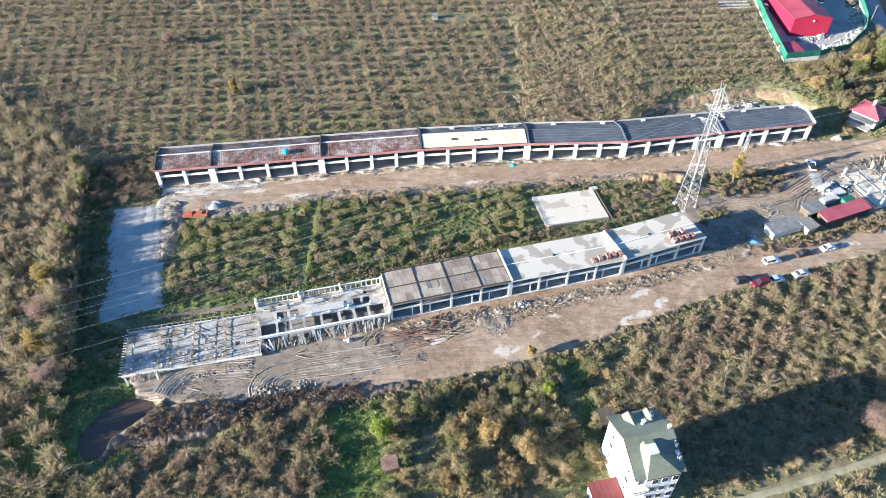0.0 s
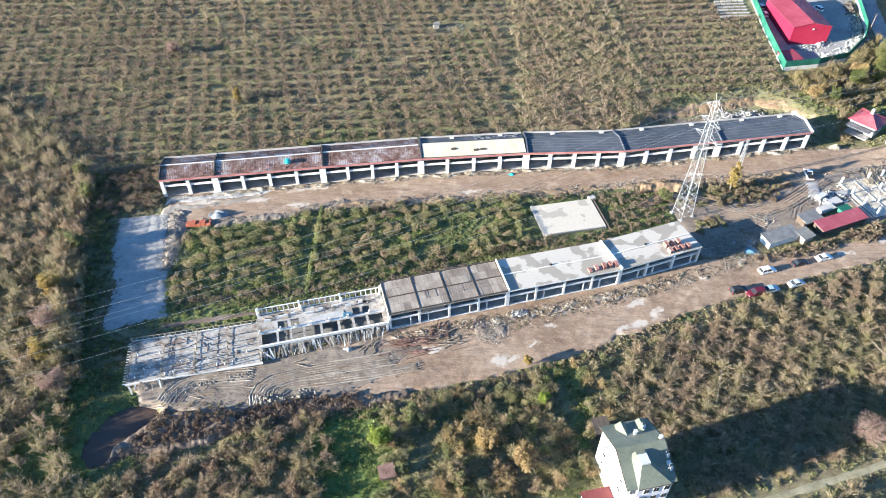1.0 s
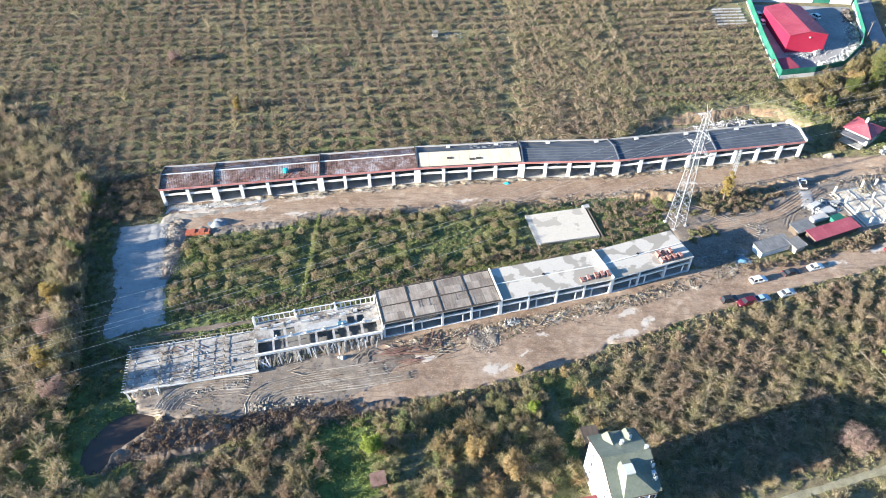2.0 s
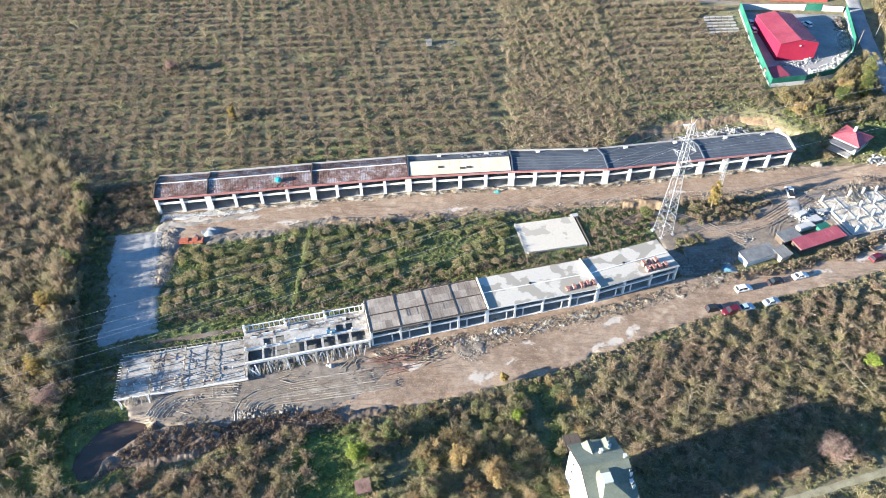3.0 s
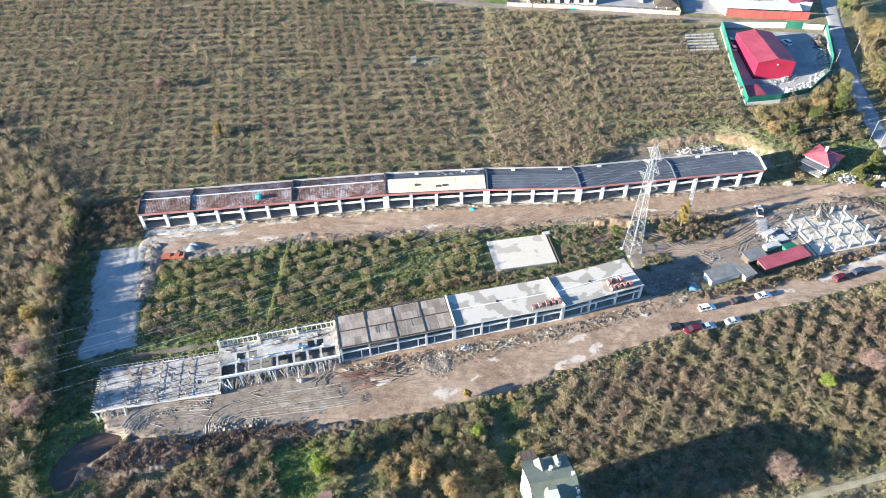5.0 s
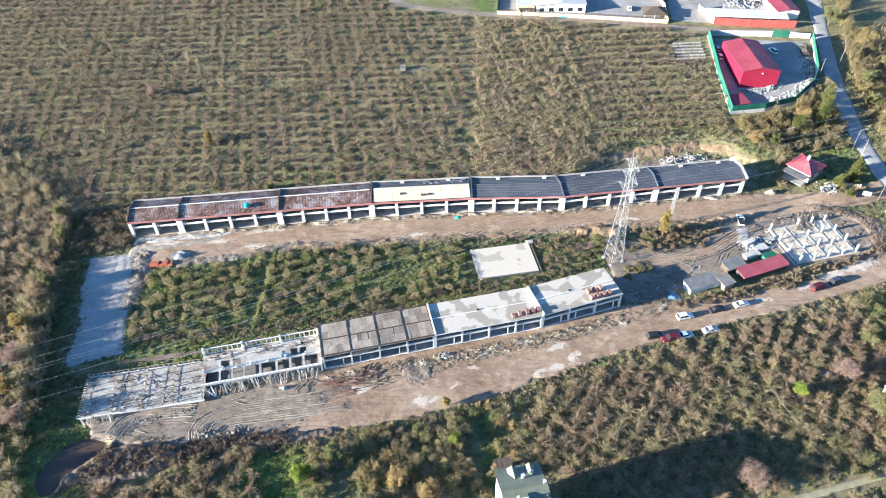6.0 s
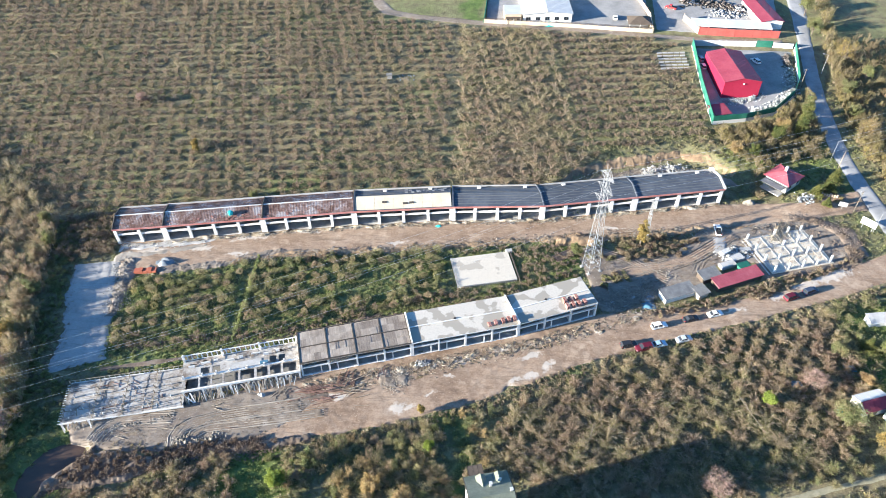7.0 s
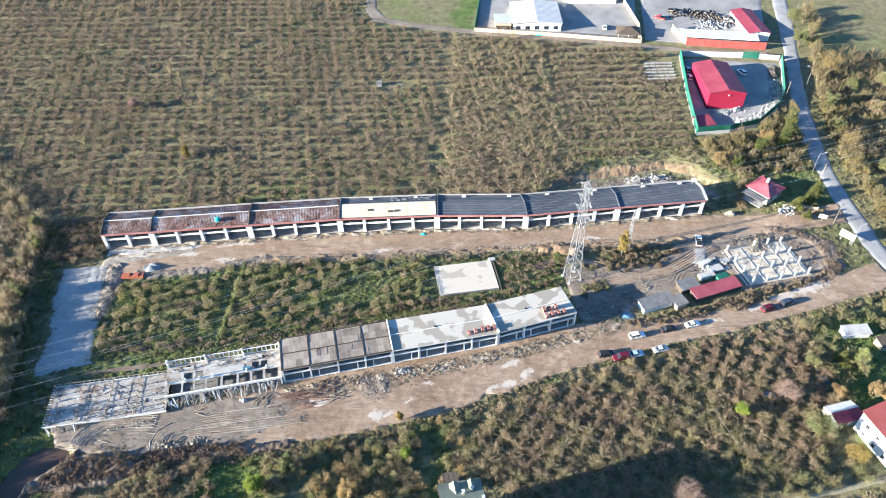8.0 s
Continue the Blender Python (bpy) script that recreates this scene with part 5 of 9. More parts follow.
def shed(name, label, p, q, deep, h0, h1, roof, wall, category="shed", ribs=True):
    """A lean-to of sheet: p to q its front foot, h0 and h1 its front and back height."""
    L, H = quad_heading(p, q)
    t = thing(name, label, category, p[0], p[1], land(*p) - 0.1, H)
    part("front_wall", boxes((0, L, 0, 0.12, 0, h0)), wall, t)
    part("back_wall", boxes((0, L, deep - 0.12, deep, 0, h1)), wall, t)
    for x in (0, L - 0.12):
        bm = bmesh.new()
        hexa(bm, [(x, 0.12, 0), (x + 0.12, 0.12, 0), (x + 0.12, deep - 0.12, 0), (x, deep - 0.12, 0), (x, 0.12, h0), (x + 0.12, 0.12, h0), (x + 0.12, deep - 0.12, h1), (x, deep - 0.12, h1)])
        part("side_wall", bm, wall, t)
    z = lambda y: h0 + (h1 - h0) * y / deep
    bm = bmesh.new()
    a, b = -0.4, deep + 0.3
    hexa(bm, [(-0.3, a, z(a)), (L + 0.3, a, z(a)), (L + 0.3, b, z(b)), (-0.3, b, z(b)), (-0.3, a, z(a) + 0.12), (L + 0.3, a, z(a) + 0.12), (L + 0.3, b, z(b) + 0.12), (-0.3, b, z(b) + 0.12)])
    part("roof", bm, roof, t)
    if ribs:
        bm = bmesh.new()
        n = max(3, int(L / 0.9))
        for k in range(n + 1):
            x = -0.2 + (L + 0.4) * k / n
            strut(bm, (x, a, z(a) + 0.125), (x, b, z(b) + 0.125), 0.035)
        part("roof_rib", bm, roof, t)
    return t


shed("site_shed", "low white hut with a grey ribbed roof", (85.3, 129.8), (94.2, 133.4), 3.4, 2.1, 2.5, GREYROOF, WHITE, "hut")
shed("tool_shed", "small hut with a tan sheet roof", (94.9, 131.6), (97.9, 133.2), 3.0, 2.0, 2.3, DARKCONC, BEIGE, "hut")
shed("long_shed", "long low shed with a crimson sheet roof", (101.0, 134.8), (114.8, 140.5), 3.4, 2.1, 2.5, FADEDRED, BROWNROOF, "shed")
shed("lean_to", "grey patched lean-to behind the crimson roof", (97.6, 137.8), (102.8, 140.0), 3.2, 2.1, 2.4, GREYROOF, BROWNROOF, "shed")
for k, (x, y, w, d, h, tn) in enumerate([(106.5, 145.5, 5.0, 2.2, 1.4, 22), (110.0, 149.0, 4.2, 2.6, 1.1, 20), (107.0, 150.6, 3.0, 1.6, 1.7, 30), (113.5, 152.6, 3.6, 1.4, 0.9, 18)]):
    t = thing("block_stack", "stack of pale concrete panels beside the sheds", "panel stack", x, y, 0.1, tn, "panel stacks")
    n = max(3, int(h / 0.28))
    for j in range(n):
        p = part("panel", soft_box(-w / 2, w / 2, -d / 2, d / 2, 0, 0.24, 0.03), CONC, t) if j == 0 else again(p, pose(0.1 * math.sin(j * 2.1), 0.08 * math.cos(j * 1.7), 0.27 * j, 0, 0, 3 * math.sin(j + k)))
shed("green_cabin", "tiny green-sided store behind the crimson roof", (109.5, 142.4), (112.3, 143.6), 2.0, 2.0, 2.2, GREENW, GREENW, "hut", False)


def heap(name, label, category, pts, sizes, material, seed, squat=0.6, group=""):
    """Loose angular lumps lying about: one object of stuff."""
    rng = np.random.default_rng(seed)
    N = len(pts)
    base = np.array([(-1, -1, 0), (1, -1, 0), (1, 1, 0), (-1, 1, 0), (-.7, -.7, 1), (.7, -.7, 1), (.7, .7, 1), (-.7, .7, 1)], float)
    v = base[None] * (1 + rng.uniform(-0.35, 0.35, (N, 8, 3)))
    v[..., 2] += v[..., 0] * rng.uniform(-0.45, 0.45, (N, 1)) + v[..., 1] * rng.uniform(-0.45, 0.45, (N, 1))
    ang = rng.uniform(0, 6.28, N)
    c, s = np.cos(ang)[:, None], np.sin(ang)[:, None]
    x, y = v[..., 0] * rng.uniform(0.6, 1.4, (N, 1)), v[..., 1]
    sz = np.resize(np.asarray(sizes), (N, 1))
    v = np.stack([(x * c - y * s) * sz, (x * s + y * c) * sz, v[..., 2] * sz * squat * rng.uniform(0.6, 1.5, (N, 1)) - 0.1 * sz], -1) + np.asarray(pts)[:, None, :]
    f = np.array([(3, 2, 1, 0), (4, 5, 6, 7), (0, 1, 5, 4), (1, 2, 6, 5), (2, 3, 7, 6), (3, 0, 4, 7)])
    F = (np.arange(N)[:, None, None] * 8 + f[None]).reshape(-1, 4)
    ob = new(name, mesh_np(name, v.reshape(-1, 3), F, material))
    return tagged(ob, label, category, group, "stuff")


def strewn(line, n, wide, seed, lift=0.1, pile=0.0):
    """Places scattered along a polyline, heaped by pile metres towards its middle."""
    rng = np.random.default_rng(seed)
    pl = np.array(line, float)
    d = np.r_[0, np.cumsum(np.hypot(*np.diff(pl, axis=0).T))]
    u = rng.uniform(0, d[-1], n)
    u = u + 1.2 * np.sin(u * 0.9) + 0.8 * np.sin(u * 2.3 + 1)
    o = rng.normal(scale=wide, size=(n, 2))
    x, y = np.interp(u, d, pl[:, 0]) + o[:, 0], np.interp(u, d, pl[:, 1]) + o[:, 1]
    z = land(x, y) + lift + pile * np.exp(-(o ** 2).sum(1) / (wide * wide)) * rng.uniform(0, 1, n)
    return np.stack([x, y, z], -1)


def chips(name, label, category, pts, seed):
    """Short boards lying about at every angle: one object of stuff."""
    rng = np.random.default_rng(seed)
    N = len(pts)
    a, tip = rng.normal(0.25, 0.7, N), rng.uniform(-0.12, 0.2, N)
    l, w, h = rng.uniform(0.5, 2.4, N)[:, None], rng.uniform(0.03, 0.085, N)[:, None], rng.uniform(0.015, 0.05, N)[:, None]
    base = np.array([(-1, -1, -1), (1, -1, -1), (1, 1, -1), (-1, 1, -1), (-1, -1, 1), (1, -1, 1), (1, 1, 1), (-1, 1, 1)], float)
    x, y, z = base[:, 0] * l / 2, base[:, 1] * w, base[:, 2] * h + base[:, 0] * l / 2 * tip[:, None]
    c, s = np.cos(a)[:, None], np.sin(a)[:, None]
    v = np.stack([x * c - y * s, x * s + y * c, z], -1) + np.asarray(pts)[:, None, :]
    f = np.array([(3, 2, 1, 0), (4, 5, 6, 7), (0, 1, 5, 4), (1, 2, 6, 5), (2, 3, 7, 6), (3, 0, 4, 7)])
    ob = new(name, mesh_np(name, v.reshape(-1, 3), (np.arange(N)[:, None, None] * 8 + f[None]).reshape(-1, 4), TIMBER))
    return tagged(ob, label, category, kind="stuff")


rng = np.random.default_rng(3)
front_u = [(p[0] + 0.3, p[1] - 1.2) for p in SPINE]
heap("rubble_verge", "pale stones and rubble along the foot of the units", "rubble", strewn(front_u, 4200, 0.85, 21, 0.14, 0.8), rng.uniform(0.03, 0.15, 4200), RUBBLE, 22)
heap("stony_verge", "grey stones and clods along the track", "rubble", strewn([(-66, 139), (-56, 140), (-44, 142), (-36, 145), (-10, 147.8), (19, 151), (45, 154.6), (68, 156.5), (100, 160.5), (125, 164)], 3800, 1.1, 23, 0.12, 0.6), rng.uniform(0.0385, 0.165, 3800), RUBBLE, 24)
heap("lot_rubble", "broken grey rubble beside the gravel lot", "rubble", strewn([(-73, 143), (-71, 135), (-69.5, 128), (-68.5, 122)], 1800, 1.6, 25, 0.3, 0.6), rng.uniform(0.03, 0.13, 1800), GREYSTONE, 26)
heap("lot_rubble", "pale dumped chalky rubble at the end of the track", "rubble", strewn([(-76, 149), (-66, 149), (-50, 152.5)], 500, 1.0, 27, 0.2, 0.4), rng.uniform(0.035, 0.14, 500), BAGS, 28)
heap("road_stones", "scattered stones and clods on the earth road", "stones", strewn([(-60, 84), (-30, 88), (10, 99), (40, 110), (64, 119), (90, 122)], 2600, 4.0, 29, 0.12), rng.uniform(0.03, 0.0952, 2600), RUBBLE, 30)
heap("earth_clods", "brown clods and debris before the shop fronts", "clods", strewn([(-10, 99.5), (16, 106.5), (44, 114), (66, 121.5), (84, 127)], 1800, 1.7, 31, 0.16, 0.2), rng.uniform(0.02, 0.1, 1800) ** 1.1, RUBBLE, 32, 0.4)
heap("earth_clods", "dark turned clods before the shop fronts", "clods", strewn([(-10, 98.5), (16, 104.5), (44, 112.5), (66, 120)], 1600, 1.5, 91, 0.16, 0.25), rng.uniform(0.03, 0.085, 1600), LITTER, 92, 0.6)
heap("broken_blocks", "pale broken blocks and plaster before the shop fronts", "rubble", strewn([(-12, 99), (16, 105.5), (44, 113.5), (66, 121), (80, 126)], 140, 1.5, 93, 0.2, 0.2), rng.uniform(0.03, 0.08, 140), GREYSTONE, 94, 0.5)
chips("board_scraps", "broken boards and battens trodden into the earth before the shop fronts", "boards", strewn([(-10, 98.5), (16, 104.5), (44, 112.5), (62, 119)], 420, 1.5, 95, 0.22, 0.2), 96)
heap("earth_bank", "dark heaped earth and roots by the pond", "earth heap", strewn([(-62, 70.5), (-57, 74), (-51, 75.4), (-46, 75.4), (-41, 76.8), (-30, 80.2), (-16, 82)], 4600, 1.6, 33, 0.3, 1.3), rng.uniform(0.03, 0.15, 4600), CLOD, 34)
heap("earth_heap", "loose brown earth heap by the pylon", "earth heap", strewn([(60, 155.5), (64, 157), (68.6, 155.6)], 900, 1.3, 37, 0.2, 1.3), rng.uniform(0.06, 0.2, 900), BANK, 38)
heap("rubble_pile", "white broken concrete heaped under the bank", "rubble", strewn([(90, 190.5), (97, 192.5), (104, 194)], 620, 1.5, 39, 0.1, 1.5), rng.uniform(0.06, 0.32, 620), CONC, 40, 0.8)
heap("rubble_pile", "grey broken stone heaped under the bank", "rubble", strewn([(66, 184), (80, 189), (96, 194), (110, 190)], 1000, 1.8, 85, 0.15, 0.5), rng.uniform(0.05, 0.22, 1600), RUBBLE, 86)
heap("rubble_pile", "loose stones on the tracked earth by the pylon", "rubble", strewn([(66, 147), (80, 143), (94, 147), (104, 156)], 1200, 3.0, 87, 0.22, 0.3), rng.uniform(0.03, 0.12, 1200), CLOD, 88)
heap("pond_edge", "grey clods and stones on the pond bank", "clods", strewn([(-65, 66.8), (-63.2, 70.0), (-59.4, 75), (-56, 80)], 1500, 0.7, 89, 0.0, 0.7), rng.uniform(0.05, 0.22, 1500), CLOD, 90)
heap("rubble_pile", "grey debris strewn about the shaded yard", "rubble", strewn([(70, 128), (78, 131), (84, 129)], 900, 2.2, 41, 0.1, 0.4), rng.uniform(0.0385, 0.174, 900), RUBBLE, 42)
heap("rubble_pile", "brown clods and rubble round the foundation", "rubble", strewn([(100, 145), (108, 155), (118, 161), (132, 164), (141, 158), (143, 148)], 900, 1.8, 43, 0.1, 0.6), rng.uniform(0.0462, 0.2, 900), CLOD, 44)
heap("earth_clods", "turned brown earth round the dug plot", "clods", strewn([(138, 144), (146, 150), (150, 158), (144, 166)], 600, 1.6, 45, 0.1, 0.8), rng.uniform(0.0577, 0.195, 1600), CLOD, 46)
heap("plot_clods", "dark turned earth along the plot's edge", "clods", strewn([(-62, 110), (-30, 114.5), (-12, 118), (14, 124), (30, 129), (50, 134)], 3000, 1.0, 47, 0.0, 0.9), rng.uniform(0.0577, 0.182, 3000), CLOD, 48)


def timber_pile(x, y, turn, n, length, seed, material=TIMBER, label="loose heap of weathered planks and props", spread=1.6):
    t = thing("timber_pile", label, "timber heap", x, y, land(x, y), turn, "timber heaps")
    rng = random.Random(seed)
    for k in range(n):
        bm = bmesh.new()
        a, l = rng.gauss(0, 0.1 if material is REDBOARD else 0.3), length * rng.uniform(0.6, 1.1)
        ox, oy, oz = rng.uniform(-0.6, 0.6) * length, rng.gauss(0, spread), 0.15 + 0.25 * rng.random() * n / 14
        strut(bm, (ox - l / 2 * math.cos(a), oy - l / 2 * math.sin(a), oz), (ox + l / 2 * math.cos(a), oy + l / 2 * math.sin(a), oz + rng.uniform(-0.1, 0.3)), rng.uniform(0.04, 0.10))
        part("plank", bm, material, t)


timber_pile(-9.5, 97.2, 12, 30, 5.5, 1, REDBOARD, "red-brown boards laid in stacks by the road", 0.9)
timber_pile(-4.0, 97.6, 10, 22, 4.5, 17, REDBOARD, "red-brown boards laid in stacks by the road", 0.8)
timber_pile(0.2, 101.4, 75, 22, 2.6, 18, REDBOARD, "red-brown battens heaped before the shop front", 1.4)
timber_pile(8.6, 103.8, 80, 16, 2.4, 19, REDBOARD, "red-brown battens heaped before the shop front", 0.8)
timber_pile(3.0, 98.5, 14, 22, 4.0, 2)
timber_pile(-5.5, 95.2, 10, 16, 4.5, 3, REDBOARD, "brown planks trodden into the road", 0.6)
timber_pile(-16.5, 97.2, 60, 26, 2.6, 4)


def leaning_boards(p, q, n, top, seed, label):
    """Boards and props stood slantwise against a wall's foot between p and q."""
    L, H = quad_heading(p, q)
    t = thing("leaning_boards", label, "boards", p[0], p[1], 0.2, H, "leaning boards")
    rng = random.Random(seed)
    for k in range(n):
        x, out, h = rng.uniform(0, L), rng.uniform(0.5, 1.8), top * rng.uniform(0.5, 1.05)
        bm = bmesh.new()
        a, b = Vector((x, -out, 0.0)), Vector((x + rng.gauss(0, 0.5), -rng.uniform(0.1, 0.4), h))
        w = Vector((rng.uniform(0.06, 0.2), 0, 0))
        d = Vector((0, 0.05, 0.02))
        hexa(bm, [a - w, a + w, a + w + d, a - w + d, b - w, b + w, b + w + d, b - w + d])
        part("board", bm, (FRESH, TIMBER, FORM, TIMBER, CONC)[k % 5], t)


leaning_boards((-38.6, 94.0), (-26, 97.4), 46, 2.6, 5, "pale and brown boards leaning against the open shell")
leaning_boards((-25, 97.6), (-13, 100.8), 46, 2.6, 6, "pale and brown props leaning against the open shell")
leaning_boards((-65.5, 85.2), (-58.5, 86.8), 34, 1.9, 7, "grey boards stood at the corner of the deck")
timber_pile(-30.0, 92.8, 15, 18, 3.0, 15)
timber_pile(-56.0, 84.8, 95, 18, 2.6, 8)
timber_pile(-47.0, 84.5, 8, 14, 6.0, 9, TIMBER, "long poles laid on the mud", 0.6)
timber_pile(-38.0, 86.0, 10, 12, 5.0, 10, TIMBER, "long poles laid on the mud", 0.5)
for k, (x, y, tn) in enumerate(((-52, 86.2, 6), (-44, 87.0, 9), (-33, 88.5, 14), (-26, 87.5, 20), (-36, 84.5, 4), (-55, 83.2, 12), (-20, 90.5, 16))):
    timber_pile(x, y, tn, 8, 6.0, 30 + k, RUST if k % 3 == 0 else TIMBER, "thin bars and poles trodden into the mud", 1.1)
timber_pile(76.5, 127.5, 40, 18, 3.0, 11)
timber_pile(125.5, 159, 70, 40, 4.5, 12, STRAWWOOD, "tall tangle of yellow sawn timber on the foundation", 1.2)
timber_pile(128, 163, 60, 30, 4.0, 16, STRAWWOOD, "yellow sawn planks heaped behind the foundation", 1.4)
timber_pile(129, 161, 70, 22, 3.5, 13)
timber_pile(115, 156, 10, 18, 4.0, 14)


def crumpled(name, label, category, x, y, r, h, material, seed):
    """A crumpled sheet lying over something."""
    rng = np.random.default_rng(seed)
    n = 14
    u = np.linspace(-1, 1, n)
    X, Y = np.meshgrid(u, u)
    d = np.sqrt(X ** 2 + Y ** 2)
    Z = h * np.clip(1 - d ** 1.6, 0, 1) * np.clip(0.6 + 0.6 * lumps(X * 2.2 + seed * 5.3, Y * 2.2, 1.0, seed) + 0.25 * rng.random((n, n)), 0.05, 1.2) + 0.06 * rng.random((n, n))
    i = np.arange(n * n).reshape(n, n)
    f = np.stack([i[:-1, :-1], i[:-1, 1:], i[1:, 1:], i[1:, :-1]], -1).reshape(-1, 4)
    ob = new(name, mesh_np(name, np.stack([x + r * X + 0.2 * rng.random((n, n)), y + r * 0.7 * Y, land(x, y) + 0.1 + Z], -1).reshape(-1, 3), f, material))
    sol = ob.modifiers.new("thick", "SOLIDIFY")
    sol.thickness = 0.04
    tagged(ob, label, category)


crumpled("tarpaulin", "crumpled pale blue-grey tarpaulin over a heap", "tarpaulin", -61.0, 142.4, 3.1, 1.8, TARP, 1)
crumpled("tarpaulin", "pale blue plastic sheet by the hut", "tarpaulin", 80.5, 129.0, 2.0, 0.7, BLUE, 3)
crumpled("sheet", "turquoise sheet lying by the track", "sheet", 20.5, 161.2, 1.2, 0.6, TEAL, 4)
crumpled("sheet", "white plastic sheet before the shell", "sheet", -20.5, 95.9, 1.3, 1.0, BAGS, 5)
crumpled("rock_slab", "large pale rock beside the track", "rock", 121.0, 175.2, 2.0, 1.5, RUBBLE, 6)
box_t = thing("tile_crates", "row of orange-red clay block crates on the ground", "crates", -65.2, 138.4, 0.1, 5)
for k in range(5):
    part("crate", soft_box(k * 1.3 - 3.2, k * 1.3 - 1.97, -0.8, 0.8, 0, 1.0 + 0.2 * (k % 2), 0.05), REDCLAY, box_t)
heap("gravel_heap", "grey gravel and broken stone tipped before the shop fronts", "gravel", strewn(heap_pts, 700, 1.5, 181, 0.3, 0.15), np.random.default_rng(182).uniform(0.03, 0.12, 700), RUBBLE, 183, 0.5)
heap("cement_heap", "pale cement and gravel heap before the shop front", "heap", strewn([(17, 106.5), (20, 107.2)], 700, 0.8, 81, 0.15, 0.7), np.random.default_rng(82).uniform(0.05, 0.16, 700), BAGS, 83)
for k, (x, y, r, m) in enumerate(((81.4, 132.6, 1.7, TARP), (80.2, 131.0, 1.2, BAGS), (76.8, 132.2, 1.1, BAGS), (70.8, 129.8, 0.9, BAGS), (79.8, 137.4, 1.0, TARP), (74.2, 128.6, 0.8, BAGS))):
    crumpled("sheet", "pale plastic sheet trodden into the yard", "sheet", x, y, r, 0.25, m, 20 + k)
timber_pile(78.5, 134.5, 120, 16, 3.2, 51)
timber_pile(73.0, 131.0, 70, 14, 3.0, 52)
timber_pile(88.0, 146.5, 25, 16, 4.0, 53)
timber_pile(101.5, 158.5, 30, 14, 3.4, 54)
heap("rubble_pile", "broken stone and litter strewn over the shaded yard", "rubble", strewn([(68, 127), (76, 131), (84, 137), (87, 141)], 1500, 2.6, 91, 0.25, 0.3), np.random.default_rng(92).uniform(0.04, 0.2, 1500), RUBBLE, 93)
heap("rubble_pile", "brown chunks and clods before the shop fronts", "rubble", strewn([(-8, 99), (16, 106), (44, 113.4), (64, 120.6)], 700, 1.6, 94, 0.22, 0.15), np.random.default_rng(95).uniform(0.03, 0.16, 700), CLOD, 96, 0.4)
heap("rubble_pile", "pale broken stone along the earth track", "rubble", strewn([(-40, 144), (-10, 148.6), (19, 151.4), (45, 155), (76, 159), (104, 161.6)], 1500, 1.1, 97, 0.35, 0.3), np.random.default_rng(98).uniform(0.04, 0.17, 1500), RUBBLE, 99)
heap("earth_bank", "dark dug earth heaped round the foundation's far side", "earth heap", strewn([(130, 168), (136.7, 167), (141, 164), (146, 160), (146, 152), (143, 147)], 700, 1.2, 101, 0.7, 0.6), np.random.default_rng(102).uniform(0.04, 0.16, 700), CLOD, 103)
heap("rubble_pile", "pale broken blocks heaped behind the long shed", "rubble", strewn([(106.3, 148.1), (110.5, 152.2), (113.5, 151)], 420, 1.2, 104, 0.2, 0.9), np.random.default_rng(105).uniform(0.06, 0.3, 420), BAGS, 106)
heap("mud_clods", "small grey clods and stones churned into the mud", "clods", strewn([(-58, 84), (-46, 85), (-34, 86.5), (-22, 89.5), (-10, 93.5)], 1600, 2.6, 111, 0.36, 0.12), np.random.default_rng(112).uniform(0.02, 0.09, 1600), CLOD, 113)
heap("rubble_pile", "grey boulders and broken stone pushed to the road's edge", "rubble", strewn([(-39, 81), (-36, 82.6), (-31, 82.4), (-26, 84)], 420, 0.8, 114, 0.3, 0.7), np.random.default_rng(115).uniform(0.08, 0.34, 420), RUBBLE, 116)
heap("rubble_pile", "stones and litter beside the vacant deck", "rubble", strewn([(-58, 82), (-56, 85), (-48, 86.8), (-40, 89.6)], 700, 0.7, 117, 0.3, 0.3), np.random.default_rng(118).uniform(0.04, 0.2, 700), RUBBLE, 119)
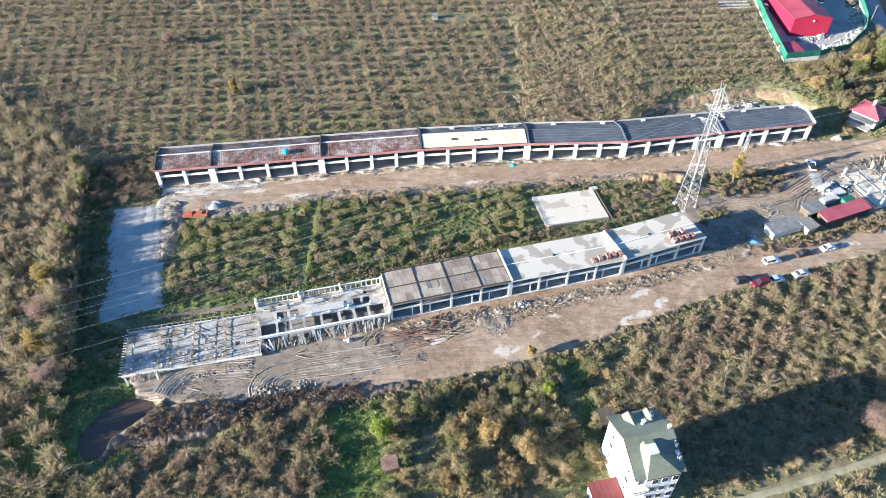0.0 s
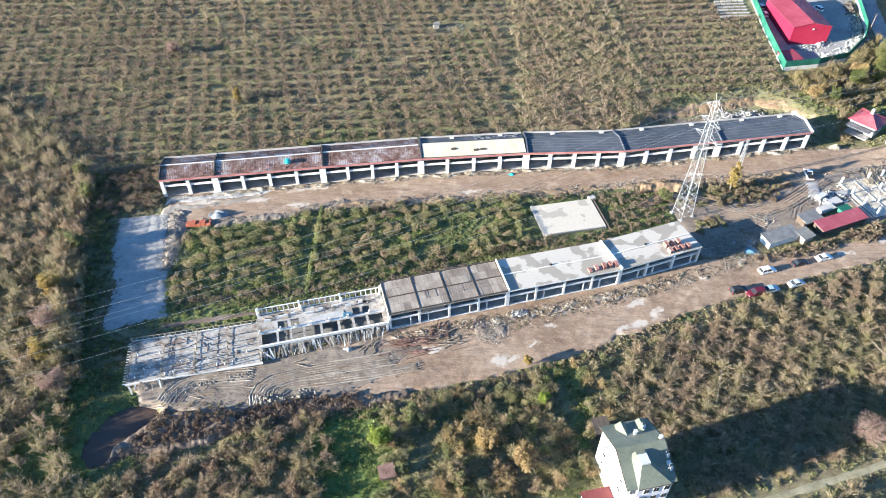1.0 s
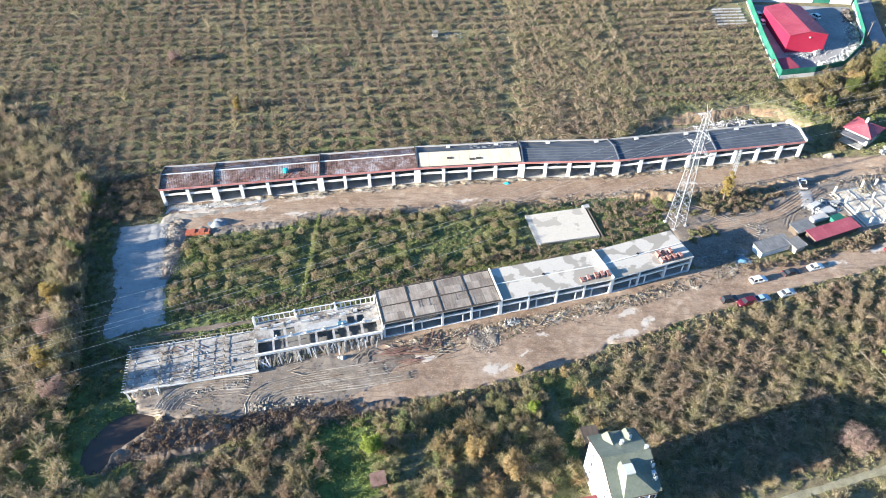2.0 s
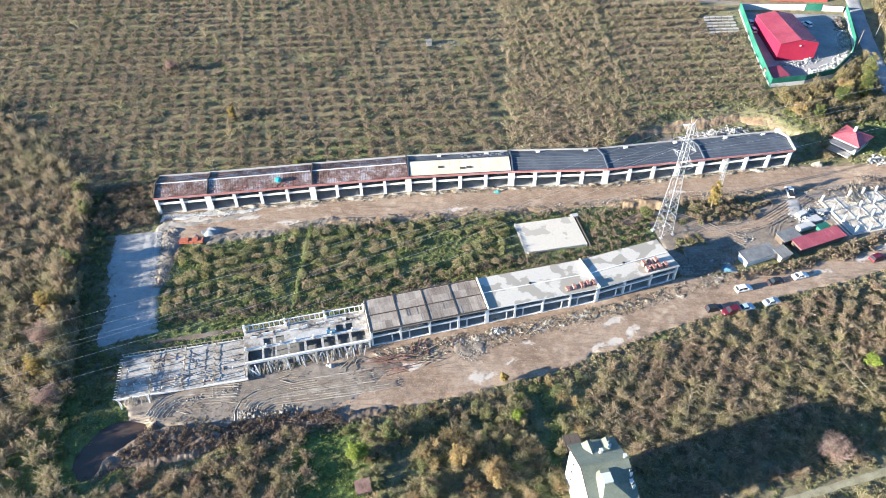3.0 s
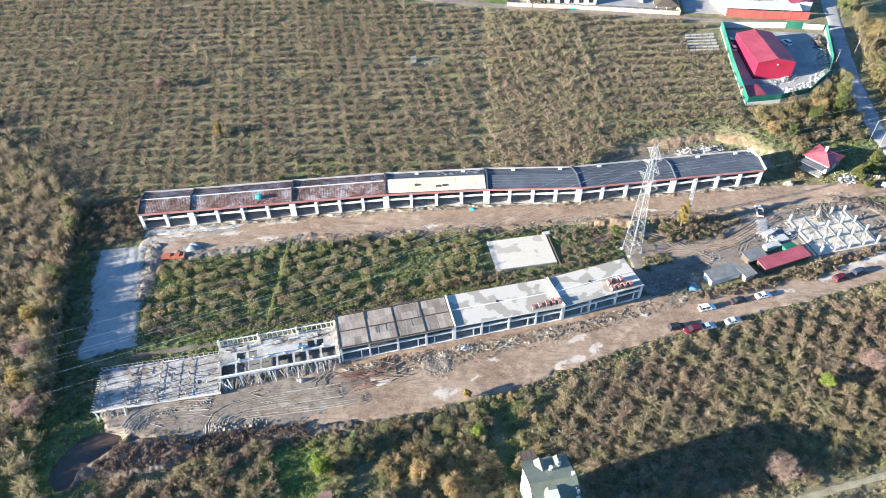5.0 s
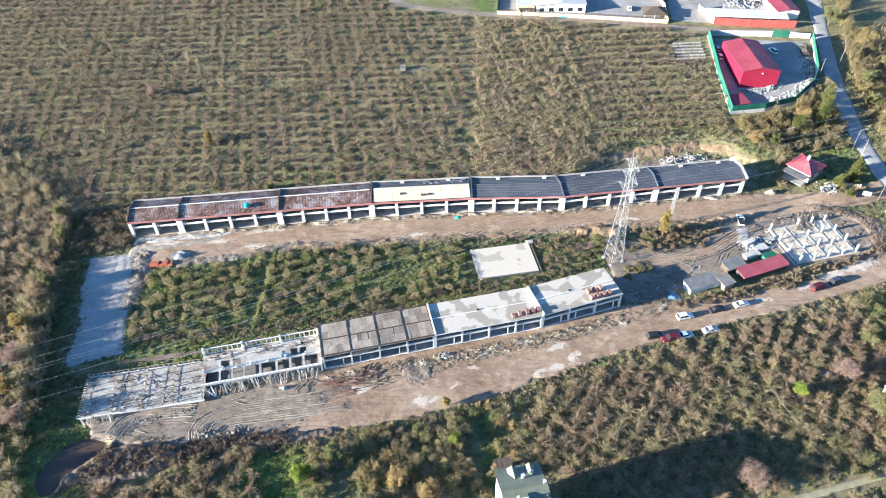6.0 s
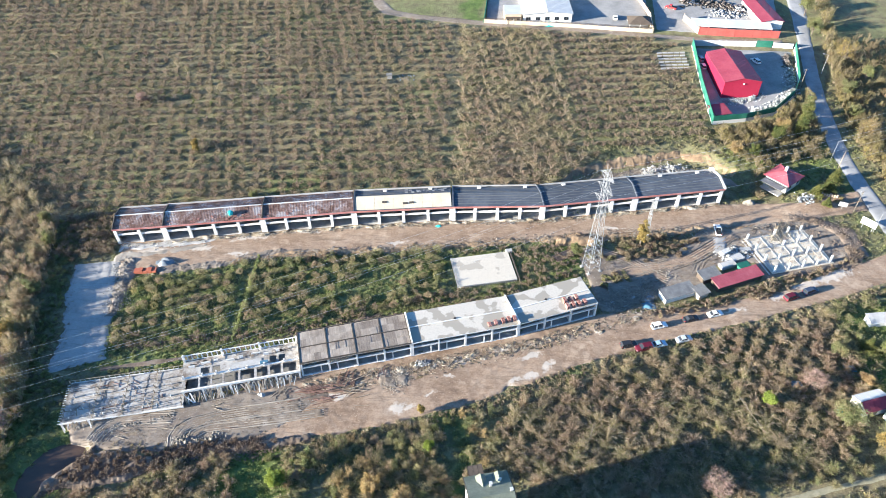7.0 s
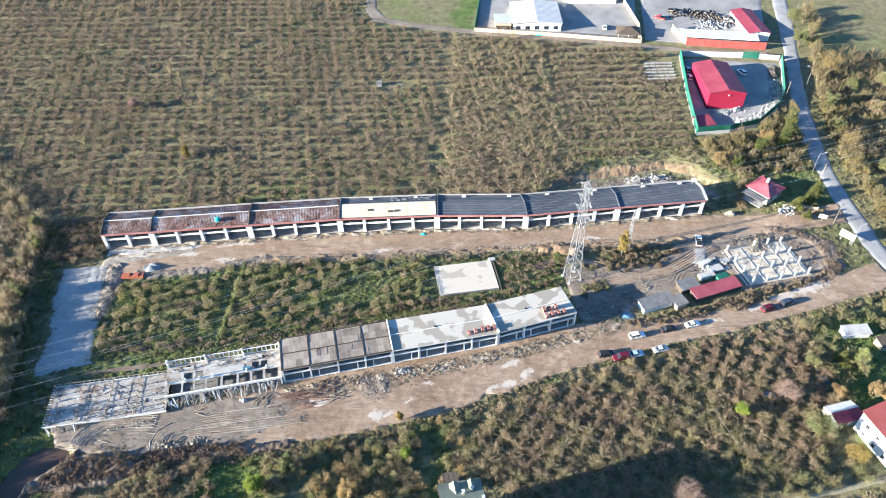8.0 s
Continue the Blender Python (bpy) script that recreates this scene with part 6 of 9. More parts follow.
# ---- beyond the site: walled yards, halls, houses, road ----
def gable(t, L, W, h, ridge, roof, wall, over=0.4, along="x", roof_name="roof", back=None):
    """Walls and a pitched roof on an L by W plan, with the ridge along x or y."""
    bm = bmesh.new()
    if along == "x":
        end = [[(x, 0, 0), (x, W, 0), (x, W, h), (x, W / 2, ridge), (x, 0, h)] for x in (0, L)]
    else:
        end = [[(0, y, 0), (L, y, 0), (L, y, h), (L / 2, y, ridge), (0, y, h)] for y in (0, W)]
    a = [bm.verts.new(p) for p in end[0]]
    b = [bm.verts.new(p) for p in end[1]]
    bm.faces.new(a)
    bm.faces.new(b)
    for i in range(5):
        j = (i + 1) % 5
        bm.faces.new((a[i], a[j], b[j], b[i]))
    part("outer_wall", bm, wall, t)
    th = 0.16
    k = (ridge - h) / ((W if along == "x" else L) / 2)
    for s in (0, 1):
        bm = bmesh.new()
        if along == "x":
            y0, y1 = (-over, W / 2) if s == 0 else (W + over, W / 2)
            z0 = h - k * over + 0.02
            c = [(-over, y0, z0), (L + over, y0, z0), (L + over, y1, ridge + 0.02), (-over, y1, ridge + 0.02)]
        else:
            x0, x1 = (-over, L / 2) if s == 0 else (L + over, L / 2)
            z0 = h - k * over + 0.02
            c = [(x0, -over, z0), (x0, W + over, z0), (x1, W + over, ridge + 0.02), (x1, -over, ridge + 0.02)]
        hexa(bm, c + [(x, y, z + th) for x, y, z in c])
        sheet = back if s and back else roof
        part(roof_name, bm, sheet, t)
        bm = bmesh.new()
        n = int((L if along == "x" else W) / 1.2)
        for m in range(n + 1):
            u = m / n
            p = Vector(c[0]).lerp(Vector(c[1]), u) + Vector((0, 0, th))
            q = Vector(c[3]).lerp(Vector(c[2]), u) + Vector((0, 0, th))
            strut(bm, p, q, 0.05)
        part("roof_seam", bm, sheet, t)


def hip(t, L, W, h, ridge, roof, over=0.6, name="roof"):
    """A hipped roof: four planes over an L by W plan."""
    r = min(L, W) / 2
    bm = bmesh.new()
    lo = [bm.verts.new(p) for p in ((-over, -over, h), (L + over, -over, h), (L + over, W + over, h), (-over, W + over, h))]
    eb = [bm.verts.new((v.co.x, v.co.y, h - 0.15)) for v in lo]
    if L >= W:
        a, b = bm.verts.new((r, W / 2, ridge)), bm.verts.new((L - r, W / 2, ridge + 0.001))
        fs = [(lo[0], lo[1], b, a), (lo[1], lo[2], b), (lo[2], lo[3], a, b), (lo[3], lo[0], a)]
    else:
        a, b = bm.verts.new((L / 2, r, ridge)), bm.verts.new((L / 2, W - r, ridge + 0.001))
        fs = [(lo[0], lo[1], a), (lo[1], lo[2], b, a), (lo[2], lo[3], b), (lo[3], lo[0], a, b)]
    for f in fs:
        bm.faces.new(f)
    for i in range(4):
        j = (i + 1) % 4
        bm.faces.new((eb[i], eb[j], lo[j], lo[i]))
    bm.faces.new(eb[::-1])
    part(name, bm, roof, t)


def window(t, m, w=1.2, h=1.3, name="window"):
    """A framed pane set 3 cm proud of a wall; m puts its foot's middle, facing -y."""
    f = part(name, boxes((-w / 2, w / 2, -0.06, 0.02, 0, h)), PALEROOF, t)
    f.matrix_basis = m
    for s in (-1, 1):
        p = part("pane", boxes((min(s * 0.04, s * (w / 2 - 0.07)), max(s * 0.04, s * (w / 2 - 0.07)), -0.09, -0.05, 0.08, h - 0.08)), GLASS, f)
    part("sill", boxes((-w / 2 - 0.1, w / 2 + 0.1, -0.16, 0.0, -0.08, 0.0)), PALEROOF, f)


# red hall in its green-fenced scrap yard
lane("yard_paving", "blue-grey concrete yard inside the green fence", "yard", [(118.5, 216), (130.2, 217.8), (141.4, 221.8), (151.2, 232), (156, 241), (161.5, 264)], [(119.2, 222), (119.6, 232), (120.0, 240), (120.4, 250), (120.8, 258), (121.5, 266)], YARD, 1.0, 0.16, (), 0.01, 31, 0.02)
hall = thing("red_hall", "tall crimson sheet-clad hall with a pitched roof", "hall", 124.6, 231.0, 6.3, 3.0)
gable(hall, 13.8, 24.0, 6.8, 8.2, REDROOF, REDWALL, 0.15, "y")
part("plinth", boxes((-0.05, 13.85, -0.05, 24.05, -1.0, 0.3)), CONC, hall)
part("sign_lamp", soft_box(7.0, 7.6, -0.3, -0.05, 5.8, 6.3, 0.05), PALEROOF, hall)
FENCE = [(117.9, 215.0), (130.2, 217.0), (141.4, 220.8), (151.6, 231.5), (156.3, 240.7), (161.9, 264.5)]


def sheet_fence(line, label, top, low, share, high, group=""):
    t = thing("sheet_fence", label, "fence", line[0][0], line[0][1], 0)
    ox, oy = line[0]
    for p, q in zip(line[:-1], line[1:]):
        n = max(1, round(math.hypot(q[0] - p[0], q[1] - p[1]) / 2.6))
        for k in range(n):
            a = [p[i] + (q[i] - p[i]) * k / n for i in (0, 1)]
            b = [p[i] + (q[i] - p[i]) * (k + 1) / n for i in (0, 1)]
            za, zb = float(land(*a)), float(land(*b))
            u = Vector((b[0] - a[0], b[1] - a[1], 0)).normalized().cross(Vector((0, 0, 1))) * 0.08
            for z0, z1, m, nm in ((-0.3, high * share, low, "base_panel"), (high * share, high, top, "panel")):
                bm = bmesh.new()
                c = [(a[0] - ox - u.x, a[1] - oy - u.y), (b[0] - ox - u.x, b[1] - oy - u.y), (b[0] - ox + u.x, b[1] - oy + u.y), (a[0] - ox + u.x, a[1] - oy + u.y)]
                zz = (za, zb, zb, za)
                hexa(bm, [(x, y, z + z0) for (x, y), z in zip(c, zz)] + [(x, y, z + z1) for (x, y), z in zip(c, zz)])
                part(nm, bm, m, t)
            bm = bmesh.new()
            strut(bm, (a[0] - ox, a[1] - oy, za - 0.3), (a[0] - ox, a[1] - oy, za + high + 0.12), 0.09)
            part("post", bm, top, t)


sheet_fence(FENCE, "green sheet fence on a pale base wall", GREENW, PALEROOF, 0.42, 3.6)
sheet_fence([(117.9, 215.2), (118.8, 237.7), (121.2, 267.3)], "green sheet fence on a low pale base along the orchard", GREENW, PALEROOF, 0.16, 3.4)
sheet_fence([(121.4, 267.5), (140, 267.3), (147, 267)], "plain white yard wall", PALEROOF, PALEROOF, 0.3, 2.4)
sheet_fence([(147.3, 267), (153.5, 266.6)], "dark green sheet gate", GREENW, GREENW, 0.3, 2.8)
sheet_fence([(153.8, 266.5), (161.7, 265.6)], "plain white yard wall", PALEROOF, PALEROOF, 0.3, 2.2)
shed("red_store", "low store with a dull crimson roof by the fence", (119.3, 217.2), (125.0, 218.6), 6.0, 2.6, 3.0, REDROOF, CONC, "shed", False)
heap("scrap_sacks", "bulging white sacks of scrap along the fence", "sacks", strewn([(126, 228.5), (133, 229.5), (140, 233)], 520, 1.1, 51, 0.1, 1.0), RNG.uniform(0.09, 0.3, 520), BAGS, 52, 0.9)
heap("scrap_sacks", "white and grey sacks heaped inside the fence", "sacks", strewn([(134, 222.5), (142, 225), (149, 231.5), (153.5, 239), (155.5, 250)], 1200, 1.3, 53, 0.1, 1.3), RNG.uniform(0.09, 0.34, 1200), BAGS, 54, 0.9)
heap("scrap_pile", "dark metal scrap by the yard fence", "scrap", strewn([(156, 252), (158, 260)], 220, 1.0, 55, 0.1, 1.8), RNG.uniform(0.14, 0.45, 220), SCRAP, 56, 0.9)
crate = thing("crate", "long grey crate set out in rows on the grass", "crate", 106.4, 250.0, float(land(106.4, 250)) + 0.05, 4, "crates on the grass")
part("box", soft_box(-0.95, 0.95, -0.4, 0.4, 0, 0.5, 0.04), DARKCONC, crate)
part("lid", soft_box(-1.0, 1.0, -0.45, 0.45, 0.5, 0.58, 0.02), CONC, crate)
for j in range(6):
    for i in range(5):
        if i or j:
            x, y = 106.4 + 2.35 * i + 0.3 * (j % 2), 250.0 + 2.2 * j + 0.15 * i
            copy_thing(crate, pose(x, y, float(land(x, y)) + 0.05, 0, 0, 4 + 3 * math.sin(7 * i + 3 * j)))
heap("hive_rows", "pale blue-white beehive boxes among the bushes", "hives", np.array([(1.2 + 1.25 * i + 0.5 * math.sin(5 * i + 2 * j), 241 + 1.5 * j + 0.5 * math.cos(3 * i + j), float(land(3, 243)) + 0.25) for i in range(6) for j in range(3) if (i * 5 + j * 3) % 4]), 0.24, TARP, 58, 1.1)
hv = thing("hut", "small grey hut among the orchard bushes", "hut", -3.4, 241.6, float(land(-2, 242)), 8)
gable(hv, 2.0, 1.8, 1.5, 2.1, DARKCONC, CONC, 0.15)

# beige-walled yard with its buildings
lane("beige_yard_paving", "pale concrete yard behind the beige wall", "yard", [(35.5, 286.5), (72, 283.2), (106.2, 279)], [(37, 335), (75, 335), (112, 335)], YARD, 1.2, 0.18, (), 0.01, 33, 0.02)


def masonry_wall(line, label, high, material, rail=False, thick=0.3):
    t = thing("yard_wall", label, "wall", line[0][0], line[0][1], 0)
    ox, oy = line[0]
    for p, q in zip(line[:-1], line[1:]):
        n = max(1, round(math.hypot(q[0] - p[0], q[1] - p[1]) / 4))
        for k in range(n):
            a = [p[i] + (q[i] - p[i]) * k / n for i in (0, 1)]
            b = [p[i] + (q[i] - p[i]) * (k + 1) / n for i in (0, 1)]
            za, zb = float(land(*a)), float(land(*b))
            u = Vector((b[0] - a[0], b[1] - a[1], 0)).normalized().cross(Vector((0, 0, 1))) * thick / 2
            c = [(a[0] - ox - u.x, a[1] - oy - u.y), (b[0] - ox - u.x, b[1] - oy - u.y), (b[0] - ox + u.x, b[1] - oy + u.y), (a[0] - ox + u.x, a[1] - oy + u.y)]
            zz = (za, zb, zb, za)
            bm = bmesh.new()
            hexa(bm, [(x, y, z - 0.4) for (x, y), z in zip(c, zz)] + [(x, y, z + high) for (x, y), z in zip(c, zz)])
            part("wall_bay", bm, material, t)
            bm = bmesh.new()
            strut(bm, (a[0] - ox, a[1] - oy, za - 0.4), (a[0] - ox, a[1] - oy, za + high + 0.25), 0.28)
            part("pier", bm, material, t)
            if rail:
                bm = bmesh.new()
                for z in (0.35, 0.75):
                    strut(bm, (a[0] - ox, a[1] - oy, za + high + z), (b[0] - ox, b[1] - oy, zb + high + z), 0.05)
                for m in range(7):
                    w = m / 7
                    x, y, z = a[0] + (b[0] - a[0]) * w - ox, a[1] + (b[1] - a[1]) * w - oy, za + (zb - za) * w + high
                    strut(bm, (x, y, z), (x, y, z + 0.8), 0.05)
                part("railing", bm, BROWNROOF, t)


masonry_wall([(35.2, 284.6), (72, 281.2), (106.6, 277.2)], "long beige yard wall with brown railings", 1.7, BEIGE, True)
masonry_wall([(106.7, 277.3), (107.6, 290), (104, 310), (102, 330)], "beige side wall of the yard", 2.0, BEIGE)
masonry_wall([(35.0, 284.8), (37, 310), (38, 332)], "green-painted side wall of the yard", 1.6, GREENW)
wb = thing("white_building", "long low white building with a pale sheet roof", "building", 52.0, 284.5, 11.4, 2)
gable(wb, 21.0, 22.0, 4.0, 4.9, PALEROOF, WHITE, 0.5, "y")
for k in range(5):
    window(wb, pose(2.2 + k * 4.1, 0, 1.2), 2.0, 1.6)
sb = thing("annex_building", "small beige building with a flat pale roof", "building", 44.0, 285.0, 11.4, 2)
part("outer_wall", soft_box(0, 7.2, 0, 9, 0, 3.8, 0.05), BEIGE, sb)
part("roof", boxes((-0.3, 7.5, -0.3, 9.3, 3.8, 4.0)), PALEROOF, sb)
part("porch_roof", boxes((0.4, 6.8, -2.0, -0.3, 2.6, 2.75)), BROWNROOF, sb)
for k in range(3):
    bm = bmesh.new()
    strut(bm, (0.6 + 3 * k, -1.9, 0), (0.6 + 3 * k, -1.9, 2.6), 0.12)
    part("porch_post", bm, WHITE, sb)
    window(sb, pose(1.3 + 2.3 * k, 0, 1.0), 1.2, 1.3)
gz_t = thing("gazebo", "open timber gazebo with a dark hipped roof", "gazebo", 97.2, 279.8, 11.0, -3)
hip(gz_t, 8.6, 7.0, 2.7, 4.6, BROWNROOF, 0.7)
for x in (0, 4.3, 8.6):
    for y in (0, 7.0):
        bm = bmesh.new()
        strut(bm, (x, y, -0.3), (x, y, 2.7), 0.16)
        part("post", bm, WHITE, gz_t)
for k in range(12):
    part("baluster", boxes((0.3 + k * 0.7, 0.5 + k * 0.7, -0.05, 0.05, 0, 0.9)), BEIGE, gz_t)
crumpled("canopy", "turquoise awning by the white building", "awning", 63.5, 282.8, 1.9, 1.6, TEAL, 12)
db = thing("dark_roofed_hall", "hall with a dull red sheet roof behind the yard", "hall", 78, 309, 14.0, 3)
gable(db, 22, 14, 4.5, 6.0, GREYROOF, WHITE, 0.4)

# orange-walled yard by the road
lane("scrap_yard_paving", "grey earth yard strewn with machines", "yard", [(108, 279), (122, 277), (140, 275.5), (160, 274)], [(112, 325), (125, 325), (142, 325), (170, 325)], YARD, 1.2, 0.14, (), 0.03, 35, 0.1)
masonry_wall([(125.8, 276.4), (140, 274.6), (158.3, 273.6)], "orange-red yard wall with a white inner face", 3.2, ORANGE)
masonry_wall([(121.6, 287.5), (125.6, 276.6)], "ochre yard gate wall", 2.8, BEIGE)
ol = thing("long_lean_to", "long white sheet lean-to behind the orange wall", "shed", 126.3, 276.9, 10.8, -5.3)
bm = bmesh.new()
hexa(bm, [(-2, 0, 3.0), (29, 0, 3.0), (29, 7, 3.5), (-3.5, 7, 3.5), (-2, 0, 3.15), (29, 0, 3.15), (29, 7, 3.65), (-3.5, 7, 3.65)])
part("roof", bm, PALEROOF, ol)
for k in range(7):
    bm = bmesh.new()
    strut(bm, (0.5 + 4.6 * k, 6.7, 0), (0.5 + 4.6 * k, 6.7, 3.5), 0.14)
    part("post", bm, WHITE, ol)
rr = thing("roadside_hall", "hall with a faded pinkish-red sheet roof", "hall", 152.2, 279.5, 11.2, 5)
gable(rr, 9.0, 23.0, 3.6, 4.4, REDROOF, WHITE, 0.4, "y")
heap("machine_scrap", "dark machines and scrap heaped in the yard", "scrap", strewn([(124, 303), (132, 302), (141, 300), (148, 296)], 500, 1.8, 61, 0.1, 1.6), RNG.uniform(0.175, 0.6, 500), SCRAP, 62, 0.9)
heap("yard_sacks", "white sacks and pale bins in the yard", "sacks", strewn([(136, 293), (146, 292)], 160, 1.6, 63, 0.1, 0.8), RNG.uniform(0.175, 0.525, 160), BAGS, 64, 0.9)

# small red-roofed house
rh = thing("red_roof_house", "small grey house under a dull red hipped roof", "house", 133.4, 178.2, 1.4, 40)
part("outer_wall", soft_box(0.6, 8.8, 0.6, 8.4, 0, 3.4, 0.05), CONC, rh)
hip(rh, 9.4, 9.0, 3.4, 5.4, FADEDRED, 0.0)
part("chimney", soft_box(4.3, 5.1, 4.1, 4.9, 5.2, 6.9, 0.05), PALEROOF, rh)
bm = bmesh.new()
for p in ((0, 0), (9.4, 0), (9.4, 9.0), (0, 9.0)):
    strut(bm, (*p, 3.48), (4.7, 4.5, 5.46), 0.07)
part("ridge_cap", bm, FADEDRED, rh)
for k in range(2):
    window(rh, pose(2.6 + 4.2 * k, 0.6, 1.0))
    window(rh, pose(0.6, 6.6 - 4.0 * k, 1.0, 0, 0, -90))
part("porch", boxes((-2.6, 0, 1.0, 8.0, 0, 0.3)), CONC, rh)
part("porch_roof", boxes((-2.9, -0.3, 0.8, 8.2, 2.6, 2.75)), GREYROOF, rh)
heap("yard_clutter", "white and grey clutter beside the small house", "clutter", strewn([(136, 176), (141, 177), (144, 179)], 110, 1.3, 71, 0.2, 0.6), RNG.uniform(0.105, 0.375, 110), BAGS, 72, 0.9)


# roadside: posts, lamps, board
def lamp_post(x, y, turn, h=8.0):
    t = thing("street_lamp", "slim grey street lamp by the road", "street lamp", x, y, float(land(x, y)), turn, "street lamps")
    bm = bmesh.new()
    strut(bm, (0, 0, -0.3), (0, 0, h), 0.07, 0.04, 8)
    part("pole", bm, STEEL, t)
    bm = bmesh.new()
    strut(bm, (0, 0, h - 0.1), (1.6, 0, h + 0.35), 0.06, 0.05, 6)
    part("arm", bm, STEEL, t)
    part("lamp_head", soft_box(1.4, 2.3, -0.16, 0.16, h + 0.28, h + 0.44, 0.04), PALEROOF, t)


for x, y, tn in ((154.8, 161.4, 20), (153.7, 195.9, 0), (167.6, 248, 180), (178.4, 301, 180)):
    lamp_post(x, y, tn)


def wood_pole(x, y, h=8.5):
    t = thing("utility_pole", "weathered wooden utility pole", "pole", x, y, float(land(x, y)), 15, "utility poles")
    bm = bmesh.new()
    strut(bm, (0, 0, -0.4), (0, 0, h), 0.12, 0.09, 8)
    part("pole", bm, TIMBER, t)
    bm = bmesh.new()
    strut(bm, (-0.9, 0, h - 0.5), (0.9, 0, h - 0.5), 0.07)
    part("cross_arm", bm, TIMBER, t)
    for s in (-0.8, 0, 0.8):
        bm = bmesh.new()
        strut(bm, (s, 0, h - 0.45), (s, 0, h - 0.15), 0.06, 0.05, 6)
        part("insulator", bm, PALEROOF, t)


for x, y in ((154.0, 190.4), (156.0, 237.6), (152.6, 171)):
    wood_pole(x, y)
bd = thing("billboard", "blank white roadside hoarding on two posts", "billboard", 151.8, 164.6, 0.0, -48)
part("board", boxes((0, 4.6, -0.1, 0.1, 2.0, 4.3)), PALEROOF, bd)
for x in (0.8, 3.8):
    bm = bmesh.new()
    strut(bm, (x, 0.2, -0.3), (x, 0.2, 4.3), 0.12)
    part("post", bm, STEEL, bd)
part("frame_edge", boxes((-0.12, 4.72, -0.06, 0.06, 1.88, 2.0)), STEEL, bd)
sg = thing("road_sign", "small white sign panel by the junction", "sign", 149.2, 172.2, 0.6, -20)
part("panel", boxes((-1.2, 1.2, -0.06, 0.06, 1.4, 3.0)), PALEROOF, sg)
bm = bmesh.new()
strut(bm, (0, 0.1, -0.3), (0, 0.1, 3.0), 0.08)
part("post", bm, STEEL, sg)
rail_t = thing("board_fence", "pale board fence by the conifers", "fence", 141.0, 178.8, 1.3, -12)
for k in range(12):
    part("slat", boxes((k * 0.75, k * 0.75 + 0.5, 0, 0.08, 0, 1.4)), BEIGE, rail_t) if k == 0 else part("slat", boxes((k * 0.75, k * 0.75 + 0.5, 0, 0.08, 0, 1.3 + 0.1 * (k % 2))), BEIGE, rail_t)

# ---- the tall house with the green roof ----
wh = thing("tall_house", "tall white four-storey house under a green sheet roof", "house", 33.2, 57.3, 0, 12.2)
HW, HD, HE, HR, RY = 8.2, 11.8, 11.8, 14.5, 5.9
bm = bmesh.new()
prof = [(0, -0.3), (HD, -0.3), (HD, HE), (RY, HR - 0.15), (0, HE)]
a = [bm.verts.new((0, y, z)) for y, z in prof]
b = [bm.verts.new((HW, y, z)) for y, z in prof]
bm.faces.new(a)
bm.faces.new(b)
for i in range(5):
    j = (i + 1) % 5
    bm.faces.new((a[i], a[j], b[j], b[i]))
part("outer_wall", bm, WHITE, wh)
for y0, z0, y1, z1 in ((-0.6, HE - 0.2, RY, HR), (HD + 0.5, HE - 0.2, RY, HR)):
    bm = bmesh.new()
    c = [(-0.45, y0, z0), (HW + 0.45, y0, z0), (HW + 0.45, y1, z1), (-0.45, y1, z1)]
    hexa(bm, c + [(x, y, z + 0.18) for x, y, z in c])
    slope = part("roof_slope", bm, GREENROOF, wh)
    bm = bmesh.new()
    for k in range(18):
        x = -0.4 + k * (HW + 0.8) / 17
        strut(bm, (x, y0, z0 + 0.182), (x, y1, z1 + 0.182), 0.008)
    part("roof_seam", bm, GREENROOF, slope)
    for x in (-0.5, HW + 0.5):
        bm = bmesh.new()
        strut(bm, (x, y0, z0 + 0.05), (x, y1, z1 + 0.05), 0.13)
        part("verge_board", bm, BROWNROOF, wh, "dark verge board")
bm = bmesh.new()
strut(bm, (-0.45, RY, HR + 0.2), (HW + 0.45, RY, HR + 0.2), 0.12)
part("ridge_cap", bm, GREENROOF, wh)
# wide hipped bay at the front, its flat head boxed in pale sheet
bay = part("front_bay", boxes((1.7, HW - 0.2, -0.4, 0.1, 2.6, HE + 0.1)), VIOLET, wh, "pale lilac projecting bay")
bm = bmesh.new()
lo = [bm.verts.new(p) for p in ((1.4, -0.8, HE - 0.05), (7.6, -0.8, HE - 0.05), (7.9, 4.6, HE + 1.9), (1.6, 4.6, HE + 1.9))]
hi = [bm.verts.new(p) for p in ((2.5, 1.8, HR + 0.1), (4.2, 1.8, HR + 0.1), (4.3, 4.8, HR + 0.12), (2.6, 4.8, HR + 0.12))]
for f in ((0, 1, 1, 0), (1, 2, 2, 1), (2, 3, 3, 2), (3, 0, 0, 3)):
    bm.faces.new((lo[f[0]], lo[f[1]], hi[f[2]], hi[f[3]]))
bm.faces.new(hi)
bm.faces.new(lo[::-1])
part("bay_roof", bm, GREENROOF, wh)
part("roof_box", soft_box(2.45, 4.25, 2.0, 3.9, HR - 0.8, HR + 0.55, 0.05), PALEROOF, wh, "pale flat box on the bay's roof")
part("bay_gutter", boxes((1.35, 7.65, -0.92, -0.8, HE - 0.16, HE - 0.02)), BROWNROOF, wh, "dark gutter")
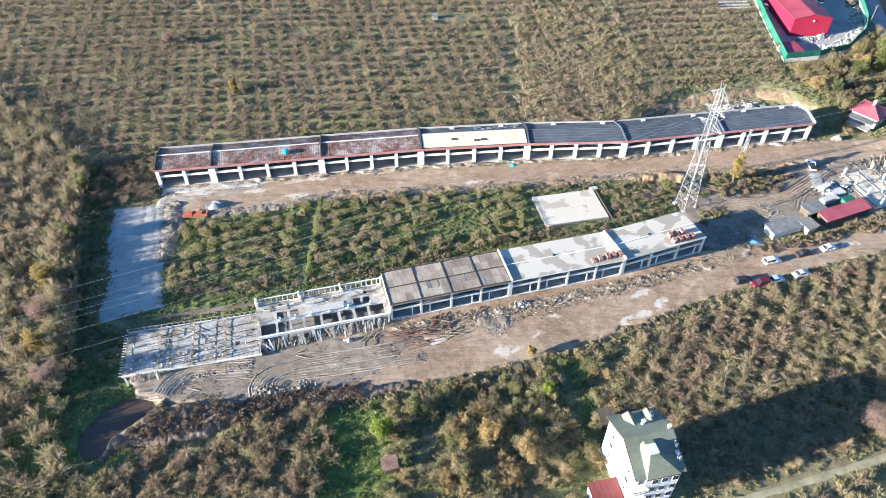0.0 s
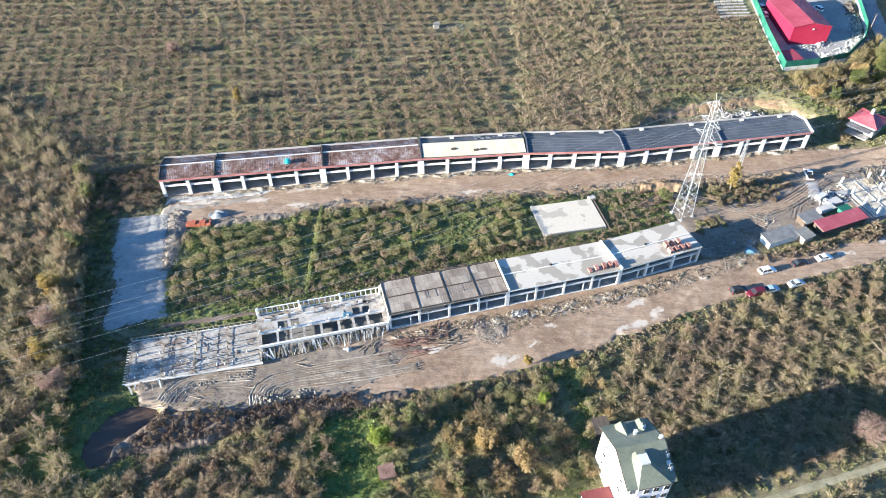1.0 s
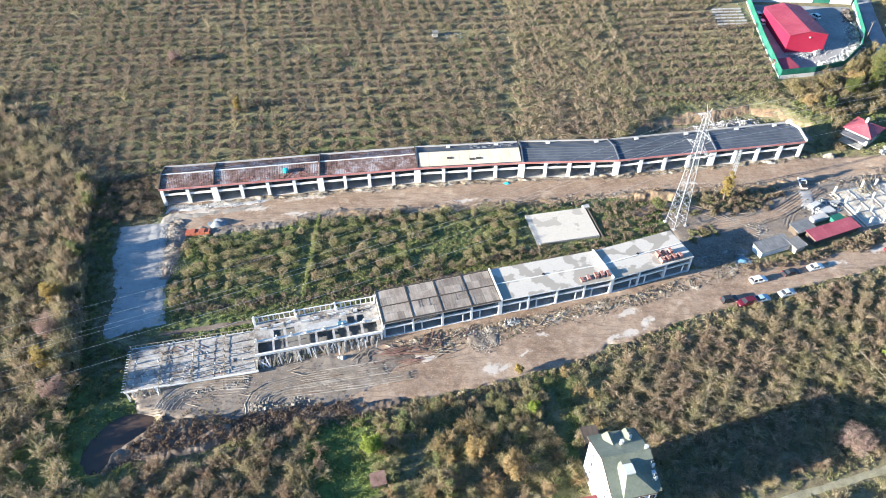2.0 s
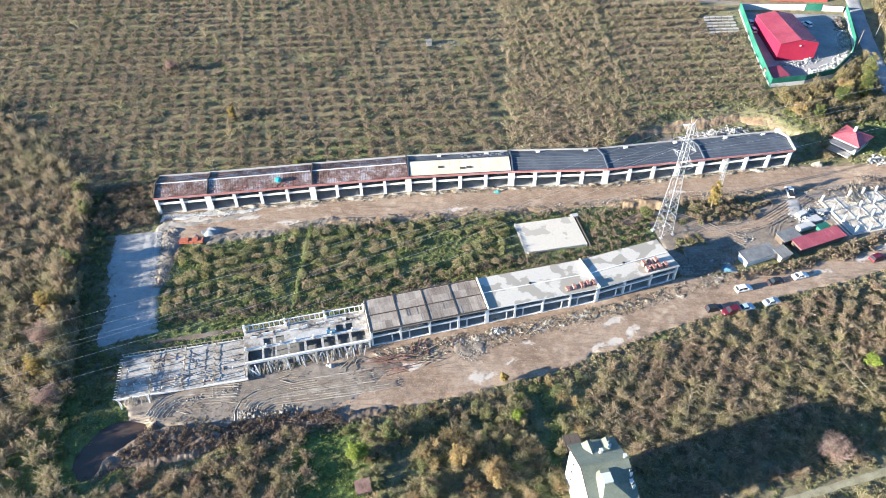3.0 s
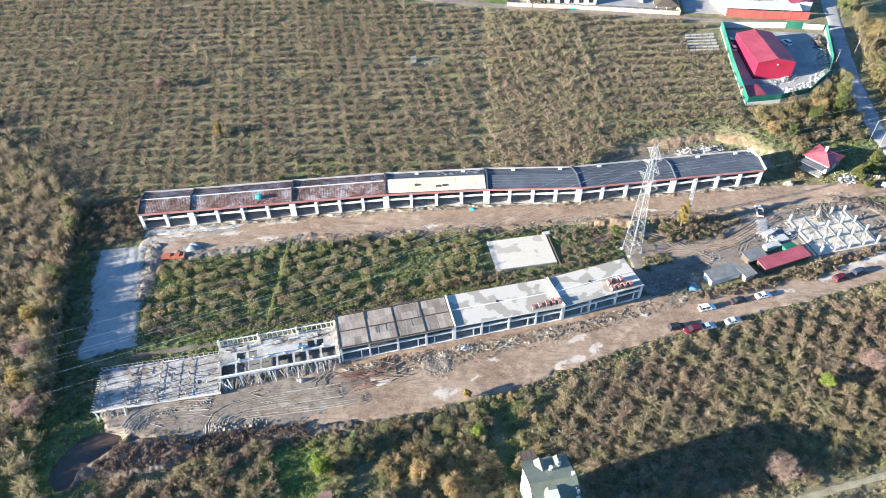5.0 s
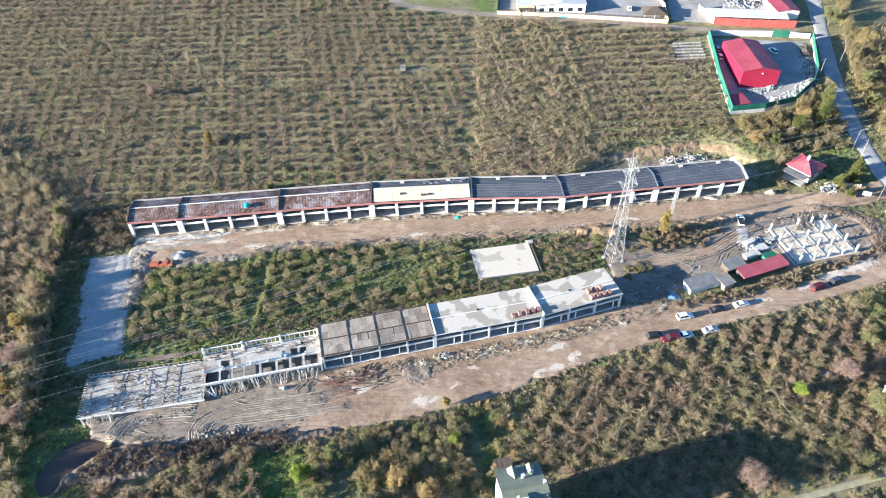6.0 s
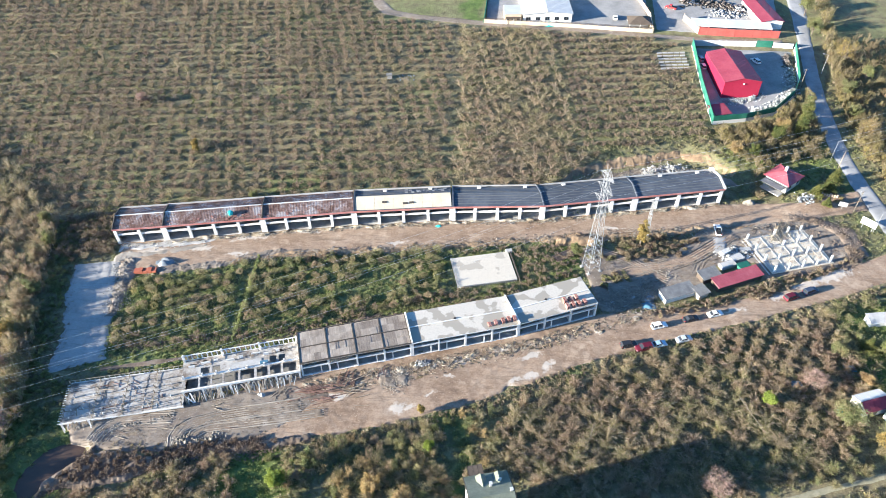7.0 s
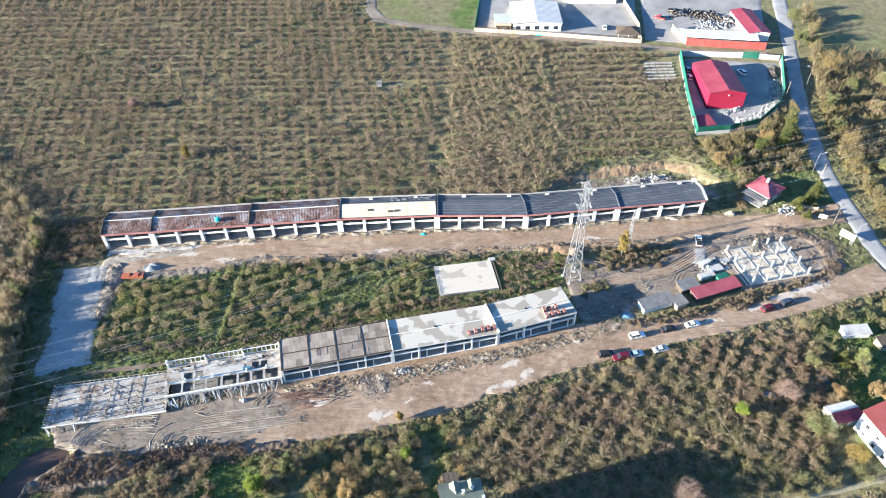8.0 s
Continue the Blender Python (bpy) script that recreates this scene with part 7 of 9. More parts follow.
for k, x in enumerate((2.9, 6.5)):
    d = part("dormer", boxes((x - 0.75, x + 0.75, 9.4, 11.3, HE - 0.1, HE + 0.85)), WHITE, wh)
    bm = bmesh.new()
    for s in (-1, 1):
        c = [(x + s * 1.05, 8.3, HE + 0.7), (x + s * 1.05, 11.6, HE + 0.7), (x, 11.6, HE + 1.6), (x, 8.3, HE + 1.6)]
        hexa(bm, c + [(q[0], q[1], q[2] + 0.1) for q in c])
    part("dormer_roof", bm, GREENROOF, d)
for x, y, z in ((7.9, 2.2, HE + 0.4), (8.1, 6.4, HR - 0.7), (4.4, 8.6, HR - 1.3)):
    ch = part("chimney", soft_box(x - 0.25, x + 0.25, y - 0.25, y + 0.25, z, z + 1.3, 0.04), FRESH, wh)
    part("chimney_cap", boxes((x - 0.34, x + 0.34, y - 0.34, y + 0.34, z + 1.3, z + 1.38)), PALEROOF, ch)
for x, y in ((6.2, 9.8), (7.4, 1.2), (7.9, 3.6)):
    bm = bmesh.new()
    strut(bm, (x, y, HE + 0.9), (x, y, HE + 3.2), 0.04)
    strut(bm, (x - 0.4, y, HE + 3.1), (x + 0.4, y, HE + 3.1), 0.03)
    part("aerial", bm, STEEL, wh)
    bm = bmesh.new()
    strut(bm, (x + 0.1, y - 0.2, HE + 2.1), (x + 0.25, y - 0.45, HE + 2.2), 0.1, 0.5, 12)
    part("satellite_dish", bm, PALEROOF, wh)
for s in range(4):
    z = 0.9 + s * 2.75
    for x in (1.1,):
        window(wh, pose(x, 0, z), 1.3, 1.4)
    if s:
        for x in (3.4, 5.2, 7.2):
            window(wh, pose(x, -0.4, z), 1.1, 1.4)
        bal = part("balcony", boxes((-0.7, 2.3, -1.5, 0.0, z - 1.0, z - 0.82)), WHITE, wh)
        bm = bmesh.new()
        for k in range(11):
            strut(bm, (-0.65 + 0.29 * k, -1.45, z - 0.82), (-0.65 + 0.29 * k, -1.45, z + 0.1), 0.03)
        strut(bm, (-0.7, -1.45, z + 0.1), (2.3, -1.45, z + 0.1), 0.05)
        strut(bm, (-0.65, -1.45, z + 0.1), (-0.65, 0, z + 0.1), 0.05)
        part("railing", bm, BROWNROOF, bal)
    for y in (2.4, 9.2):
        window(wh, pose(0, y, z, 0, 0, -90), 0.6 if s != 2 else 0.9, 0.9)
    window(wh, pose(HW, 4.0, z, 0, 0, 90), 1.2, 1.3)
an = shed("side_annex", "low annex with a faded red sheet roof", (27.8, 56.6), (32.7, 57.7), 4.2, 2.6, 3.0, DULLRED, WHITE, "annex")
shed("rear_annex", "dark-roofed low annex behind the house", (31.8, 73.6), (34.6, 74.2), 3.0, 2.6, 2.8, BROWNROOF, BROWNROOF, "annex")
shed("garden_hut", "little weathered hut with a red-brown board roof among the bushes", (-10.4, 64.2), (-8.0, 64.9), 2.1, 1.8, 2.1, REDBOARD, TIMBER, "hut", False)

# second white house and its outbuildings
h2 = thing("white_house", "white two-storey house under a red tiled roof", "house", 133.3, 83.7, 0, 18)
gable(h2, 11.0, 11.5, 7.0, 8.9, DULLRED, WHITE, 0.35, "y")
for s in range(2):
    for x in (1.8, 4.4, 7.2):
        window(h2, pose(x, 0, 1.0 + 2.9 * s), 1.2, 1.4)
    for y in (2.4, 5.6, 8.8):
        window(h2, pose(0, y, 1.0 + 2.9 * s, 0, 0, -90), 0.9, 1.2)
bm = bmesh.new()
strut(bm, (3, 5, 7.4), (3, 5, 10.0), 0.35)
part("chimney", bm, PALEROOF, h2)
part("balcony", boxes((0.8, 6.0, -1.4, 0, 3.1, 3.3)), WHITE, h2)
ga = thing("garage", "low garage, one roof slope crimson, the other pale sheet", "garage", 125.0, 94.0, 0, 17)
gable(ga, 7.0, 4.8, 2.5, 3.4, REDROOF, CONC, 0.25, back=PALEROOF)
part("garage_door", boxes((0.8, 3.2, -0.08, 0.0, 0, 2.1)), BROWNROOF, ga, "brown sheet door")
shed("pale_shed", "long pale shed with a grey-white sheet roof on the lawn", (138.2, 122.9), (145.2, 123.8), 2.8, 1.9, 2.2, CONC, WHITE, "shed", False)
shed("small_barn", "small brown shed beside the lawn", (146.2, 118.9), (149.4, 119.6), 3.0, 2.2, 2.6, BROWNROOF, TIMBER, "shed", False)
for x, y, m in ((112.5, 103.5, BLUE), (127.5, 108.8, BLUE), (121.2, 96.4, TEAL)):
    crumpled("tarpaulin", "blue plastic sheet among the bushes", "tarpaulin", x, y, 1.5, 1.0, m, int(x))
for x0, y0, x1, y1, up in ((96.2, 97.3, 99.6, 87.7, 0.4), (60.3, 88.2, 57.6, 81.4, 1.2)):
    l = math.hypot(x1 - x0, y1 - y0)
    fallen = thing("fallen_pole", "long pale pole lying in the bushes", "pole", x0, y0, 2.4, heading((x0, y0), (x1, y1)), "fallen poles")
    bm = bmesh.new()
    strut(bm, (0, 0, up), (l, 0, 0.0), 0.10, 0.07, 6)
    part("pole", bm, TIMBER, fallen)


# ---- vehicles ----
PAINTS = {k: surface("paint_" + k, [c, tuple(min(0.9, v * 1.08) for v in c)], 0.5, 2.0, 0.28, relief=0.0) for k, c in {
    "white": (0.74, 0.74, 0.73), "black": (0.025, 0.028, 0.033), "red": (0.10, 0.013, 0.025), "silver": (0.46, 0.50, 0.53), "blue": (0.33, 0.45, 0.56), "navy": (0.05, 0.065, 0.10), "scarlet": (0.50, 0.05, 0.05)}.items()}
LAMPRED = surface("tail_lamp", [(0.40, 0.02, 0.02), (0.46, 0.03, 0.03)], 1.0, 4.0, 0.3, relief=0.0)


def wheel(t, x, y, r=0.33):
    bm = bmesh.new()
    s = 1 if y > 0 else -1
    strut(bm, (x, y - s * 0.2, r), (x, y, r), r, r, 14)
    w = part("tyre", bm, RUBBER, t)
    bm = bmesh.new()
    strut(bm, (x, y - s * 0.02, r), (x, y + s * 0.02, r), r * 0.6, r * 0.6, 10)
    part("rim", bm, STEEL, w)


def car(x, y, turn, paint, shape, label):
    t = thing("car", label, "car", x, y, float(land(x, y)) + 0.14, turn, "parked cars")
    L, W = {"sedan": (4.4, 1.75), "wagon": (4.5, 1.78), "suv": (4.6, 1.85), "pickup": (5.0, 1.85)}[shape]
    top = {"sedan": 1.43, "wagon": 1.6, "suv": 1.7, "pickup": 1.7}[shape]
    belt = 0.92 if shape != "suv" else 1.02
    h = L / 2
    prof = [(-h, 0.35), (-h + 0.08, 0.72), (-h + 0.25, belt), (h - 1.2, belt), (h - 0.25, belt - 0.17), (h - 0.03, 0.62), (h, 0.35), (h - 0.15, 0.24), (-h + 0.15, 0.24)]
    bm = bmesh.new()
    lf = [bm.verts.new((px, -W / 2, pz)) for px, pz in prof]
    rt = [bm.verts.new((px, W / 2, pz)) for px, pz in prof]
    bm.faces.new(lf)
    bm.faces.new(rt)
    for i in range(len(prof)):
        j = (i + 1) % len(prof)
        bm.faces.new((lf[i], lf[j], rt[j], rt[i]))
    bmesh.ops.bevel(bm, geom=bm.edges[:], offset=0.06, segments=2, affect="EDGES")
    body = part("body", bm, PAINTS[paint], t)
    b0, b1, t0, t1 = {"sedan": (-h + 0.75, h - 1.2, -h + 1.35, h - 1.9), "wagon": (-h + 0.12, h - 1.25, -h + 0.4, h - 1.95), "suv": (-h + 0.12, h - 1.2, -h + 0.4, h - 1.9), "pickup": (-0.5, h - 1.25, -0.3, h - 1.9)}[shape]
    w0, w1 = W / 2 - 0.06, W / 2 - 0.24
    bm = bmesh.new()
    cab = [Vector(q) for q in ((b0, -w0, belt - 0.02), (b1, -w0, belt - 0.02), (b1, w0, belt - 0.02), (b0, w0, belt - 0.02), (t0, -w1, top - 0.06), (t1, -w1, top - 0.06), (t1, w1, top - 0.06), (t0, w1, top - 0.06))]
    mid = sum(cab, Vector()) / 8
    bm.free()
    for nm, ids in (("side_window", (0, 1, 5, 4)), ("windscreen", (1, 2, 6, 5)), ("side_window", (2, 3, 7, 6)), ("rear_window", (3, 0, 4, 7))):
        bm = bmesh.new()
        hexa(bm, [cab[q] for q in ids] + [cab[q].lerp(mid, 0.05) for q in ids])
        part(nm, bm, GLASS, t, "dark glass")
    bm = soft_box(t0 - 0.06, t1 + 0.06, -w1 - 0.04, w1 + 0.04, top - 0.08, top, 0.035)
    part("roof", bm, PAINTS[paint], t)
    for s in (-1, 1):
        for f in (0.0, 0.46, 1.0):
            bm = bmesh.new()
            strut(bm, (b0 + (b1 - b0) * f, s * (w0 + 0.005), belt), (t0 + (t1 - t0) * f, s * (w1 + 0.005), top - 0.05), 0.045)
            part("pillar", bm, PAINTS[paint], t)
    for s in (-1, 1):
        part("headlight", soft_box(h - 0.12, h + 0.0, s * W * 0.36 - 0.2, s * W * 0.36 + 0.2, 0.6, 0.74, 0.02), PALEROOF, t)
        part("tail_light", soft_box(-h - 0.0, -h + 0.14, s * W * 0.4 - 0.12, s * W * 0.4 + 0.12, 0.66, 0.86, 0.02), LAMPRED, t)
        part("mirror", soft_box(b1 - 0.35, b1 - 0.2, s * (W / 2 + 0.08) - 0.08, s * (W / 2 + 0.08) + 0.08, belt, belt + 0.16, 0.02), PAINTS[paint], t)
        for px in (-h + 0.85, h - 0.9):
            wheel(t, px, s * (W / 2))
    if shape == "pickup":
        part("load_bed", boxes((-h + 0.1, -0.6, -W / 2 + 0.1, W / 2 - 0.1, belt - 0.25, belt + 0.02)), RUBBER, t)


car(72.8, 114.5, 14, "black", "wagon", "black estate car parked on the earth road")
car(76.6, 113.6, 196, "red", "suv", "dark red off-road car parked on the earth road")
car(80.6, 114.8, 16, "blue", "sedan", "pale blue saloon parked on the earth road")
car(87.6, 116.8, 17, "silver", "sedan", "silver saloon parked at the edge of the orchard")
car(82.0, 121.3, 16, "white", "wagon", "white estate car parked on the earth road")
car(91.0, 124.0, 17, "black", "sedan", "black saloon parked by the verge")
car(98.0, 126.0, 17, "white", "sedan", "white saloon parked by the verge")
car(120.9, 133.0, 24, "red", "suv", "dark red car on the earth road")
car(126.8, 135.4, 24, "navy", "suv", "dark blue car on the earth road")
car(107.6, 161.2, 84, "white", "pickup", "white pickup standing beside the track")
car(144.0, 255.5, 110, "white", "suv", "white car in the fenced yard")
car(122.2, 251.5, 95, "white", "wagon", "white van beside the crimson hall")
car(122.4, 257.0, 95, "silver", "wagon", "silver van beside the crimson hall")
car(147.5, 295.5, 5, "white", "wagon", "white car in the scrap yard")
car(92.5, 288.5, 80, "white", "sedan", "white car near the gazebo")
car(118, 297.5, 150, "scarlet", "pickup", "red truck with a loading bed in the yard")
car(128.5, 301.5, 170, "navy", "pickup", "dark blue truck in the yard")

# ---- vegetation ----
def leaves(centres, radius, height, n, size, tone, lobes=5, flat=0.75, seed=1, long=1.6, spray=0.8):
    """Arrays of leaves and twig ends for many bushes at once: uneven crowns with gaps."""
    rng = np.random.default_rng(seed)
    N = len(centres)
    d = rng.normal(size=(N, n, 3))
    d[..., 2] = np.abs(d[..., 2]) * 1.0 - 0.25
    d /= np.linalg.norm(d, axis=2, keepdims=True)
    lob = rng.normal(size=(N, lobes, 3))
    lob[..., 2] = np.abs(lob[..., 2])
    lob /= np.linalg.norm(lob, axis=2, keepdims=True)
    near = np.einsum("nij,nkj->nik", d, lob).max(2)
    r = (0.45 + 0.65 * np.clip(near, 0, 1) ** 4) * rng.uniform(0.3, 1.08, (N, n)) ** 0.6
    d = d + rng.normal(scale=0.16, size=(N, 1, 3))
    off = d * r[..., None] * (1 + 0.3 * rng.uniform(-1, 1, (N, 1, 3))) * np.stack([radius, radius, height * 0.62], -1)[:, None, :]
    c = centres[:, None, :] + off
    c[..., 2] += (height * 0.38)[:, None]
    u = d * spray + rng.normal(scale=0.55, size=d.shape)
    u /= np.linalg.norm(u, axis=2, keepdims=True)
    v = np.cross(u, d + rng.normal(scale=0.7, size=d.shape))
    v /= np.linalg.norm(v, axis=2, keepdims=True)
    s = size * rng.uniform(0.6, 1.5, (N, n))[..., None] * (0.75 + 0.25 * (radius / radius.mean()))[:, None, None]
    u, v = u * s * long, v * s * flat / long
    q = np.stack([c - u * 0.5 - v * 0.5, c - u * 0.35 + v * 0.5, c + u * 0.5], 2).reshape(-1, 3)
    f = np.arange(len(q)).reshape(-1, 3)
    tn = np.repeat(tone, n * 3) + np.repeat(rng.normal(scale=0.07, size=N * n), 3)
    return q, f, np.clip(tn, 0, 1)


def shrub(centres, radius, height, n, size, tone, seed):
    """Many-stemmed shrubs: stems that rise from one foot and arch outwards, twigs along them, loose leaves at their ends."""
    rng = np.random.default_rng(seed)
    N = len(centres)
    S = int(np.clip(n // 28, 8, 22))
    k, m = max(2, int(n * 0.5 / S)), max(2, int(n * 0.5 / S))
    R, H = radius[:, None, None], height[:, None, None]
    a, out = rng.uniform(0, 2 * math.pi, (N, S)), np.sqrt(rng.uniform(0.04, 1, (N, S)))
    lob = 1 + 0.28 * np.sin(2 * a + rng.uniform(0, 6.28, (N, 1))) * rng.uniform(0, 1, (N, 1)) + 0.15 * np.sin(3 * a + rng.uniform(0, 6.28, (N, 1)))
    top = (1.04 - 0.42 * out ** 2) * rng.uniform(0.7, 1.1, (N, S))
    tip = np.stack([np.cos(a) * out * lob, np.sin(a) * out * lob, top], -1) * np.concatenate([R, R, H], -1)

    def at(t):
        w = np.stack([0.1 + 0.9 * t ** 1.4, 0.1 + 0.9 * t ** 1.4, 1 - (1 - t) ** 1.6], -1)
        return tip[:, :, None, :] * w

    def norm(v):
        return v / np.maximum(1e-6, np.linalg.norm(v, axis=-1, keepdims=True))

    sets = []
    # stems, each of two tapering pieces
    u = np.broadcast_to(np.array([0.0, 0.55, 1.0]), (N, S, 3))
    p = at(u)
    side = norm(np.cross(p[:, :, 2] - p[:, :, 0], rng.normal(size=(N, S, 3)))) * (0.016 * height + 0.1 * size)[:, None, None]
    for i, j, w in ((0, 1, 1.0), (1, 2, 0.7)):
        sets.append((np.stack([p[:, :, i] - side * w, p[:, :, i] + side * w, p[:, :, j]], 2), np.full((N, S), -0.28)))
    # twigs that carry the stem's sweep on
    t = rng.uniform(0.25, 1.0, (N, S, k))
    p = at(t)
    d = norm(norm(at(t + 0.04) - p) + rng.normal(scale=0.42, size=p.shape) + np.array([0, 0, 0.15]))
    side = norm(np.cross(d, rng.normal(size=d.shape))) * size * rng.uniform(0.13, 0.26, t.shape)[..., None]
    q = p + d * (R[..., None] * rng.uniform(0.14, 0.36, (N, S, k, 1)))
    sets.append((np.stack([p - side, p + side, q], 3), np.where(rng.uniform(size=t.shape) < 0.45, -0.24, 0.6 * tone[:, None, None])))
    # leaves
    t = rng.uniform(0.4, 1.06, (N, S, m))
    p = at(np.minimum(t, 1.0)) * np.maximum(1.0, t)[..., None] + rng.normal(scale=0.13, size=(N, S, m, 3)) * R[..., None]
    p[..., 2] = np.maximum(p[..., 2], 0.1)
    d = norm(rng.normal(size=p.shape))
    side = norm(np.cross(d, rng.normal(size=d.shape)))
    z = size * rng.uniform(0.5, 1.35, t.shape)[..., None]
    sets.append((np.stack([p - side * z * 0.38, p + side * z * 0.38, p + d * z], 3), np.broadcast_to(tone[:, None, None], t.shape)))
    qs, ts = [], []
    for q, tn in sets:
        q = q + centres.reshape((N,) + (1,) * (q.ndim - 2) + (3,))
        qs.append(q.reshape(-1, 3))
        ts.append(np.repeat(np.ravel(tn) + rng.normal(scale=0.05, size=tn.size), 3))
    q = np.concatenate(qs)
    return q, np.arange(len(q)).reshape(-1, 3), np.minimum(np.concatenate(ts), 1)


def stuff(name, label, category, sets, material):
    vs, fs, ts, k = [], [], [], 0
    for q, f, t in sets:
        vs.append(q)
        fs.append(f + k)
        ts.append(t)
        k += len(q)
    ob = new(name, mesh_np(name, np.concatenate(vs), np.concatenate(fs), material, ("tone", np.concatenate(ts))))
    return tagged(ob, label, category, kind="stuff")


def rows(poly, dx, dy, turn, jitter, seed, skip=0.06, holes=(), lean=0.0):
    """Planting places on a turned grid within a polygon, with some missing; lean: how far its columns slant from square to its rows."""
    rng = np.random.default_rng(seed)
    px, py = np.array(poly, float).T
    cx, cy = px.mean(), py.mean()
    R = max(np.hypot(px - cx, py - cy)) + 5
    a, b = np.meshgrid(np.arange(-R, R, dx), np.arange(-R, R, dy))
    a, b = a.ravel() + rng.normal(scale=jitter, size=a.size), b.ravel() + rng.normal(scale=jitter, size=a.size)
    c, s = math.cos(radians(turn)), math.sin(radians(turn))
    c2, s2 = math.cos(radians(turn + 90 + lean)), math.sin(radians(turn + 90 + lean))
    x, y = cx + a * c + b * c2, cy + a * s + b * s2
    ok = inside(x, y, poly) & (rng.uniform(size=len(x)) > skip)
    for h in holes:
        ok &= ~inside(x, y, h)
    # keep to the wedge of land that is looked over
    ok &= (x > -98 - 0.46 * (y - 59)) & (x < 120 + 0.38 * y) & (y > 54 + 0.1 * np.maximum(0, x - 60))
    x, y = x[ok], y[ok]
    return np.stack([x, y, land(x, y)], -1)


def planting(pts, r0, r1, h0, h1, n, size, seed, t0=0.2, t1=0.8, drift=0.0, crowned=False):
    """Bushes at these places, their size and tone drifting over the land; tall ones are many-stemmed shrubs unless crowned, low ones tufts. drift: how much denser and darker some stretches have grown."""
    rng = np.random.default_rng(seed)
    N = len(pts)
    near = lumps(pts[:, 0], pts[:, 1], 17, seed) + 0.6 * lumps(pts[:, 0], pts[:, 1], 6, seed + 1)
    wide = lumps(pts[:, 0], pts[:, 1], 38, seed + 2)
    r = rng.uniform(r0, r1, N) * (1 + 0.14 * near + drift * wide)
    h = rng.uniform(h0, h1, N) * (0.8 + 0.2 * r / r1)
    tone = np.clip(rng.uniform(t0, t1, N) + 0.16 * near + (0.14 - 1.4 * drift) * wide, 0, 1)
    if h1 >= 1.9 and not crowned:
        return shrub(pts, r, h, n, size, tone, seed + 100)
    return leaves(pts, r, h, n, size, tone, seed=seed + 100)


BACKLINE = [(-88, 162), (-64, 165), (-34, 170), (-5, 174), (25, 177), (56, 178.5), (60, 186), (76, 198), (90, 202), (104, 206), (116, 203)]
OPEN = [[(-6, 239), (9.5, 239), (9.5, 246), (-6, 246)], [(105, 248), (120, 248), (120, 264), (105, 264)]]
far_w = rows([(-400, 206), (-150, 204), (-128, 186), (-110, 168), *[q for q in BACKLINE if q[0] < 22], (22, 176.7), (22, 281.5), (-12, 289), (-19, 300), (-20, 338), (-400, 338)], 4.6, 4.6, 2, 0.33, 1, 0.03, OPEN, 10.6)
far_m = rows([(25, 177), (56, 178.5), (60, 186), (70, 193), (66, 240), (62, 278), (35, 280), (24.5, 281)], 3.6, 3.9, 4, 0.35, 12, 0.03, OPEN, 9)
far_e = rows([(71.5, 194), (76, 198), (90, 202), (104, 206), (116, 203), (116.5, 212), (117, 240), (119.5, 266), (105, 271), (63.5, 277), (67.5, 240)], 2.9, 4.8, 3, 0.3, 14, 0.03, OPEN)
pick = np.random.default_rng(77).uniform(size=len(far_w))
gold = pick < 0.010 + 0.02 * (lumps(far_w[:, 0], far_w[:, 1], 30, 9) > 0.4)
stuff("hazel_orchard", "rows of brown-leaved hazel bushes on the slope", "orchard", [planting(far_w[~gold], 2.1, 2.7, 2.0, 3.0, 290, 0.22, 21, -0.1, 0.5, 0.18), planting(far_w[~gold], 1.8, 2.4, 1.6, 2.5, 210, 0.24, 21, -0.1, 0.55, 0.18, True), planting(far_e, 1.8, 2.4, 1.7, 2.7, 400, 0.23, 22, 0.0, 0.7, 0.1)], ORCHARD)
stuff("hazel_stand", "crowded tan hazel bushes grown into one another on the slope", "orchard", [planting(far_m, 2.0, 2.8, 1.6, 3.2, 400, 0.24, 23, 0.0, 0.75, 0.15)], HAZEL)
stuff("yellowing_bushes", "single ochre and yellow bushes among the orchard rows", "bushes", [planting(far_w[gold], 1.6, 3.0, 2.4, 4.6, 480, 0.23, 24, 0.75, 1.0)], HAZEL)
MID = [(-70, 133), (-64, 110), (-40, 112), (-14, 118.5), (14, 127), (24, 132), (23, 148), (34, 152.5), (18, 150), (-12, 147), (-36, 144), (-46, 139)]
STRIP = [(-36.3, 147), (-34.7, 112), (-31.6, 112), (-32.8, 147)]
LOWG = [(-62, 109), (-40, 111), (-14, 117.5), (6, 124), (4, 128.5), (-18, 122), (-42, 116), (-64, 114.5)]
CLEAR = [(-6, 127), (6, 131), (14, 140), (4, 142), (-8, 134)]
mid_pts = rows(MID, 3.4, 3.6, 18, 0.5, 2, 0.06, [STRIP, LOWG, CLEAR])
stuff("hazel_plot", "hazel bushes in green grass between the rows of units", "orchard", [planting(mid_pts, 1.6, 2.1, 1.5, 2.2, 620, 0.21, 31, 0.3, 0.95, 0.0, True)], HAZEL)
low_pts = rows(LOWG, 2.2, 2.2, 15, 0.7, 3, 0.25)
edge_pts = rows([(23, 149), (46, 153), (62, 153), (63, 140), (47, 134), (30, 131), (15, 126.5), (14, 131), (26.5, 133.5), (46.5, 137.5), (44, 151), (25, 147)], 2.0, 2.0, 15, 0.6, 3, 0.1, [[(25, 133), (46.5, 136.5), (44, 151.5), (23.5, 148)]])
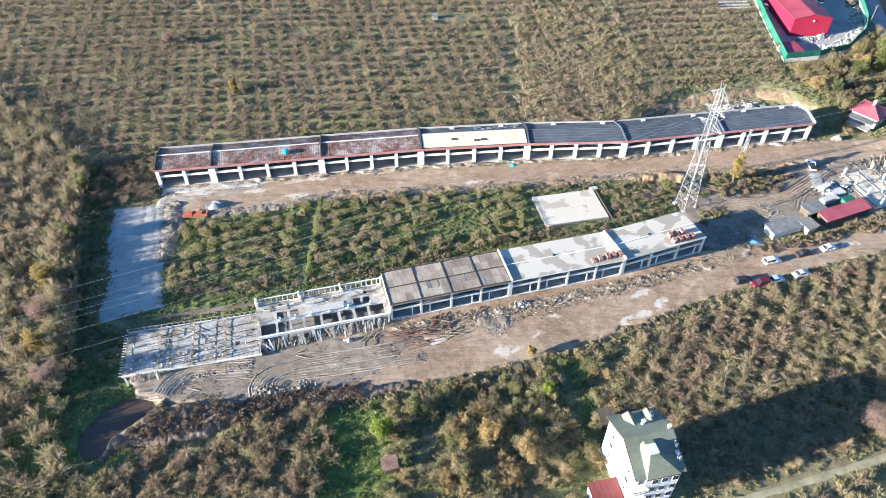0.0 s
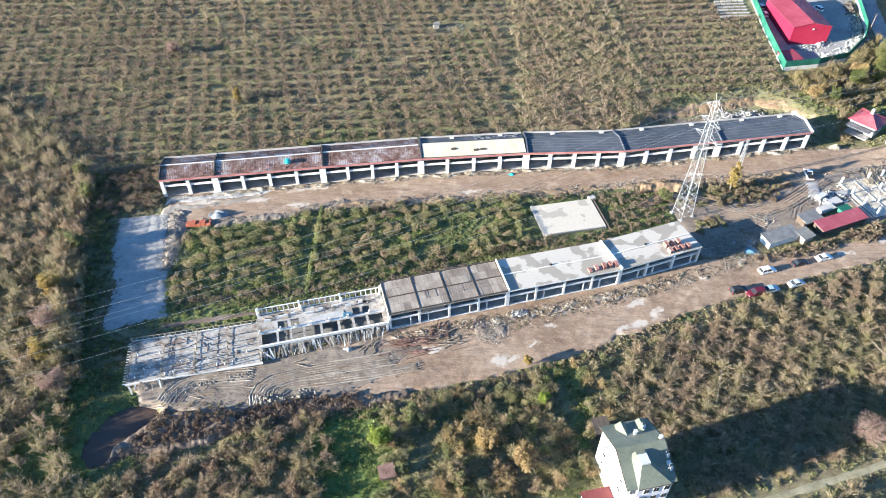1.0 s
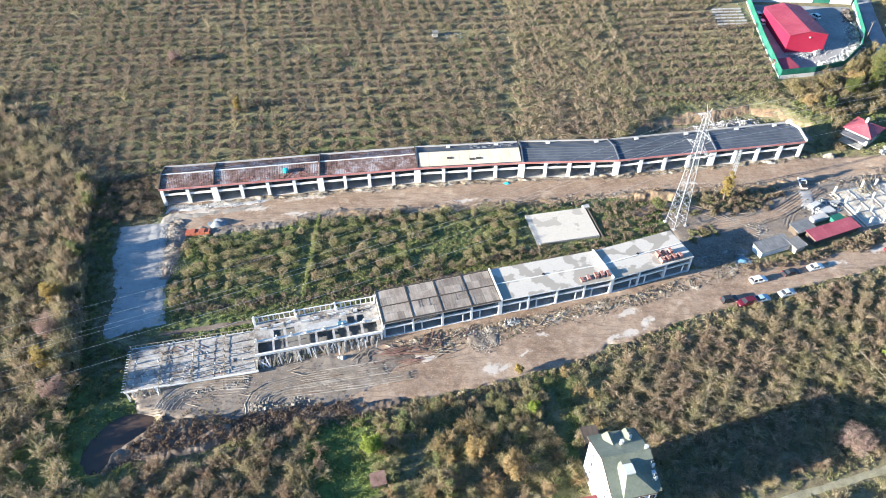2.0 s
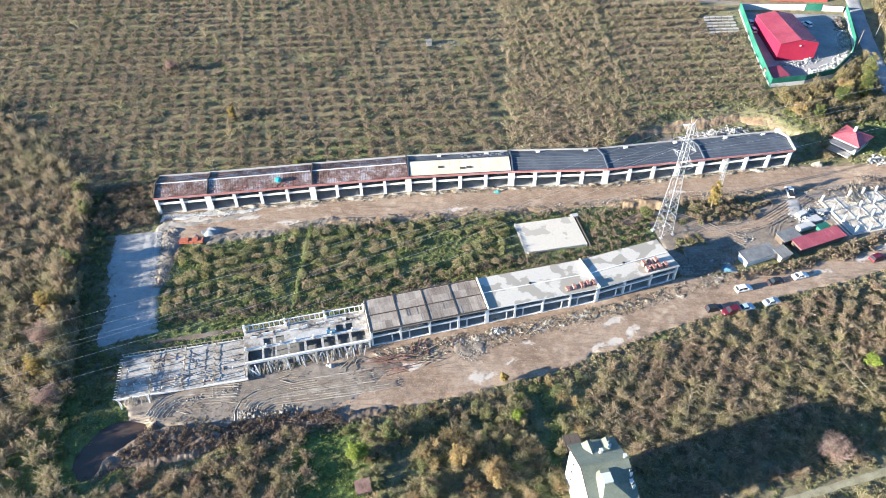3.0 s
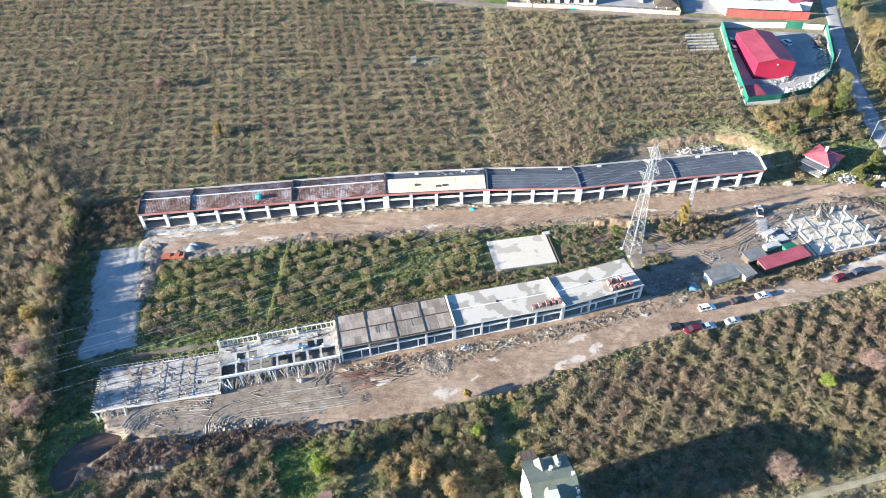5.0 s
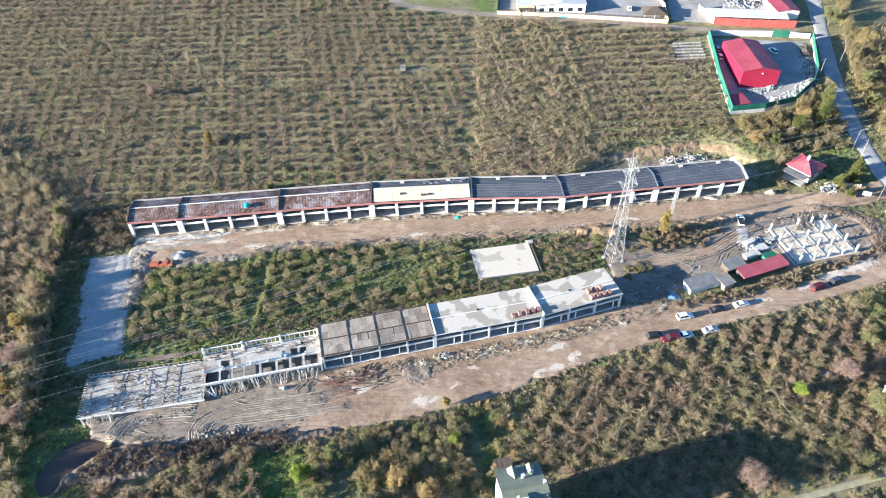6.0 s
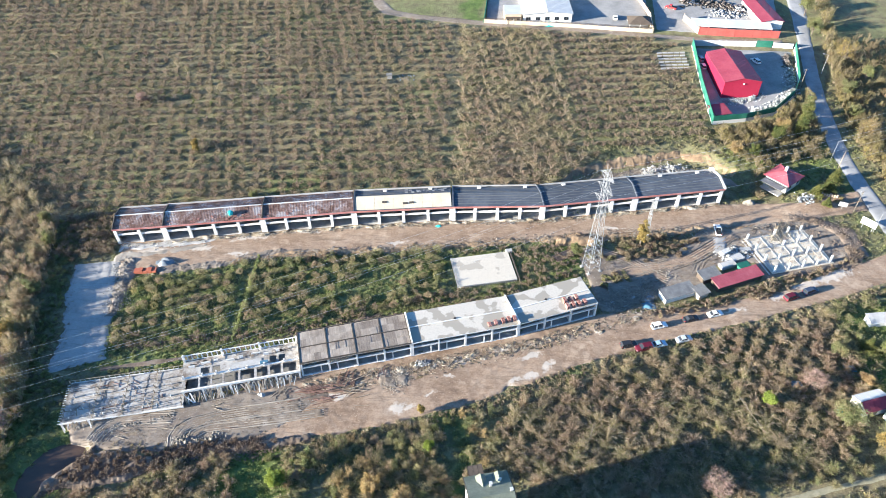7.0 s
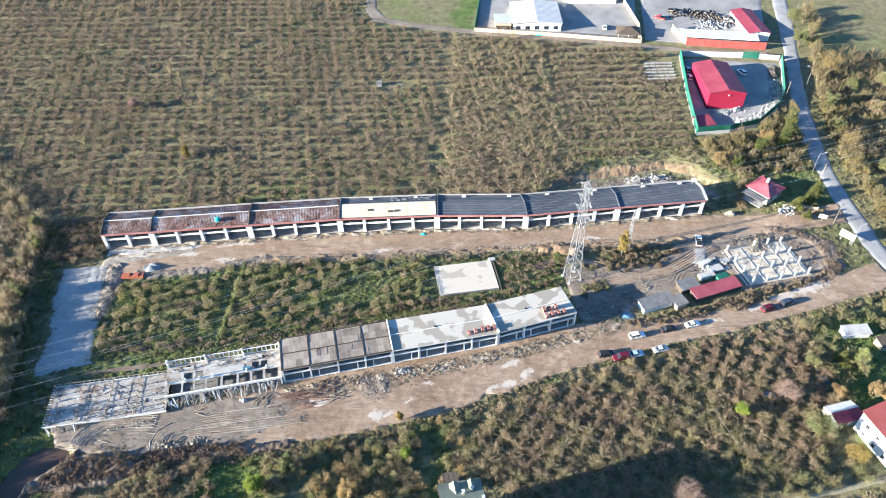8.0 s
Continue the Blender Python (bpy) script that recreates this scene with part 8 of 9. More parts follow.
stuff("plot_scrub", "dry scrub along the edge of the plot", "scrub", [planting(edge_pts, 0.9, 1.5, 0.9, 1.9, 260, 0.2, 32, 0.0, 0.7), planting(low_pts, 0.9, 1.5, 0.9, 1.9, 260, 0.2, 33, 0.0, 0.6)], SEDGE)
tuft = rows([(-72, 134), (-66, 106), (-40, 107), (-13, 115), (15, 122), (44, 129.5), (62, 137), (62, 141), (47, 134), (24, 132.5), (23, 148), (34, 152.5), (18, 150), (-12, 147), (-36, 145), (-46, 139.5)], 1.25, 1.25, 15, 0.45, 14, 0.2, [STRIP])
stuff("grass_tufts", "rank green grass tufts in the plot", "grass", [planting(tuft, 0.5, 1.1, 0.2, 0.6, 70, 0.2, 34, 0.0, 0.9)], MEADOW)
HOUSE = [(27.5, 54), (31, 73), (44, 76), (47, 58), (40, 50)]
HUT = [(-12, 62.6), (-7, 62.6), (-7, 67.4), (-12, 67.4)]
GAP1 = [(-23, 82), (-16, 82), (-11.5, 68), (-13, 45), (-19.5, 45), (-19.5, 66)]
GAP2 = [(25, 74), (30, 76), (29, 90), (25.5, 89)]
GAP3 = [(-6, 72), (0, 74), (2, 68), (-4, 66)]
MOUND = [(-66, 66), (-55, 68.5), (-45, 70.6), (-40, 74.5), (-40, 82), (-66, 82)]
near_l = rows([(-190, 30), (-78, 62), (-70, 62), (-60, 66), (-54, 73), (-46, 74.5), (-36, 77), (-19, 80), (-19, 30)], 2.8, 2.8, 24, 0.8, 4, 0.1, [HOUSE, GAP1, GAP2, GAP3, MOUND])
garden = rows([(-19, 30), (-19, 80), (10, 86.2), (29, 92), (38, 96), (38, 56), (30, 52), (0, 40), (0, 20)], 2.9, 2.9, 24, 0.9, 34, 0.1, [HOUSE, HUT, GAP1, GAP2, GAP3])
mixed = np.random.default_rng(35).uniform(size=len(garden))
near_r = rows([(38, 94.5), (41, 95.8), (61, 104.6), (85, 114), (109, 120.8), (128, 127), (131, 104), (122, 86), (105, 77.5), (84, 70.5), (58, 63), (46, 60), (38, 75)], 3.2, 4.2, 58, 0.35, 5, 0.03, [HOUSE, GAP2])
filler = rows([(38, 94.5), (41, 95.8), (61, 104.6), (85, 114), (109, 120.8), (128, 127), (131, 104), (122, 86), (105, 77.5), (84, 70.5), (58, 63), (46, 60), (38, 75)], 1.7, 1.7, 30, 0.6, 31, 0.25, [HOUSE, GAP2])
south = rows([(34, 30), (44, 52), (60, 58), (96, 68), (132, 78), (170, 88), (190, 60), (120, 20)], 2.8, 2.8, 20, 0.8, 6, 0.08)
stuff("hazel_field", "dense brown and olive hazel bushes below the road", "orchard", [planting(near_l, 1.6, 2.5, 1.5, 2.6, 820, 0.21, 41, 0.25, 0.9), planting(near_l, 1.4, 2.0, 1.4, 2.4, 200, 0.22, 41, 0.2, 0.85, 0.0, True), planting(garden[mixed < 0.45], 1.4, 2.3, 1.4, 2.8, 820, 0.2, 46, 0.35, 1.0), planting(garden[mixed < 0.45], 1.3, 1.9, 1.4, 2.6, 260, 0.2, 46, 0.35, 1.0, 0.0, True), planting(near_r, 2.1, 2.7, 1.6, 2.5, 1150, 0.19, 42, 0.2, 0.8), planting(near_r, 1.7, 2.3, 1.4, 2.1, 360, 0.2, 42, 0.2, 0.85, 0.0, True), planting(filler, 0.6, 1.2, 0.4, 1.3, 80, 0.2, 44, 0.3, 1.0), planting(south, 1.4, 2.2, 1.8, 3.2, 500, 0.24, 43, 0.1, 0.9)], HAZEL)
packed = rows([(4, 72), (24, 72), (24.5, 88), (14, 85.6), (4, 83)], 2.4, 2.4, 10, 0.6, 38, 0.1)
stuff("garden_thicket", "crowded tan and russet bushes between the road and the tall house", "thicket", [planting(packed, 1.3, 2.0, 1.7, 3.0, 520, 0.2, 49, 0.4, 1.0, 0.0, True)], HAZEL)
stuff("garden_shrubs", "green and yellowing shrubs in the garden by the tall house", "bushes", [planting(garden[(mixed > 0.45) & (mixed < 0.78)], 1.2, 2.1, 1.4, 3.0, 620, 0.21, 47, 0.2, 1.0, 0.0, True)], GREENLEAF)
russet = rows([(-2, 60), (24, 60), (31, 67), (31, 76), (22, 80), (8, 82), (-2, 76)], 5.5, 5.5, 15, 1.2, 32, 0.3)
stuff("russet_bushes", "ochre and russet bushes in the garden by the tall house", "bushes", [planting(garden[mixed > 0.78], 1.2, 2.2, 1.5, 3.2, 900, 0.18, 48, 0.0, 1.0), planting(russet, 1.3, 2.3, 1.8, 4.0, 800, 0.18, 45, 0.0, 1.0)], OCHRE)
LEFT = [(-400, 206), (-150, 204), (-128, 186), (-110, 168), (-103, 161), (-100, 146), (-95, 131), (-88, 114), (-83.5, 104), (-79, 92), (-76, 81), (-73.5, 72), (-70, 62), (-190, 30), (-400, 30)]
left_pts = rows(LEFT, 3.0, 3.0, 12, 1.0, 7, 0.06)
stuff("brown_thicket", "thicket of half-bare brown bushes and young trees", "thicket", [planting(left_pts, 1.8, 2.8, 2.4, 5.0, 560, 0.23, 51, 0.25, 0.9, 0.1)], HAZEL)
brim = rows([(-101, 161), (-90, 161), (-90, 142), (-84, 124), (-79, 101), (-70, 97), (-69, 86), (-74, 80), (-72, 72), (-73, 69), (-79, 82), (-82, 97), (-86.5, 114), (-93, 134), (-97, 146)], 1.7, 1.7, 10, 0.6, 8, 0.15)
stuff("dark_undergrowth", "low shaded undergrowth along the lot", "undergrowth", [planting(brim, 0.7, 1.4, 0.5, 1.8, 160, 0.36, 52, 0.2, 1.0)], GREENLEAF)
strip = rows([(79.5, 126), (83.1, 123.6), (91.3, 125.8), (103.9, 130.6), (116.5, 134), (136, 143.5), (148, 150), (148, 155), (140, 147), (119, 140.2), (108.9, 136), (100, 132.2), (94, 130.6), (86, 129)], 1.6, 1.6, 15, 0.5, 9, 0.12)
core = rows([(63.5, 146.8), (70, 147.2), (78.7, 146.4), (84.4, 146.6), (93.4, 149.8), (102, 154.6), (100, 157.6), (86, 158), (74, 156.4), (70, 150.5), (60, 151)], 1.7, 1.7, 15, 0.6, 10, 0.25, [[(63, 140.5), (69.5, 140.5), (69.5, 146.5), (63, 146.5)]])
stuff("verge_scrub", "brown and olive scrub on the verges", "scrub", [planting(strip, 0.7, 1.4, 0.7, 1.9, 220, 0.32, 61, -0.1, 0.6), planting(rows([(67.3, 139.8), (77, 142.2), (76.3, 138.1), (68.9, 135.2)], 1.6, 1.6, 15, 0.5, 24, 0.15), 0.7, 1.4, 0.6, 1.6, 220, 0.3, 74, 0.2, 1.0), planting(core, 0.8, 1.6, 0.6, 1.7, 220, 0.32, 62, -0.1, 0.6)], SEDGE)
copse = rows([(117, 204), (128, 190), (122, 180), (128, 178), (128, 186), (140, 195), (153, 196), (155, 210), (157, 236), (152.5, 229.5), (143, 219), (131, 214.5), (118, 212)], 2.5, 2.5, 15, 0.7, 11, 0.08)
lane_side = rows([(141, 172), (150, 174), (154, 178), (153, 187), (148, 184), (143, 177)], 2.4, 2.4, 15, 0.7, 12, 0.2)
stuff("mixed_copse", "mixed green and golden bushes beside the fence", "copse", [planting(copse, 1.4, 2.4, 2.2, 5.0, 560, 0.27, 63, 0.1, 1.0), planting(lane_side, 0.9, 1.5, 0.5, 1.4, 220, 0.2, 64, 0.2, 1.0)], COPSE)
EASTW = [(185, 95), (179.5, 125), (166.3, 183.7), (165.3, 197.9), (166.5, 213.3), (167.8, 230.1), (170.8, 248.6), (174.8, 268.9), (176, 272), (330, 262), (330, 100)]
east = rows(EASTW, 3.0, 3.0, 25, 1.0, 13, 0.08, [[(200, 276), (240, 270), (240, 300), (200, 300)], [(172, 180), (182, 180), (182, 198), (172, 198)]])
stuff("roadside_woods", "mixed brown and green bushes beyond the road", "woods", [planting(east, 1.5, 2.9, 1.5, 5.2, 280, 0.32, 65, 0.0, 0.75)], COPSE)
roadside = rows([(184.1, 95), (179.1, 125), (166.5, 183.7), (165.5, 197.9), (166.7, 213.3), (168.0, 230.1), (171.0, 248.6), (175.0, 268.9), (179.9, 291.4), (181.9, 305.9), (187.8, 305.9), (185.8, 291.4), (180.9, 268.9), (176.9, 248.6), (173.9, 230.1), (172.6, 213.3), (171.4, 197.9), (172.4, 183.7), (185.0, 125), (190.0, 95)], 2.3, 2.3, 15, 0.7, 33, 0.12)
stuff("roadside_hedge", "dense brown and green shrubs along the road", "hedge", [planting(roadside, 1.3, 2.4, 2.4, 6.0, 420, 0.28, 81, 0.2, 1.0)], COPSE)
plots = rows([(131, 104), (128, 128.5), (146, 137), (155, 140), (160, 142), (165, 128), (150, 126), (148, 129), (136, 128), (135, 119), (140, 112)], 2.6, 2.6, 15, 0.9, 15, 0.3)
low_r = rows([(118, 86), (131, 104), (140, 108), (146, 112), (128, 97.5), (123, 92), (131, 82), (128, 80), (112, 76), (100, 77)], 2.6, 2.6, 15, 0.9, 16, 0.25)
stuff("garden_bushes", "tangled garden bushes round the houses", "bushes", [planting(plots, 1.1, 2.2, 1.2, 3.2, 560, 0.22, 66, 0.1, 1.0), planting(low_r, 1.1, 2.1, 1.2, 3.4, 620, 0.2, 67, 0.0, 0.9)], GREENLEAF)

mound = rows([(-62, 69.5), (-52, 71.5), (-43, 73.5), (-35, 78), (-26, 80.2), (-14, 81.5), (-13, 84), (-26, 83), (-35, 81), (-43, 79), (-50, 78.5), (-57, 77.5)], 0.9, 0.9, 15, 0.4, 19, 0.2)
mound[:, 2] += np.where(mound[:, 0] < -42, 1.5, 0.6)
stuff("brushwood", "dry brown brushwood and roots on the dug earth", "brushwood", [planting(mound, 0.4, 1.0, 0.3, 1.0, 60, 0.28, 71, 0.0, 0.35)], BRUSH)
litter = rows([(-11, 100.5), (16.5, 107.7), (44, 115), (65.5, 123), (84, 127.5), (84, 124.6), (66, 118.5), (45, 110.8), (30, 106.6), (17, 101.8), (2, 98), (-10, 96)], 0.7, 0.7, 15, 0.4, 20, 0.35)
litter[:, 2] += 0.22
stuff("dry_weeds", "dry straw-coloured weeds and litter before the shop fronts", "weeds", [planting(litter, 0.4, 0.9, 0.02, 0.14, 34, 0.16, 72, 0.0, 0.8)], STRAW)
bright = rows([(-33.6, 146), (-32.6, 146), (-31.8, 113), (-32.8, 113)], 0.5, 0.5, 3, 0.15, 23, 0.1)
stuff("grass_strip", "bright green grass along the plot's ditch", "grass", [planting(bright, 0.3, 0.6, 0.7, 1.2, 60, 0.26, 73, 0.55, 0.9)], MEADOW)
hedge = rows([(-106, 163), (-100, 163), (-98, 146), (-93, 131), (-86.5, 114), (-82.5, 104), (-78.5, 92), (-82, 91), (-87, 103), (-92, 114), (-98, 131), (-103, 146)], 1.9, 1.9, 15, 0.4, 17, 0.03)
stuff("edge_hedge", "tall uneven hedge of brown and olive shrubs by the lot", "hedge", [planting(hedge, 1.2, 1.9, 2.6, 5.0, 520, 0.22, 68, 0.1, 0.95)], HAZEL)
nlot = rows([(-99, 162), (-96, 146), (-92, 141.5), (-80, 145), (-78, 152), (-81, 164)], 2.1, 2.1, 12, 0.6, 25, 0.1)
stuff("bramble_bank", "grey-brown brambles and bare bushes behind the lot", "brambles", [planting(nlot, 1.1, 2.0, 1.0, 2.6, 460, 0.22, 75, 0.0, 0.6)], SEDGE)
fringe = rows([(-400, 161), *BACKLINE, (117, 212), (119.5, 266), (35, 280), (-12, 289), (-20, 338), (-400, 338)], 2.0, 2.0, 9, 0.7, 26, 0.12, OPEN)
stuff("orchard_grass", "pale olive grass between the orchard rows", "grass", [planting(fringe, 0.8, 1.6, 0.15, 0.5, 10, 0.6, 76, -0.1, 0.28)], GRASSY)
low_weeds = rows([*LOW_S, (157, 138), (109, 120.5), (85, 113.5), (61, 104.3), (41, 95.5), (10, 84), (-16, 78)], 1.0, 1.0, 15, 0.4, 27, 0.35)
stuff("road_weeds", "ragged dry weeds spilling over the road's edge", "weeds", [planting(low_weeds, 0.4, 1.1, 0.2, 0.9, 50, 0.28, 77, 0.0, 0.9)], STRAW)
shade = rows([(-100, 130), (-94, 114), (-88.5, 102), (-84.5, 90), (-81, 90), (-84.5, 102), (-90, 114), (-96, 130)], 2.0, 2.0, 15, 0.4, 28, 0.03)
# low dark tufts added along the lot's edge to imitate the shade there
shade_tufts = rows([(-79.4, 100), (-82, 113), (-86, 126), (-90, 141), (-86.6, 141.5), (-81.6, 126), (-77.4, 113), (-74.6, 101), (-64, 105), (-63, 107.5), (-74, 103.6)], 0.6, 0.6, 10, 0.35, 35, 0.3)
shade_tufts = shade_tufts[np.random.default_rng(36).uniform(size=len(shade_tufts)) < 0.35]
shade_tufts[:, 2] += 0.15
stuff("lot_weeds", "low dark tufts added to blend the gravel lot's edge into shade", "weeds", [planting(shade_tufts, 0.3, 0.7, 0.05, 0.15, 34, 0.2, 37, 0.0, 0.7)], SEDGE)
stuff("tall_thicket", "tall dark thicket beside the gravel lot", "thicket", [planting(shade, 1.5, 2.4, 4.0, 6.6, 900, 0.24, 78, 0.3, 1.0)], HAZEL)
back = rows([(-62, 103.6), (-40, 109.2), (-13, 118), (8, 125), (30, 130.2), (30, 127), (8, 120.6), (-13, 113.4), (-38, 105.4), (-62, 100.2)], 0.9, 0.9, 15, 0.35, 29, 0.1)
keep = ~inside(back[:, 0], back[:, 1], [(-64, 101.6), (-40, 106.8), (-13, 115.4), (8, 123.2), (7, 124.8), (-14, 117.2), (-41, 108.6), (-65, 103.2)])
stuff("green_verge", "bright green grass and weeds behind the lower units", "grass", [planting(back[keep], 0.5, 1.0, 0.2, 0.6, 60, 0.19, 79, 0.1, 0.9)], MEADOW)
wild = rows([(-150, 46), (-95, 168), (-30, 174), (40, 178), (58, 184), (64, 200), (100, 212), (117, 214), (140, 218), (158, 236), (175, 250), (182, 180), (182, 90), (120, 60), (40, 44)], 1.35, 1.35, 15, 0.5, 18, 0.15)
keep = np.ones(len(wild), bool)
for h in KEEP_OFF:
    keep &= ~inside(wild[:, 0], wild[:, 1], h)
for a, b, dp in ((SPINE[0], SPINE[7], 11), (SPINE[2], SPINE[5], 12), (LOW[0], LOW[3], 11), ((-66.6, 85.4), (-38.4, 91.4), 12.4), ((-39.4, 94.3), (-11.4, 101.6), 10), ((27.2, 134), (45, 137.8), 12.6), ((118, 142), (138, 147.6), 16), ((99, 133), (116, 140.5), 9), ((84, 129), (99, 134), 4.5), ((32.8, 55), (41.6, 57), 14.5), ((130, 176), (138, 183), 9)):
    l = math.hypot(b[0] - a[0], b[1] - a[1])
    ux, uy = (b[0] - a[0]) / l, (b[1] - a[1]) / l
    e = 0.4
    keep &= ~inside(wild[:, 0], wild[:, 1], [(a[0] - e * ux, a[1] - e * uy), (b[0] + e * ux, b[1] + e * uy), (b[0] + e * ux - dp * uy, b[1] + e * uy + dp * ux), (a[0] - e * ux - dp * uy, a[1] - e * uy + dp * ux)])
wild = wild[keep]
gr = np.clip(lush_at(wild[:, 0], wild[:, 1]), 0, 1)
q = planting(wild, 0.5, 1.2, 0.12, 0.65, 20, 0.36, 69, 0.0, 0.5)
stuff("wild_grass", "rough dry and green grass over the open ground", "grass", [(q[0], q[1], np.clip(q[2] * 0.6 + np.repeat(gr, 20 * 3) * 0.55, 0, 1))], GRASSY)


# ---- single trees ----
def tree(x, y, h, r, material, label, seed, shape="round", n=520, leaf=0.27, category="tree"):
    z = float(land(x, y))
    t = thing("tree", label, category, x, y, z)
    rng = np.random.default_rng(seed)
    bm = bmesh.new()
    tip = Vector((rng.uniform(-0.3, 0.3), rng.uniform(-0.3, 0.3), h * (0.92 if shape != "round" else 0.6)))
    strut(bm, (0, 0, -0.3), tip * 0.5, 0.05 * h * 0.55, 0.03 * h * 0.55, 8)
    strut(bm, tip * 0.5, tip, 0.03 * h * 0.55, 0.03, 8)
    part("trunk", bm, BARK, t)
    k = {"round": 11, "column": 12, "cone": 12, "bare": 12}[shape]
    c, rad = [], []
    for i in range(k):
        a, u = 2.4 * i + rng.uniform(-0.4, 0.4), (i + 0.5) / k
        if shape == "column":
            d, zz, q = r * 0.35, h * (0.15 + 0.75 * u), r * 0.75 * (1.15 - abs(u - 0.4))
        elif shape == "cone":
            d, zz, q = r * 0.5 * (1 - u), h * (0.08 + 0.85 * u), r * (1.0 - 0.8 * u) * 0.8
        else:
            d, zz, q = r * 0.62 * math.sqrt(rng.uniform(0.15, 1)), h * (0.32 + 0.46 * u), r * rng.uniform(0.42, 0.62)
        c.append((d * math.cos(a), d * math.sin(a), zz - q * 0.4))
        rad.append(q)
        bm = bmesh.new()
        strut(bm, tip * min(0.9, max(0.2, 0.65 * zz / h)), (c[-1][0], c[-1][1], zz + 0.2 * q), 0.012 * h, 0.02, 5)
        if shape == "bare":
            for j in range(9):
                e = rng.normal(size=3)
                e[2] = abs(e[2])
                e = e / np.linalg.norm(e) * q * 1.3
                strut(bm, (c[-1][0], c[-1][1], zz), (c[-1][0] + e[0], c[-1][1] + e[1], zz + e[2]), 0.05, 0.015, 3)
        part("limb", bm, BARK, t)
    c, rad = np.array(c), np.array(rad)
    q, f, tn = leaves(c, rad, rad * (1.7 if shape != "cone" else 1.3), n, leaf, rng.uniform(0.1, 0.9, k), seed=seed + 5, long=1.0 if shape != "bare" else 1.7, flat=0.7 if shape != "bare" else 0.25)
    ob = new("crown", mesh_np("crown", q, f, material, ("tone", tn)))
    ob.parent = t


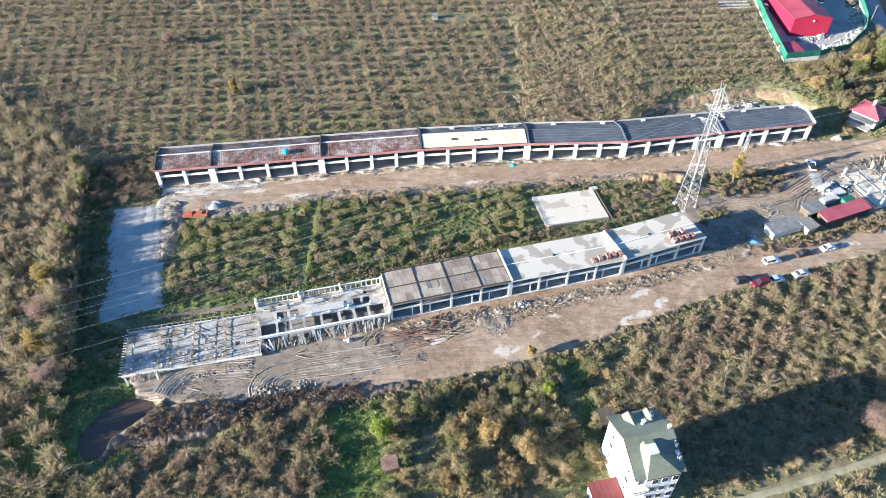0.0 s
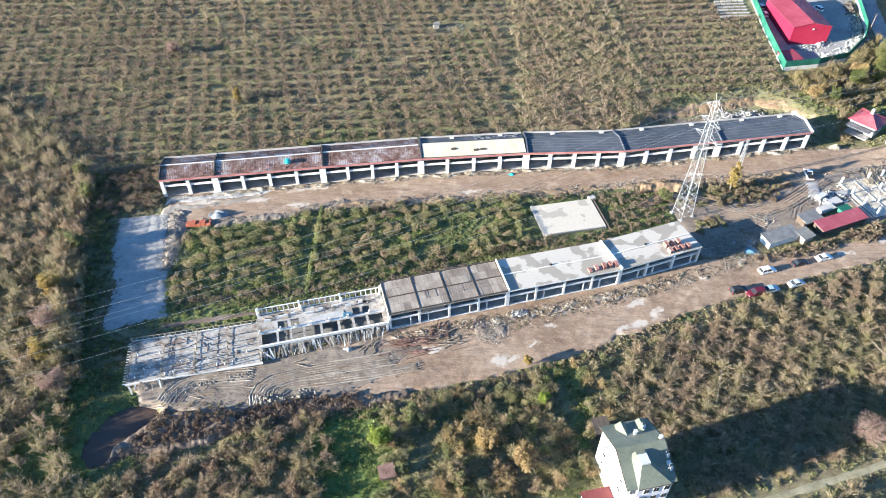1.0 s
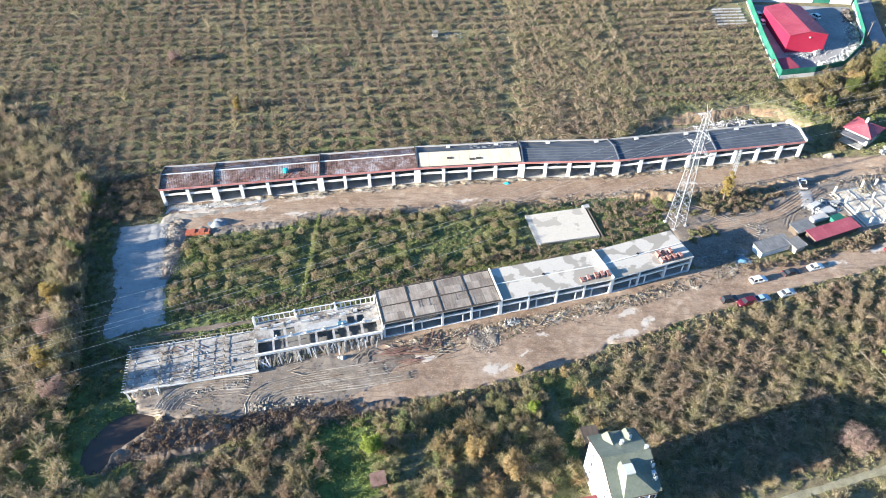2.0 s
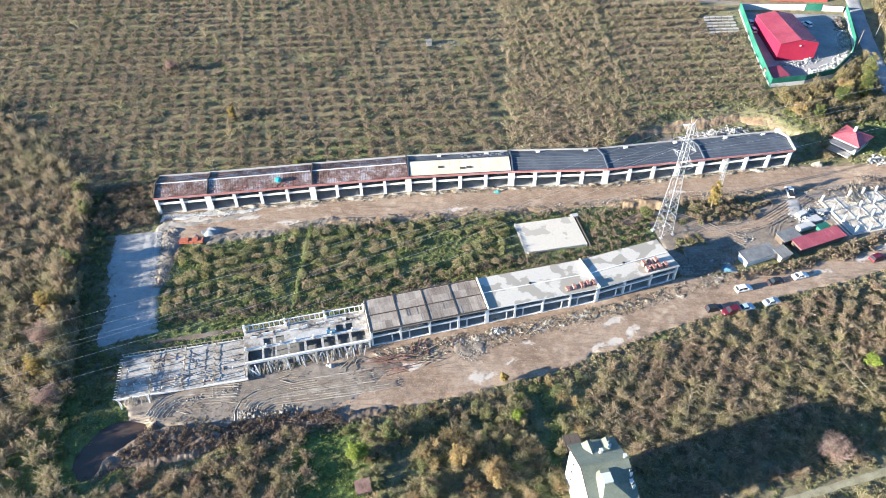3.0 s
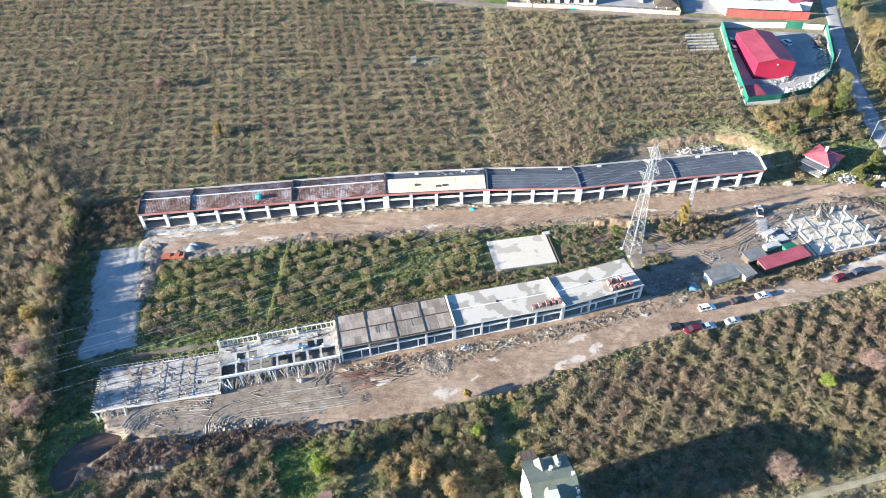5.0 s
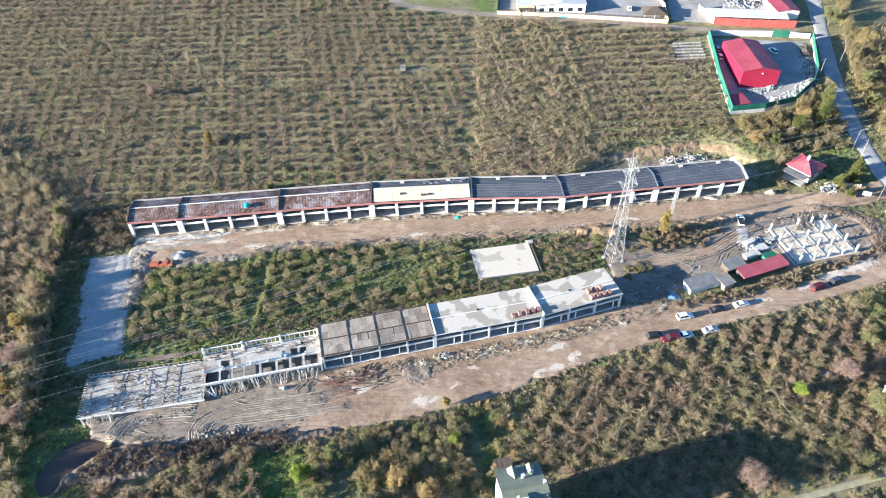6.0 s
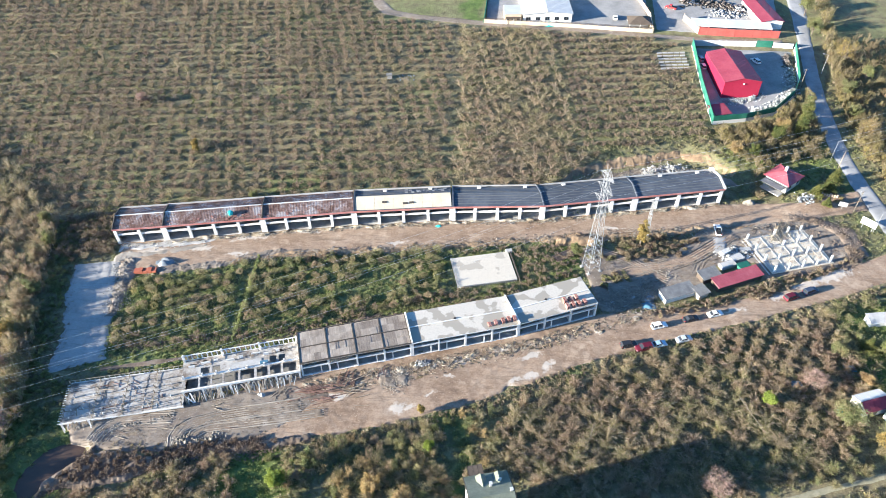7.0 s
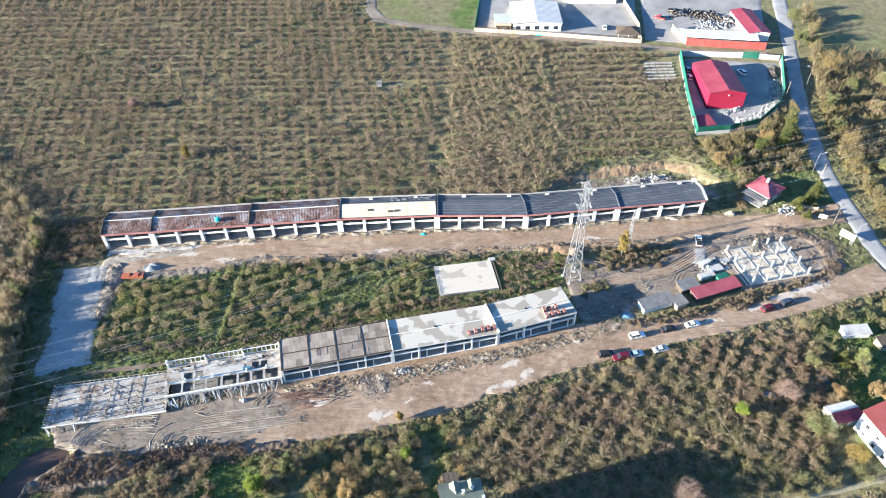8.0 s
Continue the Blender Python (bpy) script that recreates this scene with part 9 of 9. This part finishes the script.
TREES = [(-92.5, 111.5, 7.5, 2.8, GOLD, "golden-leaved young tree in the thicket", "round"), (-86.6, 92.5, 7.0, 2.6, GOLD, "ochre-leaved tree at the edge of the thicket", "round"), (-88.8, 100.5, 8.0, 3.2, ROSE, "bare grey-pink tree in the thicket", "bare"),
         (-93.5, 128, 6.0, 2.4, GREENLEAF, "green tree at the thicket's edge", "round"), (-98, 148, 6.5, 2.4, GREENLEAF, "olive tree at the thicket's edge", "round"), (-104, 158, 6.0, 2.5, GREENLEAF, "yellow-green tree by the thicket", "round"),
         (-80.5, 84, 7.0, 3.0, ROSE, "bare grey-brown tree near the pond", "bare"), (-67.3, 196.5, 5.0, 1.6, GOLD, "small golden tree in the orchard", "column"), (-41, 172.5, 3.5, 1.8, GREENLEAF, "yellow-green bush behind the units", "round"), (-96, 224, 4.2, 2.6, ROSE, "pinkish bare bush in the orchard", "bare"),
         (84.6, 73.2, 6.5, 3.6, ROSE, "round bare rosy-brown tree by the track", "bare"), (103.5, 97.2, 4.0, 1.9, LIME, "bright lime-green bush in the brown tangle", "round"), (19.6, 92.0, 3.2, 1.1, GOLD, "small golden bush by the road", "round"), (-11.5, 72.5, 4.5, 2.4, LIME, "yellow-green bush in the garden", "round"), (-5, 77, 4.5, 2.6, GREENLEAF, "olive bush in the garden", "round"), (10, 72, 3.6, 2.4, OCHRE, "ochre tree in the garden", "round"), (17, 68, 4.0, 2.6, OCHRE, "ochre-brown tree in the garden", "round"), (22, 82, 4.0, 1.4, LIME, "small lime-green bush near the house", "round"), (4, 65, 3.6, 2.4, HAZEL, "brown tree in the garden", "round"),
         (82.5, 154.0, 10.0, 1.8, GOLD, "slim golden poplar beside the mast", "column"), (152, 219, 11, 2.0, GREENLEAF, "tall slim poplar by the fence", "column"), (149, 213, 10.5, 2.4, PINE, "yellow-green poplar by the fence", "column"), (145.5, 206.5, 9.5, 2.2, PINE, "yellow-green poplar by the fence", "column"), (137, 203.5, 8.5, 2.6, PINE, "yellow-green tree behind the small house", "round"), (127, 195.5, 7.5, 2.0, PINE, "yellow-green tree behind the small house", "round"), (121.5, 198, 5.5, 2.6, OCHRE, "ochre bush above the bank", "round"), (131, 209, 5, 2.8, COPSE, "olive tree below the fence", "round"), (141, 211, 5.5, 2.8, OCHRE, "ochre tree below the fence", "round"),
         (142.5, 177.5, 5.5, 2.2, PINE, "yellow-green conifer by the lane", "cone"), (147.3, 180.2, 6.5, 2.4, PINE, "yellow-green conifer by the lane", "cone"), (151.2, 185, 6.0, 2.2, PINE, "yellow-green conifer by the lane", "cone"), (144.6, 173.2, 4.0, 1.6, PINE, "small conifer by the lane", "cone"),
         (177.5, 254, 10.5, 4.2, GOLD, "tall half-bare golden tree by the road", "bare"), (172.5, 276, 8, 3.4, GREENLEAF, "dark green tree by the road", "round"), (174.5, 292, 9, 3.6, GREENLEAF, "dark green tree by the road", "round"), (170.5, 232, 7.5, 3.2, GREENLEAF, "dark green tree by the road", "round"), (168.5, 218, 7, 3.0, GREENLEAF, "dark green tree by the road", "round"), (171, 210, 5.5, 3.2, OCHRE, "russet tree by the road", "bare"), (178, 196, 5.0, 2.8, GREENLEAF, "green tree by the road", "round"), (176, 182, 6.0, 2.6, GREENLEAF, "green tree by the road", "round"), (186, 228, 7, 3.2, HAZEL, "brown tree beyond the road", "round"), (195, 245, 8, 3.4, HAZEL, "brown tree beyond the road", "round"), (183, 244, 6, 3.0, GREENLEAF, "dark green tree beyond the road", "round"),
         (119.5, 92.0, 8.0, 4.0, GREENLEAF, "broad olive tree beside the garage", "round"), (115.5, 102.5, 6, 3.2, ROSE, "bare rosy tree in the tangle", "bare"), (129, 104, 4.5, 2.2, OCHRE, "reddish bush by the garage", "round"), (138.6, 103.5, 6.5, 2.8, OCHRE, "ochre tree by the white house", "round"), (134, 114.5, 5.5, 2.4, PINE, "bluish-green tree by the lawn", "cone"), (138.5, 114.5, 7.0, 3.2, MEADOW, "pale yellow-green tree on the lawn", "cone"), (127, 86.5, 4.0, 2.6, GOLD, "golden bush by the white house", "round"), (126, 113, 4.5, 2.4, GREENLEAF, "green bush by the lawn", "round"), (62.5, 150, 3.0, 2.0, GREENLEAF, "low bush near the pylon", "round")]
for i, (x, y, h, r, m, label, shape) in enumerate(TREES):
    tree(x, y, h, r, m, label, 300 + i, shape)
